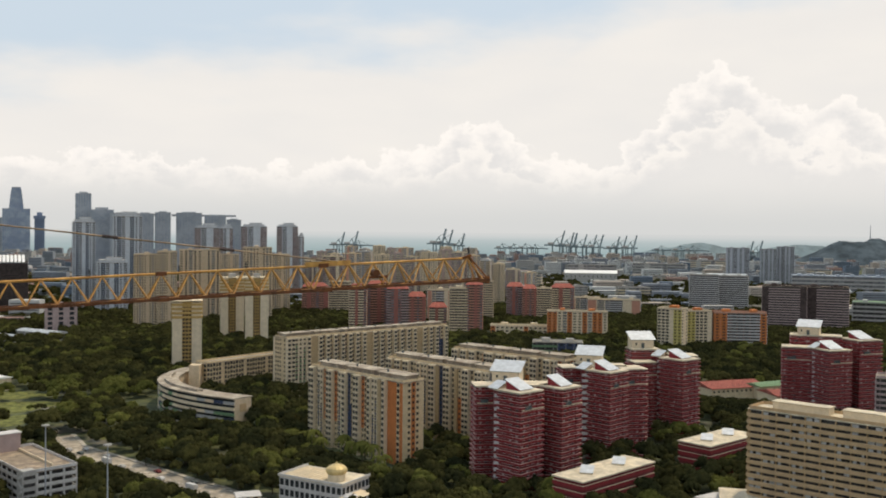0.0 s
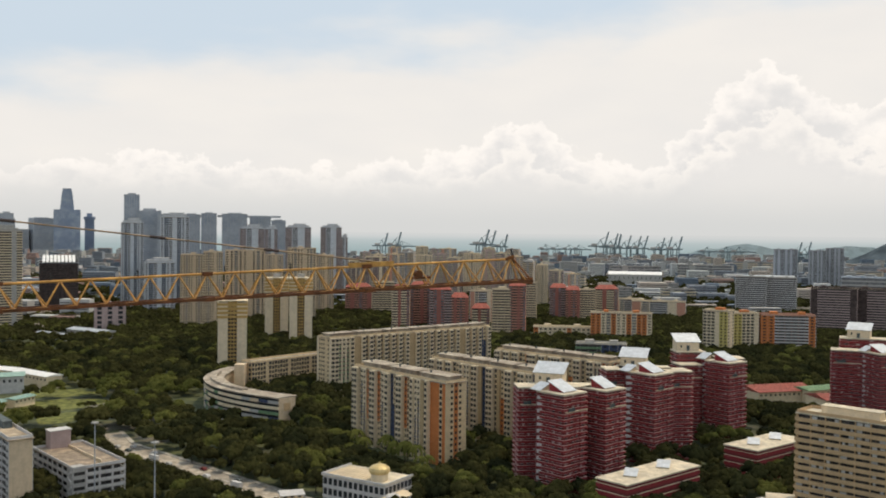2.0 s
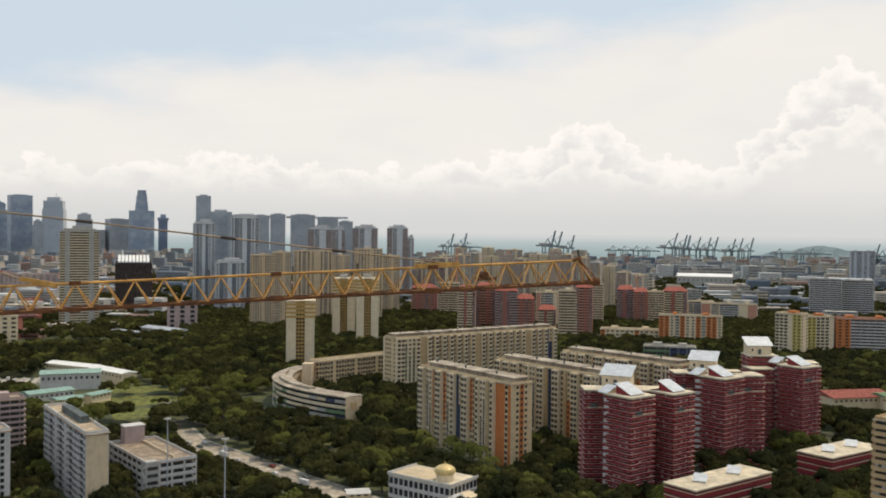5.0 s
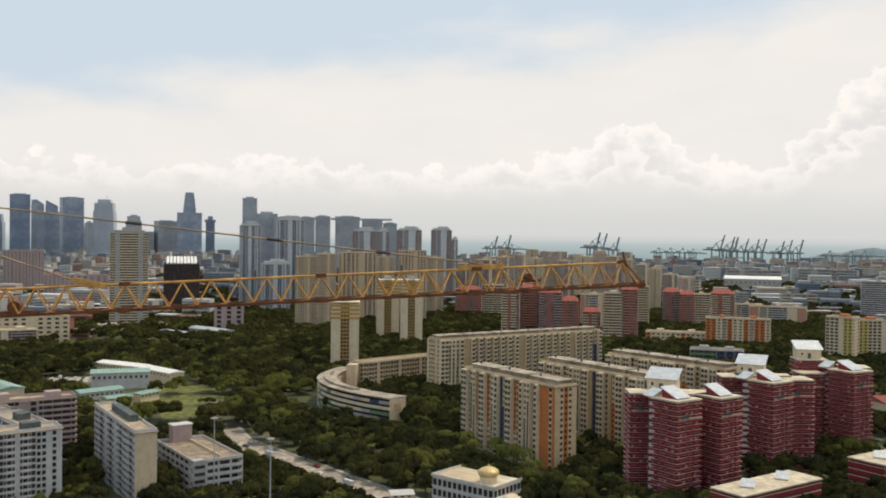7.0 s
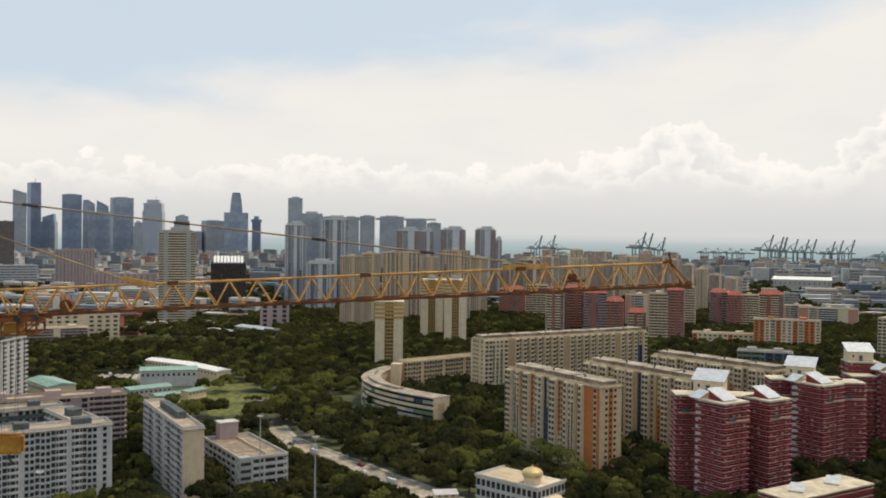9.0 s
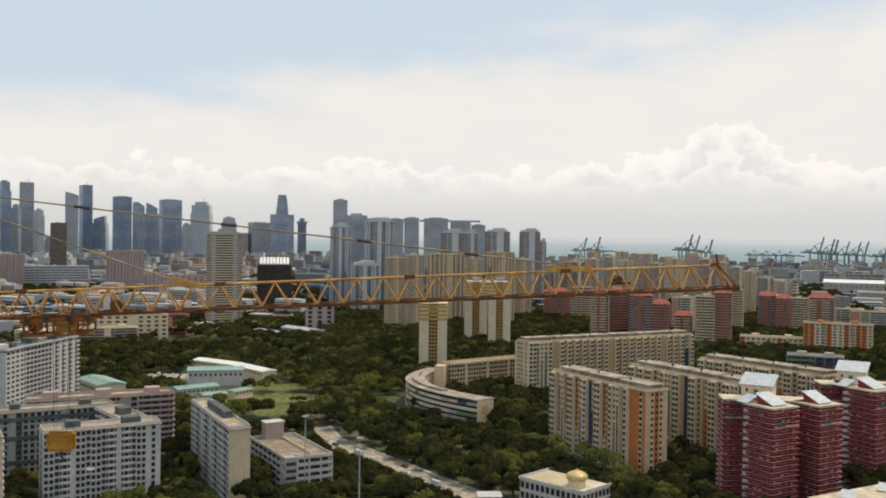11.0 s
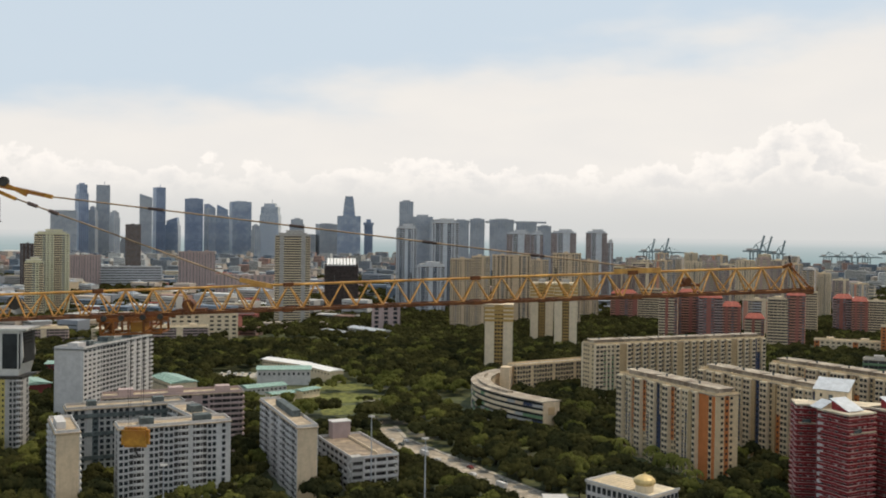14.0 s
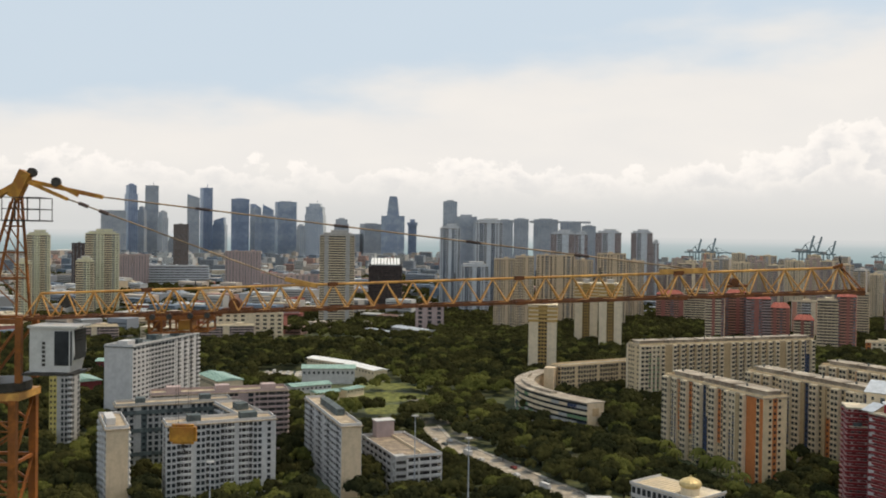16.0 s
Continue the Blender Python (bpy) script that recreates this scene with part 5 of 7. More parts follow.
block("tower_block", "pale tower block with brown gallery bands", 17.4, 1024.2, -1.0, 19.0, 18, 54.1, 18, "bbbbb", "b.b", PALE, ORANGE, BLUEP, BEIGE, ROOFC, group="striped pale blocks")
block("tower_block", "pale tower block with brown gallery bands", 57.2, 1184.7, -2.8, 13.5, 18, 53.4, 18, "bbbbb", "b.b", PALE, ORANGE, BLUEP, BEIGE, ROOFC, group="striped pale blocks")
block("tower_block", "pale tower block with brown gallery bands", 131.7, 1214.3, -6.2, 20.4, 18, 43.8, 15, "bbbbb", "b.b", PALE, ORANGE, BLUEP, BEIGE, ROOFC, group="striped pale blocks")
block("tower_block", "pale tower block with brown gallery bands", 198.7, 1302.2, -8.7, 39.1, 18, 26.6, 9, "O|bb.O", "b.b", PALE, SALMON, BLUEP, WHITE, ROOFC, group="striped pale blocks")
block("tower_block", "pale tower block with brown gallery bands", -3.2, 1143.8, 0.2, 30.2, 18, 44.7, 15, "O|bb.O", "b.b", PALE, SALMON, BLUEP, WHITE, ROOFC, group="striped pale blocks")
block("tower_block", "pale tower block with brown gallery bands", 233.4, 1271.9, -10.4, 70.2, 18, 26.0, 9, "O|bb.O", "b.b", PALE, SALMON, BLUEP, WHITE, ROOFC, group="striped pale blocks")
# pale blocks beyond the jib
block("tower_block", "pale beige tower block with window bands", -170.8, 1450.0, 6.7, 29.6, 20, 76.4, 25, "b|bb.b", "b.b", PALE, SALMON, BLUEP, PINK, ROOFW, group="pale distant blocks")
block("tower_block", "pale beige tower block with window bands", -144.2, 1483.0, 23.6, 25.3, 20, 80.3, 27, "O|b.b|", "b.b", BEIGE, SALMON, BLUEP, WHITE, ROOFW, group="pale distant blocks")
block("tower_block", "pale beige tower block with window bands", -143.1, 1704.0, -10.2, 26.4, 20, 79.4, 26, "bb|bb", "b.b", WHITE, SALMON, BLUEP, BEIGE, ROOFW, group="pale distant blocks")
block("tower_block", "pale beige tower block with window bands", -107.0, 1656.5, 3.7, 29.8, 20, 74.7, 25, "pnp|pnp", "b.b", PALE, SALMON, BLUEP, BEIGE, ROOFW, group="pale distant blocks")
block("tower_block", "pinkish tower block with window bands", -76.7, 1568.1, 12.8, 21.3, 20, 79.0, 26, "b.bb.b", "b.b", PINK, SALMON, BLUEP, PALE, ROOFW, group="pale distant blocks")
block("tower_block", "pale beige tower block with window bands", -50.4, 1549.2, 1.9, 22.3, 20, 74.1, 25, "b|bb.b", "b.b", PALE, SALMON, BLUEP, PINK, ROOFW, group="pale distant blocks")
block("tower_block", "pale beige tower block with window bands", -78.4, 1908.4, 20.4, 32.1, 20, 82.8, 28, "O|b.b|", "b.b", BEIGE, SALMON, BLUEP, WHITE, ROOFW, group="pale distant blocks")
block("tower_block", "pale beige tower block with window bands", -39.9, 1859.6, -13.8, 25.9, 20, 78.4, 26, "bb|bb", "b.b", WHITE, SALMON, BLUEP, BEIGE, ROOFW, group="pale distant blocks")
block("tower_block", "pale beige tower block with window bands", -24.5, 1659.8, 0.8, 28.9, 20, 79.5, 26, "pnp|pnp", "b.b", PALE, SALMON, BLUEP, BEIGE, ROOFW, group="pale distant blocks")
block("tower_block", "pinkish tower block with window bands", 5.1, 1690.0, 9.8, 23.3, 20, 83.2, 28, "b.bb.b", "b.b", PINK, SALMON, BLUEP, PALE, ROOFW, group="pale distant blocks")
block("tower_block", "pale beige tower block with window bands", 26.5, 1509.8, -1.0, 23.6, 20, 83.2, 28, "b|bb.b", "b.b", PALE, SALMON, BLUEP, PINK, ROOFW, group="pale distant blocks")
block("tower_block", "pale beige tower block with window bands", 49.6, 1489.2, 16.1, 14.2, 20, 78.5, 26, "O|b.b|", "b.b", BEIGE, SALMON, BLUEP, WHITE, ROOFW, group="pale distant blocks")
block("tower_block", "pale beige tower block with window bands", 66.7, 1428.4, -17.7, 14.2, 20, 73.3, 24, "bb|bb", "b.b", WHITE, SALMON, BLUEP, BEIGE, ROOFW, group="pale distant blocks")
block("tower_block", "pale beige tower block with window bands", 87.3, 1447.4, -3.5, 16.5, 20, 67.7, 23, "pnp|pnp", "b.b", PALE, SALMON, BLUEP, BEIGE, ROOFW, group="pale distant blocks")
block("tower_block", "pinkish tower block with window bands", -257.7, 1993.4, 17.4, 20.8, 20, 72.5, 24, "b.bb.b", "b.b", PINK, SALMON, BLUEP, PALE, ROOFW, group="pale distant blocks")
block("tower_block", "pale beige tower block with window bands", -229.3, 1976.7, 6.6, 23.8, 20, 68.3, 23, "b|bb.b", "b.b", PALE, SALMON, BLUEP, PINK, ROOFW, group="pale distant blocks")
block("tower_block", "pale beige tower block with window bands", -210.5, 2149.7, 23.6, 26.1, 20, 81.4, 27, "O|b.b|", "b.b", BEIGE, SALMON, BLUEP, WHITE, ROOFW, group="pale distant blocks")
block("tower_block", "pale beige tower block with window bands", -177.7, 2122.6, -10.2, 19.8, 20, 77.0, 26, "bb|bb", "b.b", WHITE, SALMON, BLUEP, BEIGE, ROOFW, group="pale distant blocks")
block("tower_block", "pale beige tower block with window bands", -154.0, 2254.7, 3.9, 29.8, 20, 81.7, 27, "pnp|pnp", "b.b", PALE, SALMON, BLUEP, BEIGE, ROOFW, group="pale distant blocks")
block("tower_block", "pinkish tower block with window bands", -123.0, 2236.6, 13.1, 21.1, 20, 76.9, 26, "b.bb.b", "b.b", PINK, SALMON, BLUEP, PALE, ROOFW, group="pale distant blocks")
block("tower_block", "pale beige tower block with window bands", -209.4, 1475.2, 8.1, 15.9, 20, 69.2, 23, "b|bb.b", "b.b", PALE, SALMON, BLUEP, PINK, ROOFW, group="pale distant blocks")
block("tower_block", "pale beige tower block with window bands", -191.0, 1457.5, 25.5, 10.1, 20, 64.7, 22, "O|b.b|", "b.b", BEIGE, SALMON, BLUEP, WHITE, ROOFW, group="pale distant blocks")
block("tower_block", "pale beige tower block with window bands", 58.9, 2009.1, -16.7, 25.9, 20, 82.4, 27, "bb|bb", "b.b", WHITE, SALMON, BLUEP, BEIGE, ROOFW, group="pale distant blocks")
block("tower_block", "pale beige tower block with window bands", 7.6, 2110.0, -0.2, 25.4, 20, 82.8, 28, "pnp|pnp", "b.b", PALE, SALMON, BLUEP, BEIGE, ROOFW, group="pale distant blocks")
block("tower_block", "pinkish tower block with window bands", -246.5, 1388.3, 20.1, 13.4, 20, 64.8, 22, "b.bb.b", "b.b", PINK, SALMON, BLUEP, PALE, ROOFW, group="pale distant blocks")
block("tower_block", "pale beige tower block with window bands", 113.2, 1505.8, -4.3, 21.7, 20, 56.9, 19, "b|bb.b", "b.b", PALE, SALMON, BLUEP, PINK, ROOFW, group="pale distant blocks")
block("tower_block", "pale beige tower block with window bands", 152.3, 1653.0, 12.7, 22.7, 20, 45.5, 15, "O|b.b|", "b.b", BEIGE, SALMON, BLUEP, WHITE, ROOFW, group="pale distant blocks")
# slab rows to the south-west
block("long_block", "long low pale block with strip windows", 167.2, 1951.6, -14.9, 79.1, 24, 29.3, 5, "bb.bb|bbb", "b.b", GREYW, SALMON, BLUEP, PALE, ROOFC, group="long pale blocks")
block("long_block", "long low pale block with strip windows", 364.8, 2306.7, 6.0, 122.8, 24, 38.9, 5, "bb.bb|bbb", "b.b", GREYW, SALMON, BLUEP, GREYW, ROOFC, group="long pale blocks")
block("long_block", "long low pale block with strip windows", 327.6, 1607.4, -1.5, 54.5, 24, 24.1, 5, "bb.bb|bbb", "b.b", GREYW, SALMON, BLUEP, PALE, ROOFC, group="long pale blocks")
block("long_block", "long low pale block with strip windows", 586.1, 2524.6, -28.1, 142.9, 24, 36.5, 5, "bb.bb|bbb", "b.b", GREYW, SALMON, BLUEP, GREYW, ROOFC, group="long pale blocks")
block("long_block", "long low pale block with strip windows", 521.2, 2159.5, -18.6, 82.6, 24, 19.5, 5, "bb.bb|bbb", "b.b", GREYW, SALMON, BLUEP, PALE, ROOFC, group="long pale blocks")
block("long_block", "long low pale block with strip windows", 995.5, 2511.9, -31.6, 90.9, 24, 25.7, 5, "bb.bb|bbb", "b.b", GREYW, SALMON, BLUEP, PALE, ROOFC, group="long pale blocks")
block("long_block", "long low pale block with strip windows", 860.9, 3037.3, -10.8, 135.5, 24, 32.9, 5, "bb.bb|bbb", "b.b", GREYW, SALMON, BLUEP, PALE, ROOFC, group="long pale blocks")
block("long_block", "long low pale block with strip windows", 841.9, 3559.6, -18.3, 105.5, 24, 32.2, 5, "bb.bb|bbb", "b.b", GREYW, SALMON, BLUEP, PALE, ROOFC, group="long pale blocks")
block("long_block", "long low pale block with strip windows", 238.3, 1663.5, 6.8, 34.9, 24, 22.0, 5, "bb.bb|bbb", "b.b", GREYW, SALMON, BLUEP, GREYW, ROOFC, group="long pale blocks")
block("long_block", "long low pale block with strip windows", 340.0, 1832.5, -10.5, 66.0, 24, 22.0, 5, "bb.bb|bbb", "b.b", GREYW, SALMON, BLUEP, GREYW, ROOFC, group="long pale blocks")

# roof bridge of the linked towers, the mast
root = thing("sky_bridge", pose(0, 0, 0), "grey bridge linking the housing towers at roof level", "sky bridge")
for a in range(4):
    h0, h1 = heading(-17.6 + a * 1.4, 0), heading(-16.7 + a * 1.4, 0)
    bm = bmesh.new()
    bar(bm, (h0.x * 2392, h0.y * 2392, 152), (h1.x * 2392, h1.y * 2392, 152), 8, 5)
    part("bridge_span", bm, STONEG, root)

# red towers
W = 45.0
red_tower("dark red banded tower block with pale copings and metal lids", 40, 430, 0, [(-19, 1, 8, 12, 12, W, False), (-5.5, -14, 45, 14.5, 14.5, W, True), (14, -2, 45, 13.5, 13.5, W, True), (-2, 4, 0, 24, 12, W, False)],
          ((-9, 9, W + 0.7, -18), (-15.0, -12.5, W)))
red_tower("dark red banded tower block with pale copings and metal lids", 86, 492, 0, [(-18, 0, 8, 11, 12, W, False), (-1.5, -13, 45, 15, 15, W, True), (13, -3, 12, 12, 12, W, False), (-2, 5, 0, 26, 12, W, False)],
          ((-6.5, 9, W + 0.7, -18), (-12.5, -11.5, W)))
red_tower("dark red banded tower block behind a cream stair column", 132, 540, 0, [(-14, 8, 5, 16, 12, W + 3, False), (2.5, -12, 40, 15, 15, W, True), (8, 4, 0, 14, 12, W, False), (-17, -3, 10, 12, 12, W - 3, False)],
          ((-15, 10, W + 3.7, 5), (-7.5, -5, W)))
red_tower("dark red banded tower block beside the sports hall", 243, 590, -20, [(-17, -5, 0, 18, 12, W, False), (2, -12, 40, 16, 16, W, True), (20, 8, 40, 17, 17, W + 5, True), (-6, 12, 0, 30, 12, W + 6, False)],
          ((-10, 12, W + 6.7, -10), (-7.0, -11, W)))
red_podium("low dark red block with a pale roof and metal roof lights", 70, 397, 44, 50, 15, 15)
red_podium("low dark red block with a pale roof and metal roof lights", 137, 460, 42, 42, 17, 15)

curved_block()
car_park(-177.9, 401.2, -45.6, 49, 22, 15.5)
dome_hall(-48.7, 389.0, -30, 32, 19, 13)

# school and depot halls
shed("pale hall with a teal metal roof", -345, 640, 27, 40, 18, 12, TEAL, WHITE, "teal roofed halls")
shed("pale hall with a teal metal roof", -331, 583, 55, 30, 14, 8, TEAL, WHITE, "teal roofed halls")
shed("pale hall with a teal metal roof", -311, 572, 55, 17, 10, 6, TEAL, PALE, "teal roofed halls")
shed("low white hall with a long metal roof", -374, 697, -20, 44, 14, 9, BRIGHTW, PALE, "white halls")
shed("low white hall with a long metal roof", -335, 677, -33, 58, 12, 9, BRIGHTW, PALE, "white halls")
shed("pale hall with a teal metal roof", -390, 562, -35, 40, 18, 12, TEAL, PALE, "teal roofed halls")
shed("small pale hall with a teal metal roof", -301, 592, 75, 18, 8, 6, TEAL, PALE, "teal roofed halls")
shed("pale hall with a teal metal roof", -480, 522, -30, 30, 20, 10, TEAL, DRED, "teal roofed halls")
shed("pale hall with a teal metal roof", -520, 610, 24, 34, 16, 10, TEAL, DRED, "teal roofed halls")
shed("low grey hall with a long metal roof", -420, 980, -30, 60, 18, 8, METAL, GREYW, "grey halls")
shed("low grey hall with a long metal roof", -450, 960, -30, 50, 12, 6, METAL, GREYW, "grey halls")
shed("sports hall with a red tiled roof", 205, 672, 20, 46, 30, 8, TILE, PALE, "red roofed halls")
shed("sports hall with a red tiled roof", 242, 640, 10, 40, 26, 8, TILE, PALE, "red roofed halls")
shed("sports court with a dark green roof", 248, 676, 25, 60, 16, 9, GREENP, PALE, "red roofed halls")
shed("wide exhibition hall with a pale curved roof", 340, 2150, -8, 118, 60, 27, BRIGHTW, GREYW, "warehouses")
shed("wide warehouse with a pale roof", 640, 2150, -10, 110, 60, 22, METAL, GREYW, "warehouses")
shed("wide warehouse with a pale roof", 720, 1750, -15, 80, 30, 14, METAL, GREYW, "warehouses")

shed("small pavilion with a white roof", 115, 391, 35, 12, 9, 5, WHITE, PALE, "pavilions")
shed("low cream hall with a pale roof", 133, 383, -15, 34, 16, 8, ROOFW, TAN, "pavilions")
shed("small pavilion with a white roof", -82, 395, 20, 9, 7, 3.5, WHITE, PALE, "pavilions")

shed("white stadium hall far off", -3010, 3182, 40, 70, 40, 26, WHITE, WHITE, "warehouses")

# quay cranes
rnd = random.Random(11)
for hdg, far, size, up in ((6.9, 4300, 128, 1), (7.5, 4350, 120, 1), (7.8, 4330, 118, 1), (8.3, 4370, 112, 1), (8.9, 4400, 110, 1), (9.3, 4350, 112, 1), (10.3, 4300, 104, 1), (10.7, 4320, 108, 1), (11.3, 4290, 110, 1),
                           (3.6, 4450, 92, 0), (4.3, 4460, 92, 0), (5.0, 4470, 92, 0), (5.6, 4480, 90, 0), (-0.3, 4300, 132, 1), (0.1, 4330, 128, 1), (0.95, 4350, 112, 1), (-6.4, 4300, 112, 1), (-5.6, 4330, 116, 1), (-5.2, 4400, 104, 0),
                           (14.2, 4200, 96, 0), (14.9, 4180, 96, 0), (18.0, 4000, 92, 1), (18.5, 4020, 94, 1), (19.3, 4050, 92, 0), (13.1, 4300, 92, 0)):
    v = heading(hdg, 0) * far
    port_crane(v.x, v.y, rnd.uniform(-40, 40), size, bool(up))
root = thing("radio_mast", pose(1690, 3700, 100), "slim red and white radio mast on the hill", "radio mast")
bm = bmesh.new()
tube(bm, (0, 0, 0), (0, 0, 62), 2.2, 6, 0.8)
part("shaft", bm, STONEG, root)


# ---- tower crane ----
def tower_crane():
    jx, jy, jz, turn, rise = -35.0, 34.6, 110.73, 21.46, 2.65
    root = thing("tower_crane", pose(jx, jy, 0, 0, 0, turn), "weathered yellow tower crane with a long lattice jib and white cab", "tower crane")
    J = pose(0, 0, jz, 0, -rise)
    step, deep, half = 1.28, 1.16, 0.55
    n = 31
    length = n * step
    for y in (-half, half):
        bm = bmesh.new()
        bar(bm, (-0.6, y, 0), (length + 0.4, y, 0), 0.12, 0.14)
        part("bottom_chord", bm, RUST, root).matrix_basis = J
    bm = bmesh.new()
    tube(bm, (step * 0.5, 0, deep), (length - 0.9, 0, deep), 0.06, 8)
    part("top_chord", bm, CRANE, root).matrix_basis = J
    bm = bmesh.new()
    for y in (-half, half):
        tube(bm, (0, y, 0.05), (step * 0.5, 0, deep), 0.04)
        tube(bm, (step * 0.5, 0, deep), (step, y, 0.05), 0.04)
    bar(bm, (0, -half, 0), (0, half, 0), 0.07, 0.07)
    bar(bm, (0, -half, 0), (step, half, 0), 0.05, 0.05)
    me = bpy.data.meshes.new("lattice_bay")
    bm.to_mesh(me)
    bm.free()
    for i in range(n):
        put("lattice_bay", me, CRANE, root, J @ pose(i * step, 0, 0))
    # sleeves where jib lengths are pinned together
    me = boxes("joint_sleeve", [(0, 0, 0, 0.5, 0.2, 0.2)])
    for i in (4, 11, 18, 24):
        for y, z in ((0, deep), (-half, 0), (half, 0)):
            put("joint_sleeve", me, RUST, root, J @ pose((i + 0.5) * step, y, z))
    for x in (8.1, 16.9, 20.6, 24.5, 27.6):
        bm = bmesh.new()
        tube(bm, (x, 0, deep), (x, 0, deep + 0.35), 0.035)
        part("upright_pin", bm, STEEL, root).matrix_basis = J
    bm = bmesh.new()
    tube(bm, (length - 0.4, 0, 0.9), (length - 0.55, 0, deep + 0.55), 0.05)
    part("tip_pin", bm, STEEL, root).matrix_basis = J
    # jib head
    bm = bmesh.new()
    for y in (-half, half):
        bar(bm, (length + 0.35, y, 0), (length - 0.55, 0, deep + 0.12), 0.08, 0.08)
    bar(bm, (length + 0.3, -half, 0), (length + 0.3, half, 0), 0.2, 0.35)
    bar(bm, (length - 0.9, 0, deep), (length - 0.4, 0, deep + 0.15), 0.14, 0.14)
    part("jib_head", bm, CRANED, root).matrix_basis = J
    # pendant plates on the jib and the rope winches
    put("pendant_plate", boxes("pendant_plate", [(0, 0, 0, 2.3, 0.12, 0.24)]), CRANE, root, J @ pose(31.6, 0, deep + 0.08))
    put("pendant_plate", boxes("pendant_plate", [(0, 0, 0, 1.6, 0.12, 0.22)]), CRANE, root, J @ pose(13.2, 0, deep + 0.12, 0, 14))
    bm = bmesh.new()
    tube(bm, (10.0, -0.35, 0.35), (10.0, 0.35, 0.35), 0.28, 12)
    bar(bm, (9.4, 0, 0.12), (10.8, 0, 0.12), 0.8, 0.12)
    part("trolley_winch", bm, RUST, root).matrix_basis = J
    bm = bmesh.new()
    tube(bm, (1.85, -0.08, 0.75), (1.85, 0.08, 0.75), 0.33, 14)
    part("rope_sheave", bm, STEEL, root).matrix_basis = J
    bm = bmesh.new()
    tube(bm, (34.0, -0.3, 0.65), (34.0, 0.3, 0.65), 0.18, 12)
    bar(bm, (33.6, 0, 0.45), (34.6, 0, 0.45), 0.5, 0.12)
    part("end_winch", bm, RUST, root).matrix_basis = J
    # trolley
    bm = bmesh.new()
    for y in (-0.7, 0.7):
        bar(bm, (-1.65, y, -0.18), (1.65, y, -0.18), 0.12, 0.16)
        bar(bm, (-1.5, y, -0.85), (1.3, y, -0.85), 0.08, 0.1)
        for x in (-1.5, -0.9, -0.2, 0.5, 1.3):
            bar(bm, (x, y, -0.18), (x, y, -0.85), 0.09, 0.09)
        bar(bm, (-1.5, y, -0.85), (-0.9, y, -0.18), 0.06, 0.06)
        bar(bm, (0.5, y, -0.85), (1.3, y, -0.18), 0.06, 0.06)
    for x in (-1.5, -0.2, 0.5, 1.3):
        bar(bm, (x, -0.7, -0.3), (x, 0.7, -0.3), 0.12, 0.2)
        bar(bm, (x, -0.7, -0.85), (x, 0.7, -0.85), 0.08, 0.08)
    tr = part("trolley", bm, CRANED, root)
    tr.matrix_basis = J @ pose(7.5, 0, 0)
    put("trolley_box", boxes("trolley_box", [(0.15, 0, -0.55, 0.6, 1.1, 0.45)]), CRANEO, tr)
    put("trolley_box", boxes("trolley_box", [(-1.2, 0, -0.5, 0.35, 1.0, 0.35)]), RUST, tr)
    for x in (-1.3, -0.5, 0.5, 1.3):
        for y in (-0.78, 0.78):
            bm = bmesh.new()
            tube(bm, (x, y - 0.06, -0.1), (x, y + 0.06, -0.1), 0.14, 10)
            part("trolley_wheel", bm, STEEL, tr)
    # hoist ropes and hook block
    bm = bmesh.new()
    for x, y in ((-0.35, -0.2), (0.35, -0.2), (-0.35, 0.2), (0.35, 0.2)):
        tube(bm, (7.5 + x, y, jz), (7.5 + x * 0.8, y, jz - 5.1), 0.009, 5)
    part("hoist_rope", bm, STEEL, root)
    bm = bmesh.new()
    bmesh.ops.create_cube(bm, size=1.0, matrix=pose(7.5, 0, jz - 5.5) @ Matrix.Diagonal((1.3, 0.45, 0.95, 1)))
    bmesh.ops.bevel(bm, geom=bm.edges[:], offset=0.13, segments=2, affect="EDGES")
    hb = part("hook_block", bm, CRANEO, root)
    bm = bmesh.new()
    tube(bm, (7.5, 0, jz - 6.0), (7.5, 0, jz - 6.2), 0.08, 8)
    for i in range(8):
        a, b = radians(90 - i * 30), radians(60 - i * 30)
        tube(bm, (7.5 + 0.11 * math.cos(a), 0, jz - 6.36 + 0.11 * math.sin(a)), (7.5 + 0.11 * math.cos(b), 0, jz - 6.36 + 0.11 * math.sin(b)), 0.05, 8)
    part("hook", bm, STEEL, hb)
    # tower head
    hz = jz + 6.28
    bm = bmesh.new()
    for y in (-0.75, 0.75):
        bar(bm, (-0.25, y, jz), (-0.45, y * 0.2, hz - 0.3), 0.10, 0.10)
        bar(bm, (-2.2, y, jz), (-0.65, y * 0.2, hz - 0.3), 0.10, 0.10)
        for a, b in ((0.1, 0.3), (0.3, 0.5), (0.5, 0.7), (0.7, 0.88)):
            p = (-0.25 - 0.2 * a, y * (1 - 0.8 * a), jz + a * 6.3)
            q = (-2.2 + 1.55 * b, y * (1 - 0.8 * b), jz + b * 6.3)
            tube(bm, p, q, 0.032)
            tube(bm, (-2.2 + 1.55 * a, y * (1 - 0.8 * a), jz + a * 6.3), q[:1] + q[1:], 0.03)
            tube(bm, (-0.25 - 0.2 * b, y * (1 - 0.8 * b), jz + b * 6.3), q, 0.04)
    part("tower_head", bm, CRANED, root)
    bm = bmesh.new()
    bar(bm, (-0.75, 0, hz - 0.5), (-0.15, 0, hz + 0.75), 0.5, 0.55)
    bar(bm, (-1.6, 0, hz - 0.5), (-0.5, 0, hz + 0.25), 0.3, 0.22)
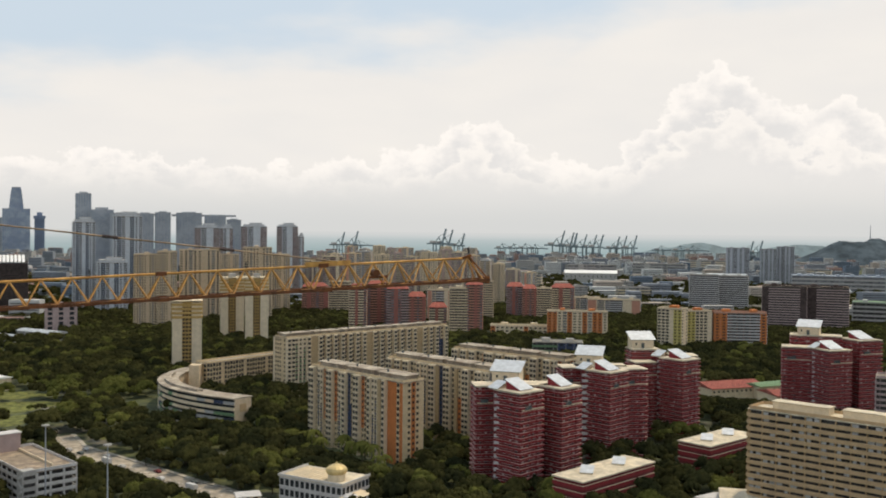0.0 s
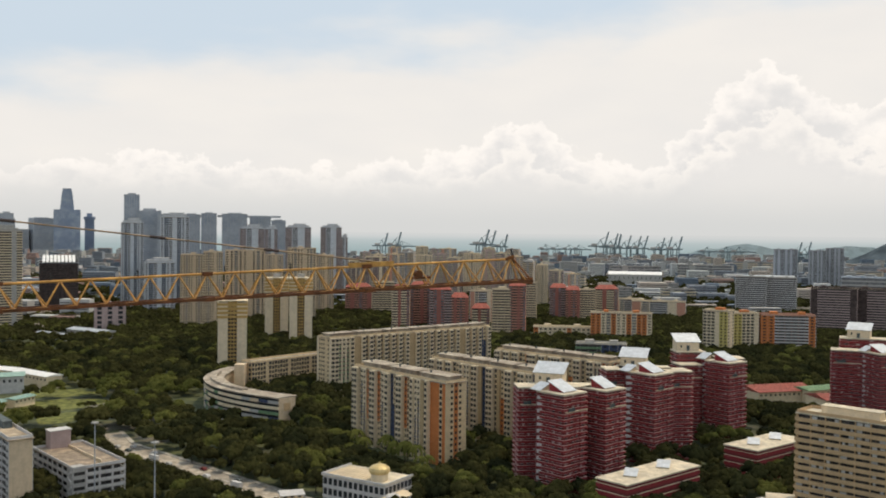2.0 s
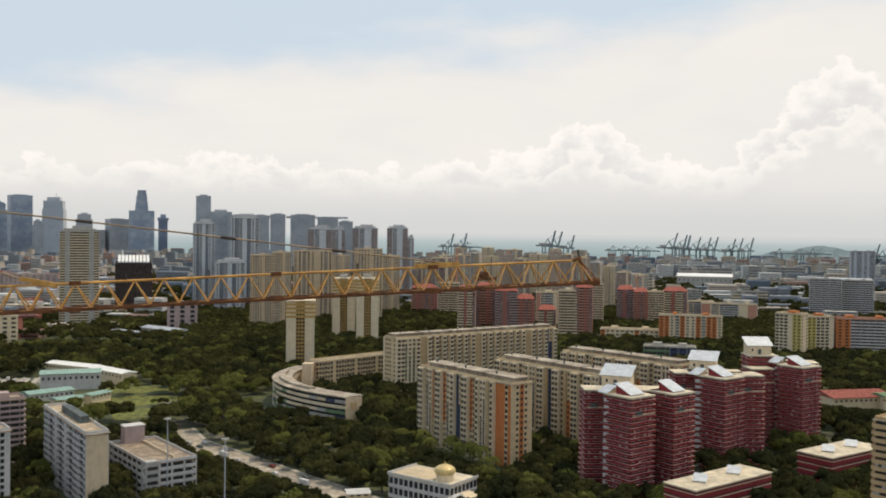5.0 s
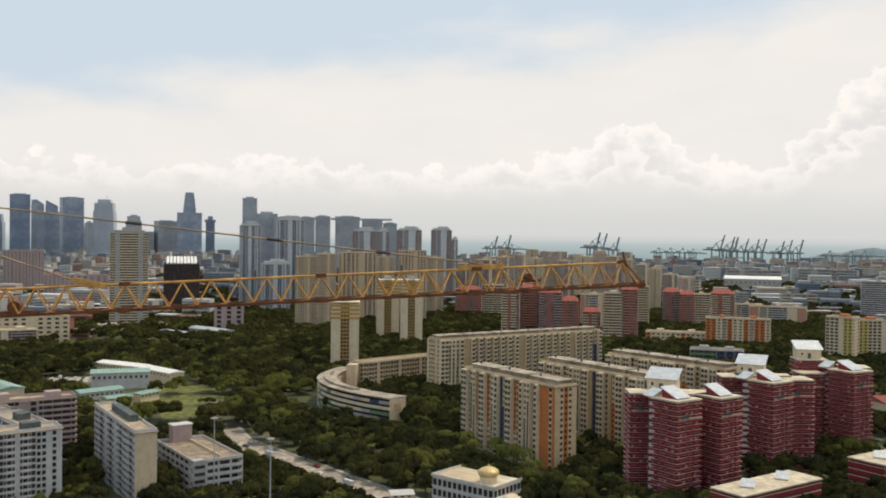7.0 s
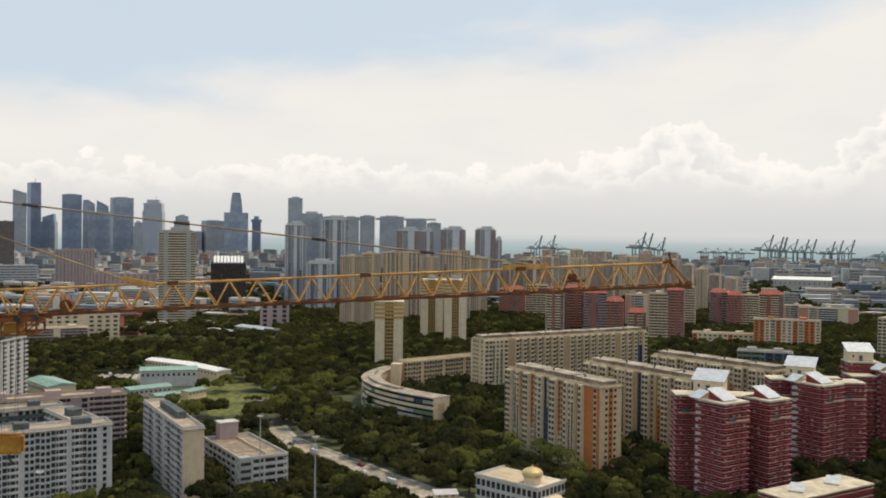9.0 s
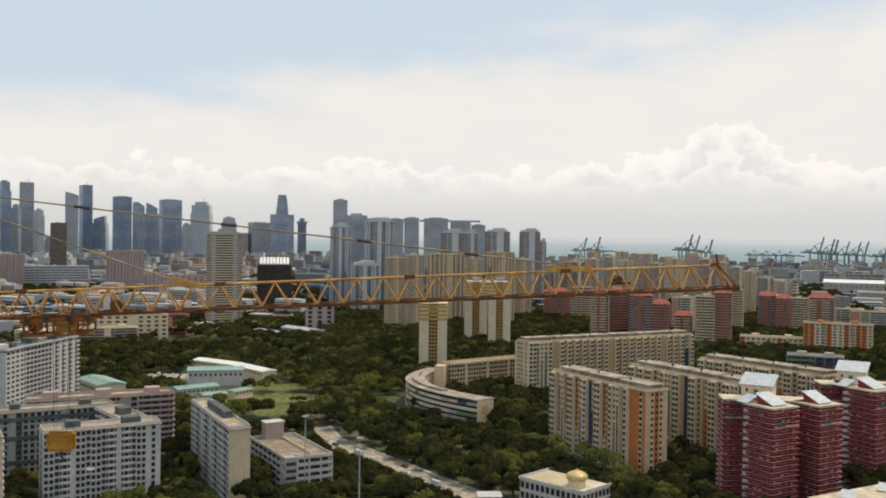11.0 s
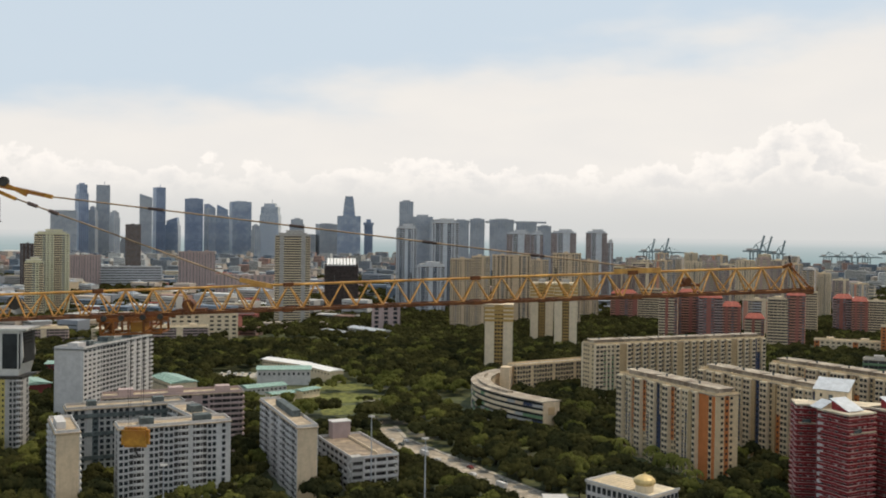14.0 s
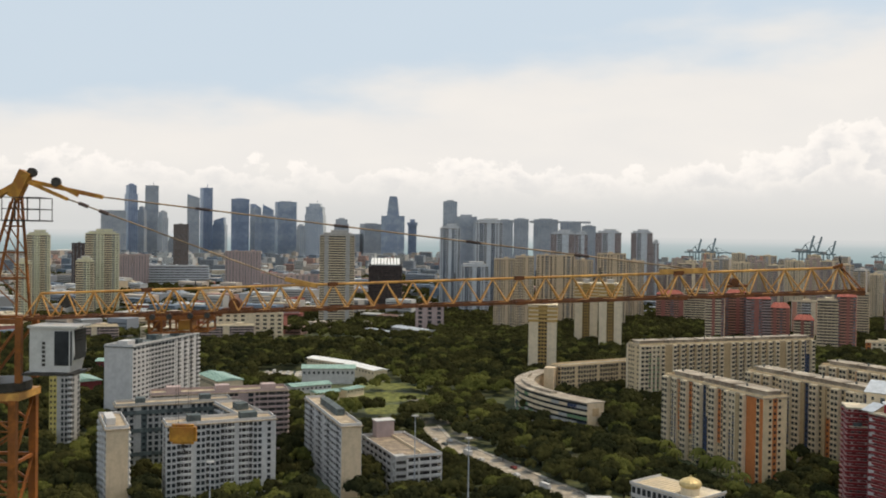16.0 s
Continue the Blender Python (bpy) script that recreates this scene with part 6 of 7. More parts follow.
    part("head_plate", bm, CRANEO, root)
    for x, z, y in ((0.12, hz + 0.72, 0.0), (1.28, hz + 0.28, 0.0)):
        bm = bmesh.new()
        tube(bm, (x, y - 0.09, z), (x, y + 0.09, z), 0.23, 16)
        part("head_pulley", bm, STEEL, root)
    bm = bmesh.new()
    bar(bm, (0.0, 0.1, hz + 0.3), (3.5, 0.1, jz + 5.86), 0.12, 0.2)
    bar(bm, (1.25, 0, hz + 0.2), (2.3, 0.1, hz - 0.35), 0.14, 0.16)
    bar(bm, (0.0, -0.15, hz + 0.25), (1.9, -0.15, hz - 0.55), 0.14, 0.16)
    bar(bm, (-0.4, 0, hz + 0.3), (-3.5, 0, hz - 1.4), 0.14, 0.2)
    part("pendant_link", bm, CRANEO, root)
    bm = bmesh.new()
    tube(bm, (3.4, 0.1, jz + 5.88), (32.4, 0, jz + 1.5 + deep + 0.1), 0.038)
    part("long_pendant", bm, WEATHER, root)
    bm = bmesh.new()
    tube(bm, (1.8, -0.15, hz - 0.5), (12.6, 0, jz + 0.58 + deep + 0.2), 0.036)
    part("short_pendant", bm, WEATHER, root)
    for f in (0.17, 0.4, 0.62, 0.8):
        bm = bmesh.new()
        p, q = Vector((3.4, 0.1, jz + 5.88)), Vector((32.4, 0, jz + 2.76))
        tube(bm, p.lerp(q, f - 0.012), p.lerp(q, f + 0.012), 0.07, 8)
        part("pendant_joint", bm, DARKB, root)
    for f in (0.08, 0.17):
        bm = bmesh.new()
        p, q = Vector((1.8, -0.15, hz - 0.5)), Vector((12.6, 0, jz + 1.94))
        tube(bm, p.lerp(q, f - 0.02), p.lerp(q, f + 0.02), 0.09, 8)
        part("pendant_joint", bm, DARKB, root)
    # head platform with a guard rail
    bm = bmesh.new()
    z = hz - 1.6
    bar(bm, (-1.0, -0.5, z), (0.6, -0.5, z), 0.05, 0.05)
    for x in (-0.9, -0.3, 0.3, 0.9):
        for y in (-0.7, 0.7):
            tube(bm, (x - 0.1, y, z), (x - 0.1, y, z + 1.1), 0.022)
    for y in (-0.7, 0.7):
        for h in (0.55, 1.1):
            tube(bm, (-1.0, y, z + h), (0.8, y, z + h), 0.022)
    for h in (0.55, 1.1):
        tube(bm, (0.8, -0.7, z + h), (0.8, 0.7, z + h), 0.022)
    part("guard_rail", bm, STEEL, root)
    put("head_platform", boxes("head_platform", [(-0.1, 0, z, 1.9, 1.5, 0.06)]), STEEL, root)
    # counter-jib stub, slewing frame, turntable
    put("counter_jib", boxes("counter_jib", [(-4.5, -0.6, jz, 5.0, 0.18, 0.3), (-4.5, 0.6, jz, 5.0, 0.18, 0.3), (-4.5, 0, jz + 0.16, 5.0, 1.3, 0.05)]), RUST, root)
    bm = bmesh.new()
    for x in (-2.0, -0.05):
        for y in (-0.9, 0.9):
            bar(bm, (x, y, jz - 3.0), (x, y, jz + 0.1), 0.28, 0.28)
    for y in (-0.9, 0.9):
        bar(bm, (-2.0, y, jz - 0.1), (-0.05, y, jz - 0.1), 0.25, 0.25)
        bar(bm, (-2.0, y, jz - 2.9), (-0.05, y, jz - 0.3), 0.12, 0.12)
    part("slewing_frame", bm, CRANED, root)
    bm = bmesh.new()
    tube(bm, (-1.25, 0, jz - 3.45), (-1.25, 0, jz - 3.0), 1.35, 24)
    part("turntable", bm, STEEL, root)
    put("ring_collar", boxes("ring_collar", [(-1.25, 0, jz - 3.65, 2.7, 2.4, 0.35)]), CRANE, root)
    # mast
    mz = jz - 3.8
    h = 3.0
    bm = bmesh.new()
    for x in (-1, 1):
        for y in (-1, 1):
            bar(bm, (x, y, -h), (x, y, 0), 0.3, 0.3)
    for y in (-1, 1):
        bar(bm, (-1, y, -h), (1, y, -h / 2), 0.1, 0.1)
        bar(bm, (1, y, -h / 2), (-1, y, 0), 0.1, 0.1)
        tube(bm, (y * 0.6, -0.3, -h), (y * 0.6, -0.3, 0), 0.04)
        bar(bm, (-1, y, -0.05), (1, y, -0.05), 0.14, 0.14)
        bar(bm, (y, -1, -h), (y, 1, 0), 0.1, 0.1)
        bar(bm, (y, -1, -0.05), (y, 1, -0.05), 0.14, 0.14)
        bar(bm, (-1, y, -h / 2), (1, y, -h / 2), 0.08, 0.08)
    bar(bm, (0.1, 0.5, -h), (0.1, 0.5, 0), 0.04, 0.04)
    bar(bm, (0.5, 0.5, -h), (0.5, 0.5, 0), 0.04, 0.04)
    for i in range(9):
        bar(bm, (0.1, 0.5, -h + i * h / 9), (0.5, 0.5, -h + i * h / 9), 0.03, 0.03)
    me = bpy.data.meshes.new("mast_section")
    bm.to_mesh(me)
    bm.free()
    k = int(mz / h) + 1
    for i in range(k):
        put("mast_section", me, CRANED, root, pose(-1.3, 0, mz - i * mz / k) @ Matrix.Diagonal((1.1, 1.1, mz / k / h, 1)))
    # cab
    cx, cz = 1.78, jz - 1.3
    bm = bmesh.new()
    prof = [(-1.02, -1.07), (0.85, -1.07), (1.08, -0.2), (1.02, 1.0), (-1.02, 1.0)]
    a = [bm.verts.new((cx + x, -1.6, cz + z)) for x, z in prof]
    b = [bm.verts.new((cx + x, -0.15, cz + z)) for x, z in prof]
    bm.faces.new(a)
    bm.faces.new(b[::-1])
    for i in range(5):
        bm.faces.new((a[i], b[i], b[(i + 1) % 5], a[(i + 1) % 5]))
    bmesh.ops.recalc_face_normals(bm, faces=bm.faces[:])
    cab = part("cab", bm, CABW, root, "white operator's cab")
    put("cab_roof", boxes("cab_roof", [(cx + 0.08, -0.88, cz + 1.04, 2.35, 1.65, 0.1)]), CABW, cab)
    put("cab_side_window", boxes("cab_side_window", [(cx + 0.55, -1.615, cz + 0.05, 0.80, 0.04, 1.6)]), PANE, cab)
    put("cab_front_window", boxes("cab_front_window", [(cx + 1.0, -0.88, cz + 0.2, 0.16, 1.3, 1.4)]), PANE, cab)
    put("window_bar", boxes("window_bar", [(cx + 0.86, -1.64, cz + 0.05, 0.05, 0.04, 1.7)]), CABW, cab)
    put("cab_floor_rail", boxes("cab_floor_rail", [(cx - 0.1, -0.9, cz - 1.16, 2.4, 1.7, 0.12)]), STEEL, cab)
    put("maker_mark", boxes("maker_mark", [(cx - 0.36, -1.61, cz + 0.28 - i * 0.2, 0.15, 0.02, 0.13) for i in range(6)]), STEEL, cab, None, "dark upright maker's mark")
    bm = bmesh.new()
    for i in range(5):
        tube(bm, (cx + 1.05, -1.5, cz + 0.4 + i * 0.14), (cx + 1.4, -1.4, cz + 0.5 + i * 0.14), 0.02)
    part("grille", bm, STEEL, cab)
    return root


tower_crane()


# ---- light masts and street lamps ----
def light_mast(x, y, height):
    root = thing("light_mast", pose(x, y, 0), "tall grey lighting mast with a lamp ring", "light mast", "light masts")
    bm = bmesh.new()
    tube(bm, (0, 0, 0), (0, 0, height), 0.34, 10, 0.18)
    part("pole", bm, STONEG, root)
    for i in range(6):
        a = 2 * math.pi * i / 6
        put("lamp_head", boxes("lamp_head", [(1.1 * math.cos(a), 1.1 * math.sin(a), height - 0.2, 0.8, 0.8, 0.35)]), GREYW, root)
    bm = bmesh.new()
    tube(bm, (0, 0, height - 0.5), (0, 0, height - 0.2), 1.2, 12)
    part("ring", bm, STONEG, root)


light_mast(-159.7, 376.1, 36)
light_mast(-122.8, 343.1, 36)
light_mast(-210.2, 296.8, 28)


# ---- parked and standing vehicles on the road ----
def car(x, y, ang, mat, van=False):
    root = thing("van" if van else "car", pose(x, y, 0.14, 0, 0, ang), "white van standing on pale paving" if van else "small car standing on pale paving", "van" if van else "car", "standing vehicles")
    bm = bmesh.new()
    prof = [(-2.2, 0.35), (2.2, 0.35), (2.25, 0.85), (1.1, 1.0), (0.5, 1.5), (-1.3, 1.5), (-2.1, 0.95)] if not van else [(-3.4, 0.4), (3.4, 0.4), (3.4, 1.3), (2.9, 2.5), (-3.4, 2.6)]
    a = [bm.verts.new((p, -0.9, q)) for p, q in prof]
    b = [bm.verts.new((p, 0.9, q)) for p, q in prof]
    bm.faces.new(a)
    bm.faces.new(b[::-1])
    for i in range(len(prof)):
        bm.faces.new((a[i], b[i], b[(i + 1) % len(prof)], a[(i + 1) % len(prof)]))
    bmesh.ops.recalc_face_normals(bm, faces=bm.faces[:])
    part("body", bm, mat, root)
    put("windscreen", boxes("windscreen", [(0.78, 0, 1.25, 0.3, 1.5, 0.4)] if not van else [(3.2, 0, 1.9, 0.3, 1.6, 0.7)]), PANE, root)
    for p in (-1.4, 1.4):
        for q in (-0.85, 0.85):
            bm = bmesh.new()
            tube(bm, (p, q - 0.1, 0.33), (p, q + 0.1, 0.33), 0.33, 12)
            part("wheel", bm, STEEL, root)


for u, side, mat, van in ((2.2, 3, WHITE, True), (2.6, -3, SLATE, False), (3.3, 3, WHITE, False), (3.7, -3, DRED, False), (4.4, 3.5, GREYW, False), (4.9, 3.2, WHITE, True), (5.2, -3, WHITE, False), (5.6, 3, SLATE, False), (5.75, -3, WHITE, False), (5.9, 3, GREYW, False)):
    k = int(u)
    a, b = Vector(ROAD[k]), Vector(ROAD[k + 1])
    d = (b - a).normalized()
    p = a.lerp(b, u - k) + Vector((-d.y, d.x)) * side
    car(p.x, p.y, math.degrees(math.atan2(d.y, d.x)), mat, van)


FOOT.append((-397, 662, 25, 20, 16))
lot = prism("pavement", [(-18, -13), (18, -13), (18, 13), (-18, 13)], 0.0, 0.12)
lot.materials.append(PAVE)
tagged(new("pavement", lot), "pale paved parking yard beside the teal halls", "pavement", kind="structure").matrix_basis = pose(-397, 662, 0, 0, 0, 25)
for i in range(12):
    p = pose(-397, 662, 0, 0, 0, 25) @ Vector((-15 + (i % 6) * 5.6, -7 + (i // 6) * 13, 0))
    car(p.x, p.y, 115, (WHITE, WHITE, GREYW, WHITE, SLATE, WHITE)[i % 6], i % 5 == 2)


# ---- trees ----
def crown_arrays(seed, clumps, leaves, size):
    """Unit crown (radius about 1, base at 0): clumps of small leaf sprays over an uneven dome. Returns vertices and quads."""
    r = np.random.RandomState(seed)
    vs, qs = [], []
    for c in range(clumps):
        a = 2.399 * c + r.uniform(-0.4, 0.4)
        rad = math.sqrt((c + 0.5) / clumps) * r.uniform(0.75, 0.98)
        cz = 0.62 * math.sqrt(max(0.0, 1 - rad * rad)) + 0.30 + r.uniform(-0.10, 0.10)
        cen = np.array([rad * math.cos(a) * 0.8, rad * math.sin(a) * 0.8, cz])
        cr = r.uniform(0.24, 0.40)
        # the dense heart of the clump
        i = len(vs)
        for j, (rz, rr) in enumerate(((-0.55, 0.6), (0.05, 0.92), (0.6, 0.72), (0.88, 0.2))):
            for k in range(6):
                t = 2 * math.pi * (k + 0.5 * (j % 2)) / 6
                q = rr * cr * r.uniform(0.85, 1.1)
                vs.append(cen + np.array([q * math.cos(t), q * math.sin(t), rz * cr * 0.8]))
        for j in range(3):
            for k in range(6):
                qs.append((i + j * 6 + k, i + j * 6 + (k + 1) % 6, i + j * 6 + 6 + (k + 1) % 6, i + j * 6 + 6 + k))
        for k in range(leaves):
            n = r.normal(size=3)
            n /= np.linalg.norm(n)
            n[2] = abs(n[2]) * 1.2 - 0.25
            n /= np.linalg.norm(n)
            p = cen + n * cr * np.array([1.0, 1.0, 0.8]) * r.uniform(0.85, 1.12)
            nn = n + r.normal(size=3) * 0.3 + np.array([0, 0, 0.25])
            nn /= np.linalg.norm(nn)
            u = np.cross(nn, r.normal(size=3))
            u /= np.linalg.norm(u)
            v = np.cross(nn, u)
            s = size * r.uniform(0.6, 1.3)
            i = len(vs)
            vs += [p + u * s, p + v * s * 0.8, p - u * s * 0.9, p - v * s]
            qs.append((i, i + 1, i + 2, i + 3))
    return np.array(vs, dtype=np.float32), np.array(qs, dtype=np.int32)


def quads_mesh(name, vs, qs, mat):
    me = bpy.data.meshes.new(name)
    me.vertices.add(len(vs))
    me.vertices.foreach_set("co", vs.astype(np.float32).ravel())
    me.loops.add(4 * len(qs))
    me.loops.foreach_set("vertex_index", qs.astype(np.int32).ravel())
    me.polygons.add(len(qs))
    me.polygons.foreach_set("loop_start", np.arange(0, 4 * len(qs), 4, dtype=np.int32))
    me.update(calc_edges=True)
    me.materials.append(mat)
    return me


def woods(name, label, spots, templates, mat, height_share=0.55):
    """Many crowns in one mesh; spots: rows of x, y, radius, height."""
    vs, qs, k = [], [], 0
    rr = np.random.RandomState(len(spots))
    for i, (x, y, rad, top) in enumerate(spots):
        tv, tq = templates[i % len(templates)]
        a = rr.uniform(0, 6.283)
        c, s = math.cos(a), math.sin(a)
        v = np.empty_like(tv)
        v[:, 0] = (tv[:, 0] * c - tv[:, 1] * s) * rad + x
        v[:, 1] = (tv[:, 0] * s + tv[:, 1] * c) * rad + y
        v[:, 2] = tv[:, 2] * top * 0.8 + top * 0.12
        vs.append(v)
        qs.append(tq + k)
        k += len(tv)
    me = quads_mesh(name, np.concatenate(vs), np.concatenate(qs), mat)
    return tagged(new(name, me), label, "woodland", kind="stuff")


GRID = {}


def free(x, y, pad=0.0):
    if not GRID:
        for f in FOOT:
            reach = math.hypot(f[3], f[4]) + 14
            for i in range(int((f[0] - reach) // 50), int((f[0] + reach) // 50) + 1):
                for j in range(int((f[1] - reach) // 50), int((f[1] + reach) // 50) + 1):
                    GRID.setdefault((i, j), []).append(f)
    for fx, fy, fa, a, b in GRID.get((int(x // 50), int(y // 50)), ()):
        dx, dy = x - fx, y - fy
        c, s = math.cos(radians(fa)), math.sin(radians(fa))
        if abs(dx * c + dy * s) < a + pad and abs(-dx * s + dy * c) < b + pad:
            return False
    for (x0, y0), (x1, y1) in zip(ROAD, ROAD[1:]) if -300 < x < 0 and y < 620 else ():
        dx, dy = x1 - x0, y1 - y0
        u = max(0.0, min(1.0, ((x - x0) * dx + (y - y0) * dy) / (dx * dx + dy * dy)))
        if math.hypot(x - x0 - u * dx, y - y0 - u * dy) < (8.0 if (x - x0) * 0.66 + (y - y0) * 0.75 < 0 else 5.5) + pad:
            return False
    return True


# what stays in sight over the trees: a line, half its width, how high the trees may hide it
OPEN = [(ROAD[1:], 8.0, 0.0), ([(-74, 510), (-22, 455)], 9.0, 1.0), ([(-298, 582), (-262, 616)], 8.0, 1.5), ([(-262, 512), (-240, 538)], 6.0, 2.0), ([(-150, 553), (-113, 541)], 5.0, 5.0), ([(-170, 378), (-150, 392)], 5.0, 6.0), ([(-415, 655), (-378, 672)], 12.0, 1.0), ([(178, 662), (268, 622)], 6.0, 3.0)]


def room_for(x, y):
    """The height that a tree may have here without hiding the road or the feet of the blocks."""
    d = math.hypot(x, y)
    best = 99.0
    for line, half, high in OPEN:
        for (x0, y0), (x1, y1) in zip(line, line[1:]):
            dx, dy = x1 - x0, y1 - y0
            den = x * dy - y * dx
            if abs(den) < 1e-6:
                continue
            k = (x0 * dy - y0 * dx) / den
            u = ((k * x - x0) * dx + (k * y - y0) * dy) / (dx * dx + dy * dy)
            gap = (k - 1) * d - half
            if k > 1 and -0.05 < u < 1.05 and gap < 48:
                best = min(best, high + max(0.0, gap) * 115.0 / d * 0.9)
    return best


def tree(kind_label, x, y, rad, top, crown_me, trunk_me, spin):
    root = thing("tree", pose(x, y, 0, 0, 0, spin), kind_label, "tree", "trees between the blocks")
    put("trunk", trunk_me, BARK, root, Matrix.Diagonal((top, top, top, 1)))
    put("crown", crown_me, None, root, Matrix.Translation((0, 0, top * 0.12)) @ Matrix.Diagonal((rad, rad, top * 0.8, 1)))


def trunk_mesh(seed):
    r = random.Random(seed)
    bm = bmesh.new()
    tube(bm, (0, 0, 0), (0, 0, 0.32), 0.035, 7, 0.026)
    for i in range(6):
        a = i * 1.05 + r.uniform(-0.3, 0.3)
        e = (0.24 * math.cos(a), 0.24 * math.sin(a), 0.58 + r.uniform(-0.06, 0.08))
        tube(bm, (0, 0, 0.30), e, 0.018, 5, 0.007)
    me = bpy.data.meshes.new("trunk")
    bm.to_mesh(me)
    bm.free()
    return me


def palm_meshes(seed):
    r = random.Random(seed)
    bm = bmesh.new()
    tube(bm, (0, 0, 0), (0.15, 0, 0.5), 0.028, 7, 0.02)
    tube(bm, (0.15, 0, 0.5), (0.2, 0, 1.0), 0.02, 7, 0.015)
    stem = bpy.data.meshes.new("trunk")
    bm.to_mesh(stem)
    bm.free()
    vs, qs = [], []
    for i in range(15):
        a, up = i * 2.4 + r.uniform(-0.2, 0.2), r.uniform(0.1, 0.5)
        for k in range(4):
            i0 = len(vs)
            for q in (k, k + 1):
                u = q / 4
                rad, z = 0.44 * u, 1.0 + up * u - (0.25 + up) * u * u * 1.1
                wd = 0.10 * (1 - u * 0.7)
                c, sn = math.cos(a), math.sin(a)
                vs += [(0.2 + rad * c - wd * sn, rad * sn + wd * c, z - 0.03), (0.2 + rad * c + wd * sn, rad * sn - wd * c, z - 0.03)]
            qs.append((i0, i0 + 1, i0 + 3, i0 + 2))
    return stem, quads_mesh("fronds", np.array(vs, dtype=np.float32), np.array(qs, dtype=np.int32), LEAFL)


palm_kinds = [palm_meshes(i) for i in range(2)]
rnd = random.Random(21)
for i in range(15):
    u = (i + rnd.uniform(0, 0.6)) / 15
    x, y, top = -72 + 58 * u - rnd.uniform(4, 11), 497 - 52 * u - rnd.uniform(4, 11), rnd.uniform(8, 13)
    root = thing("palm_tree", pose(x, y, 0, 0, 0, rnd.uniform(0, 360)), "slim palm tree before the cream slab block", "palm tree", "palms before the slab block")
    put("trunk", palm_kinds[i % 2][0], BARK, root, Matrix.Diagonal((top, top, top, 1)))
    put("fronds", palm_kinds[i % 2][1], None, root, Matrix.Diagonal((top, top, top, 1)))

rnd = random.Random(3)
near_crowns = []
for i, mat in enumerate((LEAF, LEAFD, LEAF, LEAFL)):
    v, q = crown_arrays(20 + i, 22, 30, 0.07)
    near_crowns.append((quads_mesh("crown", v, q, mat), trunk_mesh(i)))
spots = []


def scatter(count, h0, h1, d0, d1, r0, r1, gap, bias=1.0):
    """Random tree places in a sector of headings and distances that keep clear of buildings, the road and one another."""
    got = []
    cell = {}
    for _ in range(count):
        a = radians(rnd.uniform(h0, h1))
        d = math.sqrt(rnd.uniform(d0 * d0, d1 * d1))
        x, y = d * math.sin(a), d * math.cos(a)
        rad = rnd.uniform(r0, r1)
        key = (int(x // 12), int(y // 12))
        if any(math.hypot(x - p[0], y - p[1]) < gap * (rad + p[2]) for i in (-1, 0, 1) for j in (-1, 0, 1) for p in cell.get((key[0] + i, key[1] + j), ())):
            continue
        if noise.noise((x * 0.011, y * 0.011, 7.0)) < bias or not free(x, y, rad * 0.35):
            continue
        if math.hypot(x + 300, (y - 610) * 0.8) < 75 and rnd.random() < 0.55:
            continue
        top = min(rad * rnd.uniform(1.45, 2.0), 11.5 if d < 1450 else 15.0)
        room = room_for(x, y) if d < 780 else 99.0
        if room < 2.5:
            continue
        if room < top:
            rad, top = max(2.2, rad * math.sqrt(room / top)), room
        cell.setdefault(key, []).append((x, y, rad))
        got.append((x, y, rad, top))
    return got


near = scatter(6500, -48, 30, 285, 480, 3.8, 7.4, 0.5, -0.9)
for x, y, rad, top in near[:300]:
    c, t = near_crowns[rnd.choice((0, 0, 1, 1, 2, 3))]
    tree("broad green rain tree between blocks", x, y, rad, top, c, t, rnd.uniform(0, 360))
mids = near[300:] + scatter(16000, -49, 31, 478, 960, 4.8, 8.4, 0.5, -0.7)
park = [p for p in mids if math.hypot(p[0] + 292, (p[1] - 600) * 0.9) < 95]
mids = [p for p in mids if math.hypot(p[0] + 292, (p[1] - 600) * 0.9) >= 95]
tem = [crown_arrays(40 + i, 12, 10, 0.12) for i in range(5)]
woods("woodland", "dense dark green tree canopy around the blocks", mids[0::2], tem, LEAF)
woods("woodland", "dense dark green tree canopy around the blocks", mids[1::4] + mids[3::8], tem, LEAFD)
woods("woodland", "lighter green tree canopy in the park", mids[7::8] + park[::2], tem, LEAFL)
woods("woodland", "mixed green tree canopy in the park", park[1::2], tem, LEAF)
closer = scatter(11000, -27, 32, 955, 1420, 5.5, 9.5, 0.5, -0.45) + scatter(5000, -50, -27, 955, 1420, 5.5, 9.5, 0.6, 0.0)
farw = closer + scatter(13000, -50, 32, 1400, 2400, 6.0, 12.0, 0.6, -0.2)
woods("woodland", "lighter green trees on the middle ground", closer[::5], tem, LEAFL)
woods("woodland", "dark green trees on the middle ground", closer[1::2], tem, LEAF)
tem = [crown_arrays(60 + i, 7, 5, 0.2) for i in range(4)]
woods("woodland", "distant dark green trees between buildings", farw, tem, LEAF)


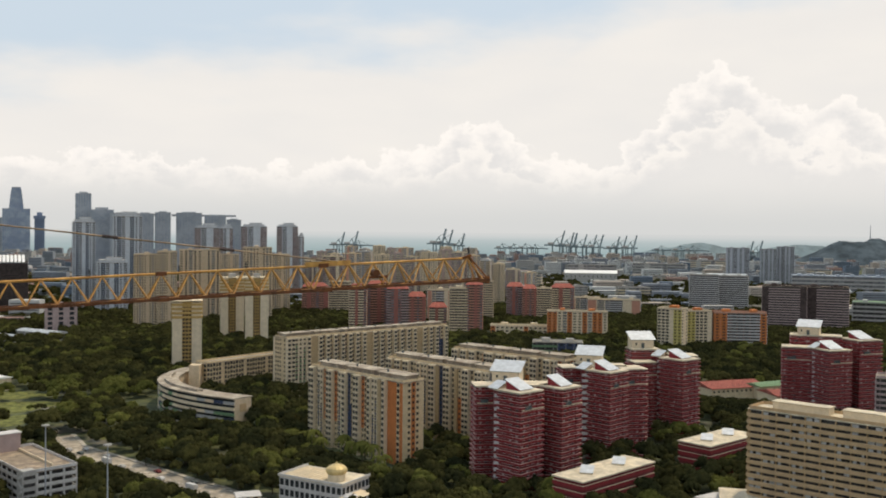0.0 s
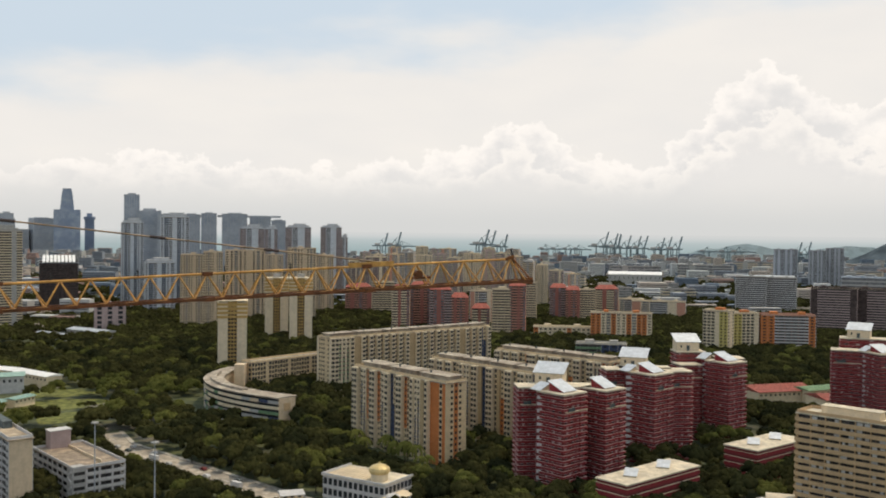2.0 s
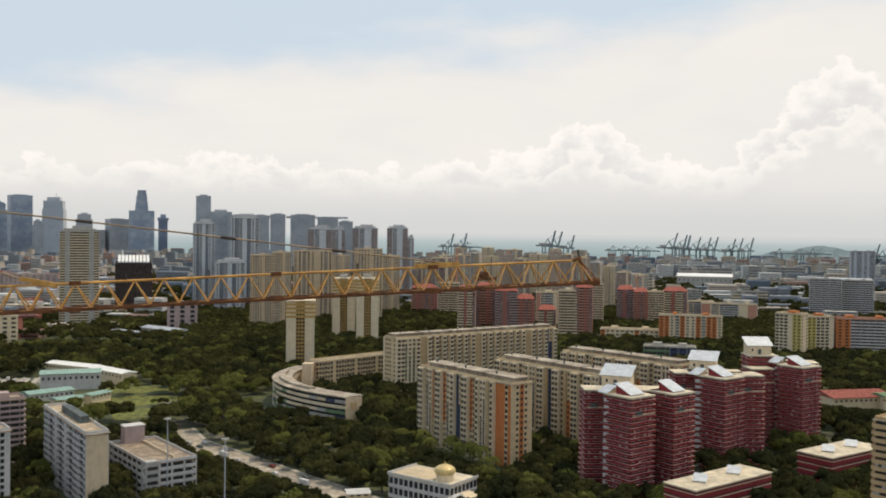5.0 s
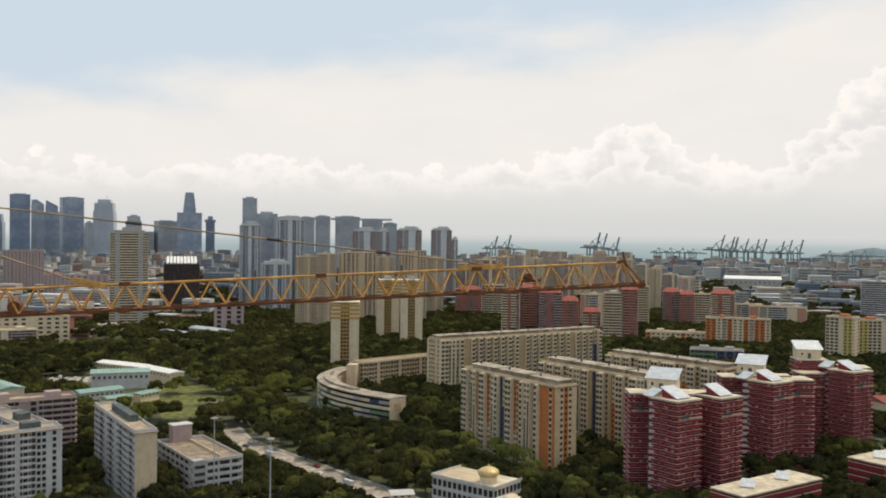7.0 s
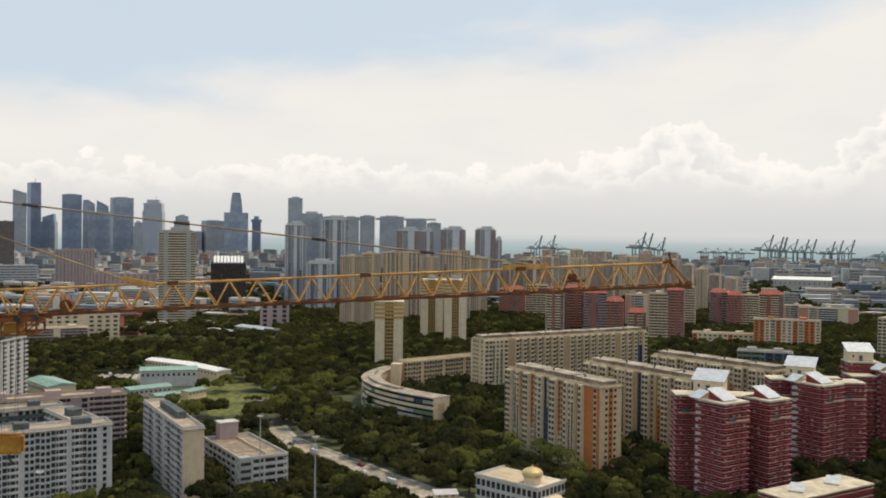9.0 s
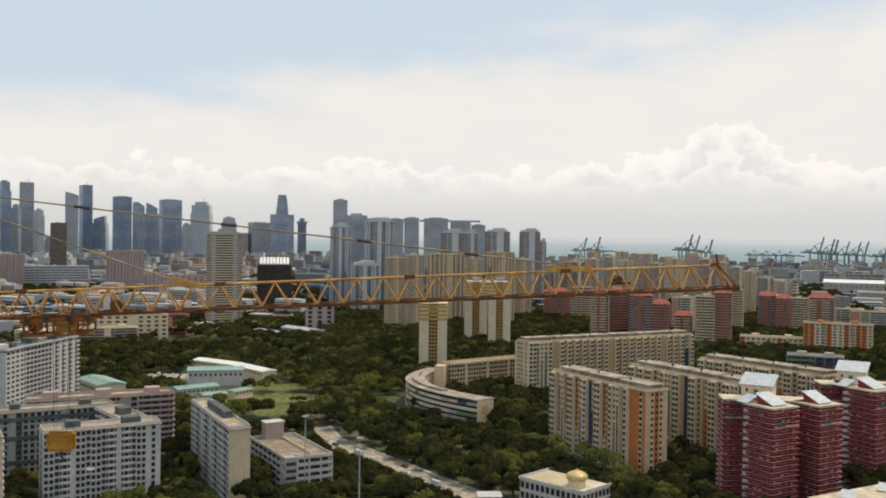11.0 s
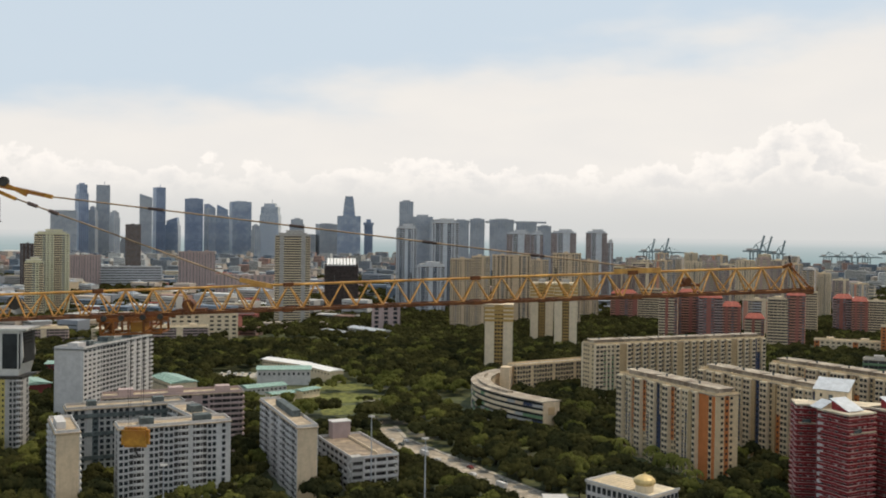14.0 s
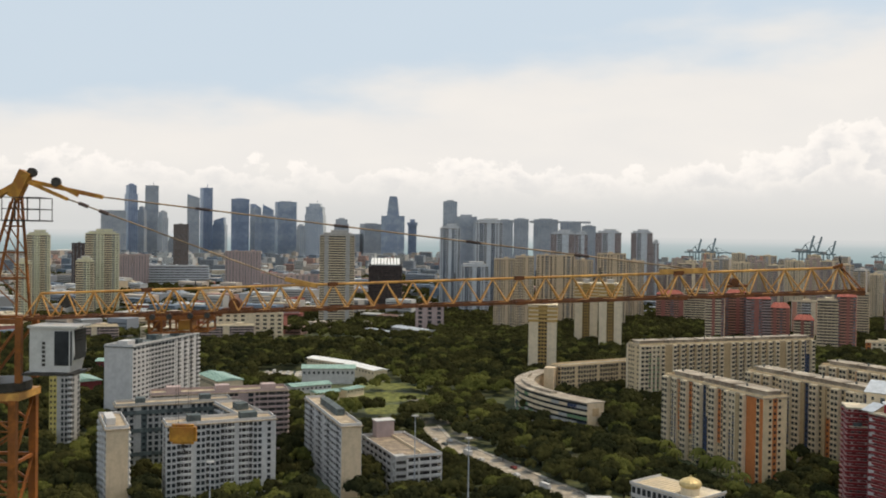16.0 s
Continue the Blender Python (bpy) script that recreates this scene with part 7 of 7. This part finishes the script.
# ---- far low town ----
def far_town():
    m = surface("far_town_walls", (0.34, 0.34, 0.34), grain=0.15, grain_scale=0.02)
    b = Nodes(m.node_tree, keep=True)
    geo = b.add("ShaderNodeNewGeometry").outputs["Random Per Island"]
    bs = [q for q in m.node_tree.nodes if q.type == "BSDF_PRINCIPLED"][0]
    ramp = b.add("ShaderNodeValToRGB", None, Fac=geo)
    ramp.color_ramp.interpolation = "CONSTANT"
    cols = ((0.0, (0.40, 0.39, 0.37, 1)), (0.22, (0.23, 0.25, 0.28, 1)), (0.45, (0.54, 0.54, 0.53, 1)), (0.60, (0.34, 0.22, 0.185, 1)), (0.72, (0.15, 0.19, 0.24, 1)), (0.86, (0.46, 0.39, 0.33, 1)))
    for i, (p, c) in enumerate(cols):
        e = ramp.color_ramp.elements[i] if i < 2 else ramp.color_ramp.elements.new(p)
        e.position, e.color = p, c
    b.put(bs, "Base Color", ramp.outputs[0])
    r = random.Random(8)
    items, strips = [], []
    walls = (PALE, BEIGE, GREYW, WHITE, MAROON, PINK)
    made = 0
    for k in range(3300):
        a = radians(r.uniform(-51, 33) if k > 500 else r.uniform(-51, -24))
        d = math.sqrt(r.uniform(1250 ** 2, 4400 ** 2) if k > 500 else r.uniform(1000 ** 2, 2400 ** 2))
        x, y = d * math.sin(a), d * math.cos(a)
        if not free(x, y, 10):
            continue
        h = r.choice((8, 10, 12, 14, 18, 22, 30)) * (1.2 if d > 2600 else 0.9)
        wd, dp = r.uniform(18, 55), r.uniform(14, 26)
        turn = r.uniform(-30, 30)
        if d < 2250 and made < 190:
            made += 1
            root = thing("low_building", pose(x, y, 0, 0, 0, turn), "low distant building with strip windows", "building", "low distant buildings")
            put("wall", boxes("wall", [(0, 0, h / 2, wd, dp, h)]), r.choice(walls), root)
            put("roof", boxes("roof", [(0, 0, h + 0.3, wd + 1, dp + 1, 0.6), (wd * 0.2, 0, h + 1.8, wd * 0.2, dp * 0.4, 2.6)]), r.choice((ROOFC, ROOFW, METAL, TILE, ROOFC)), root)
            stuff("strip_windows", [(pose(0, 0, f * 3.4 + 2.0), [(0, 0, 0, wd * 0.94, dp + 0.3, 1.0)]) for f in range(int(h / 3.4))], PANE, root)
            continue
        items.append((x, y, h / 2, wd, dp, h))
        for f in range(int(h / 4)):
            strips.append((x, y - dp / 2, f * 4 + 2.4, wd * 0.94, 0.5, 1.0))
    me = boxes("far_town", items)
    me.materials.append(m)
    tagged(new("far_town", me), "low distant town of pale and brown buildings", "town", kind="stuff")
    me = boxes("far_town_windows", strips)
    me.materials.append(PANE)
    tagged(new("far_town_windows", me), "dark window strips of the distant town", "windows", kind="stuff")


far_town()
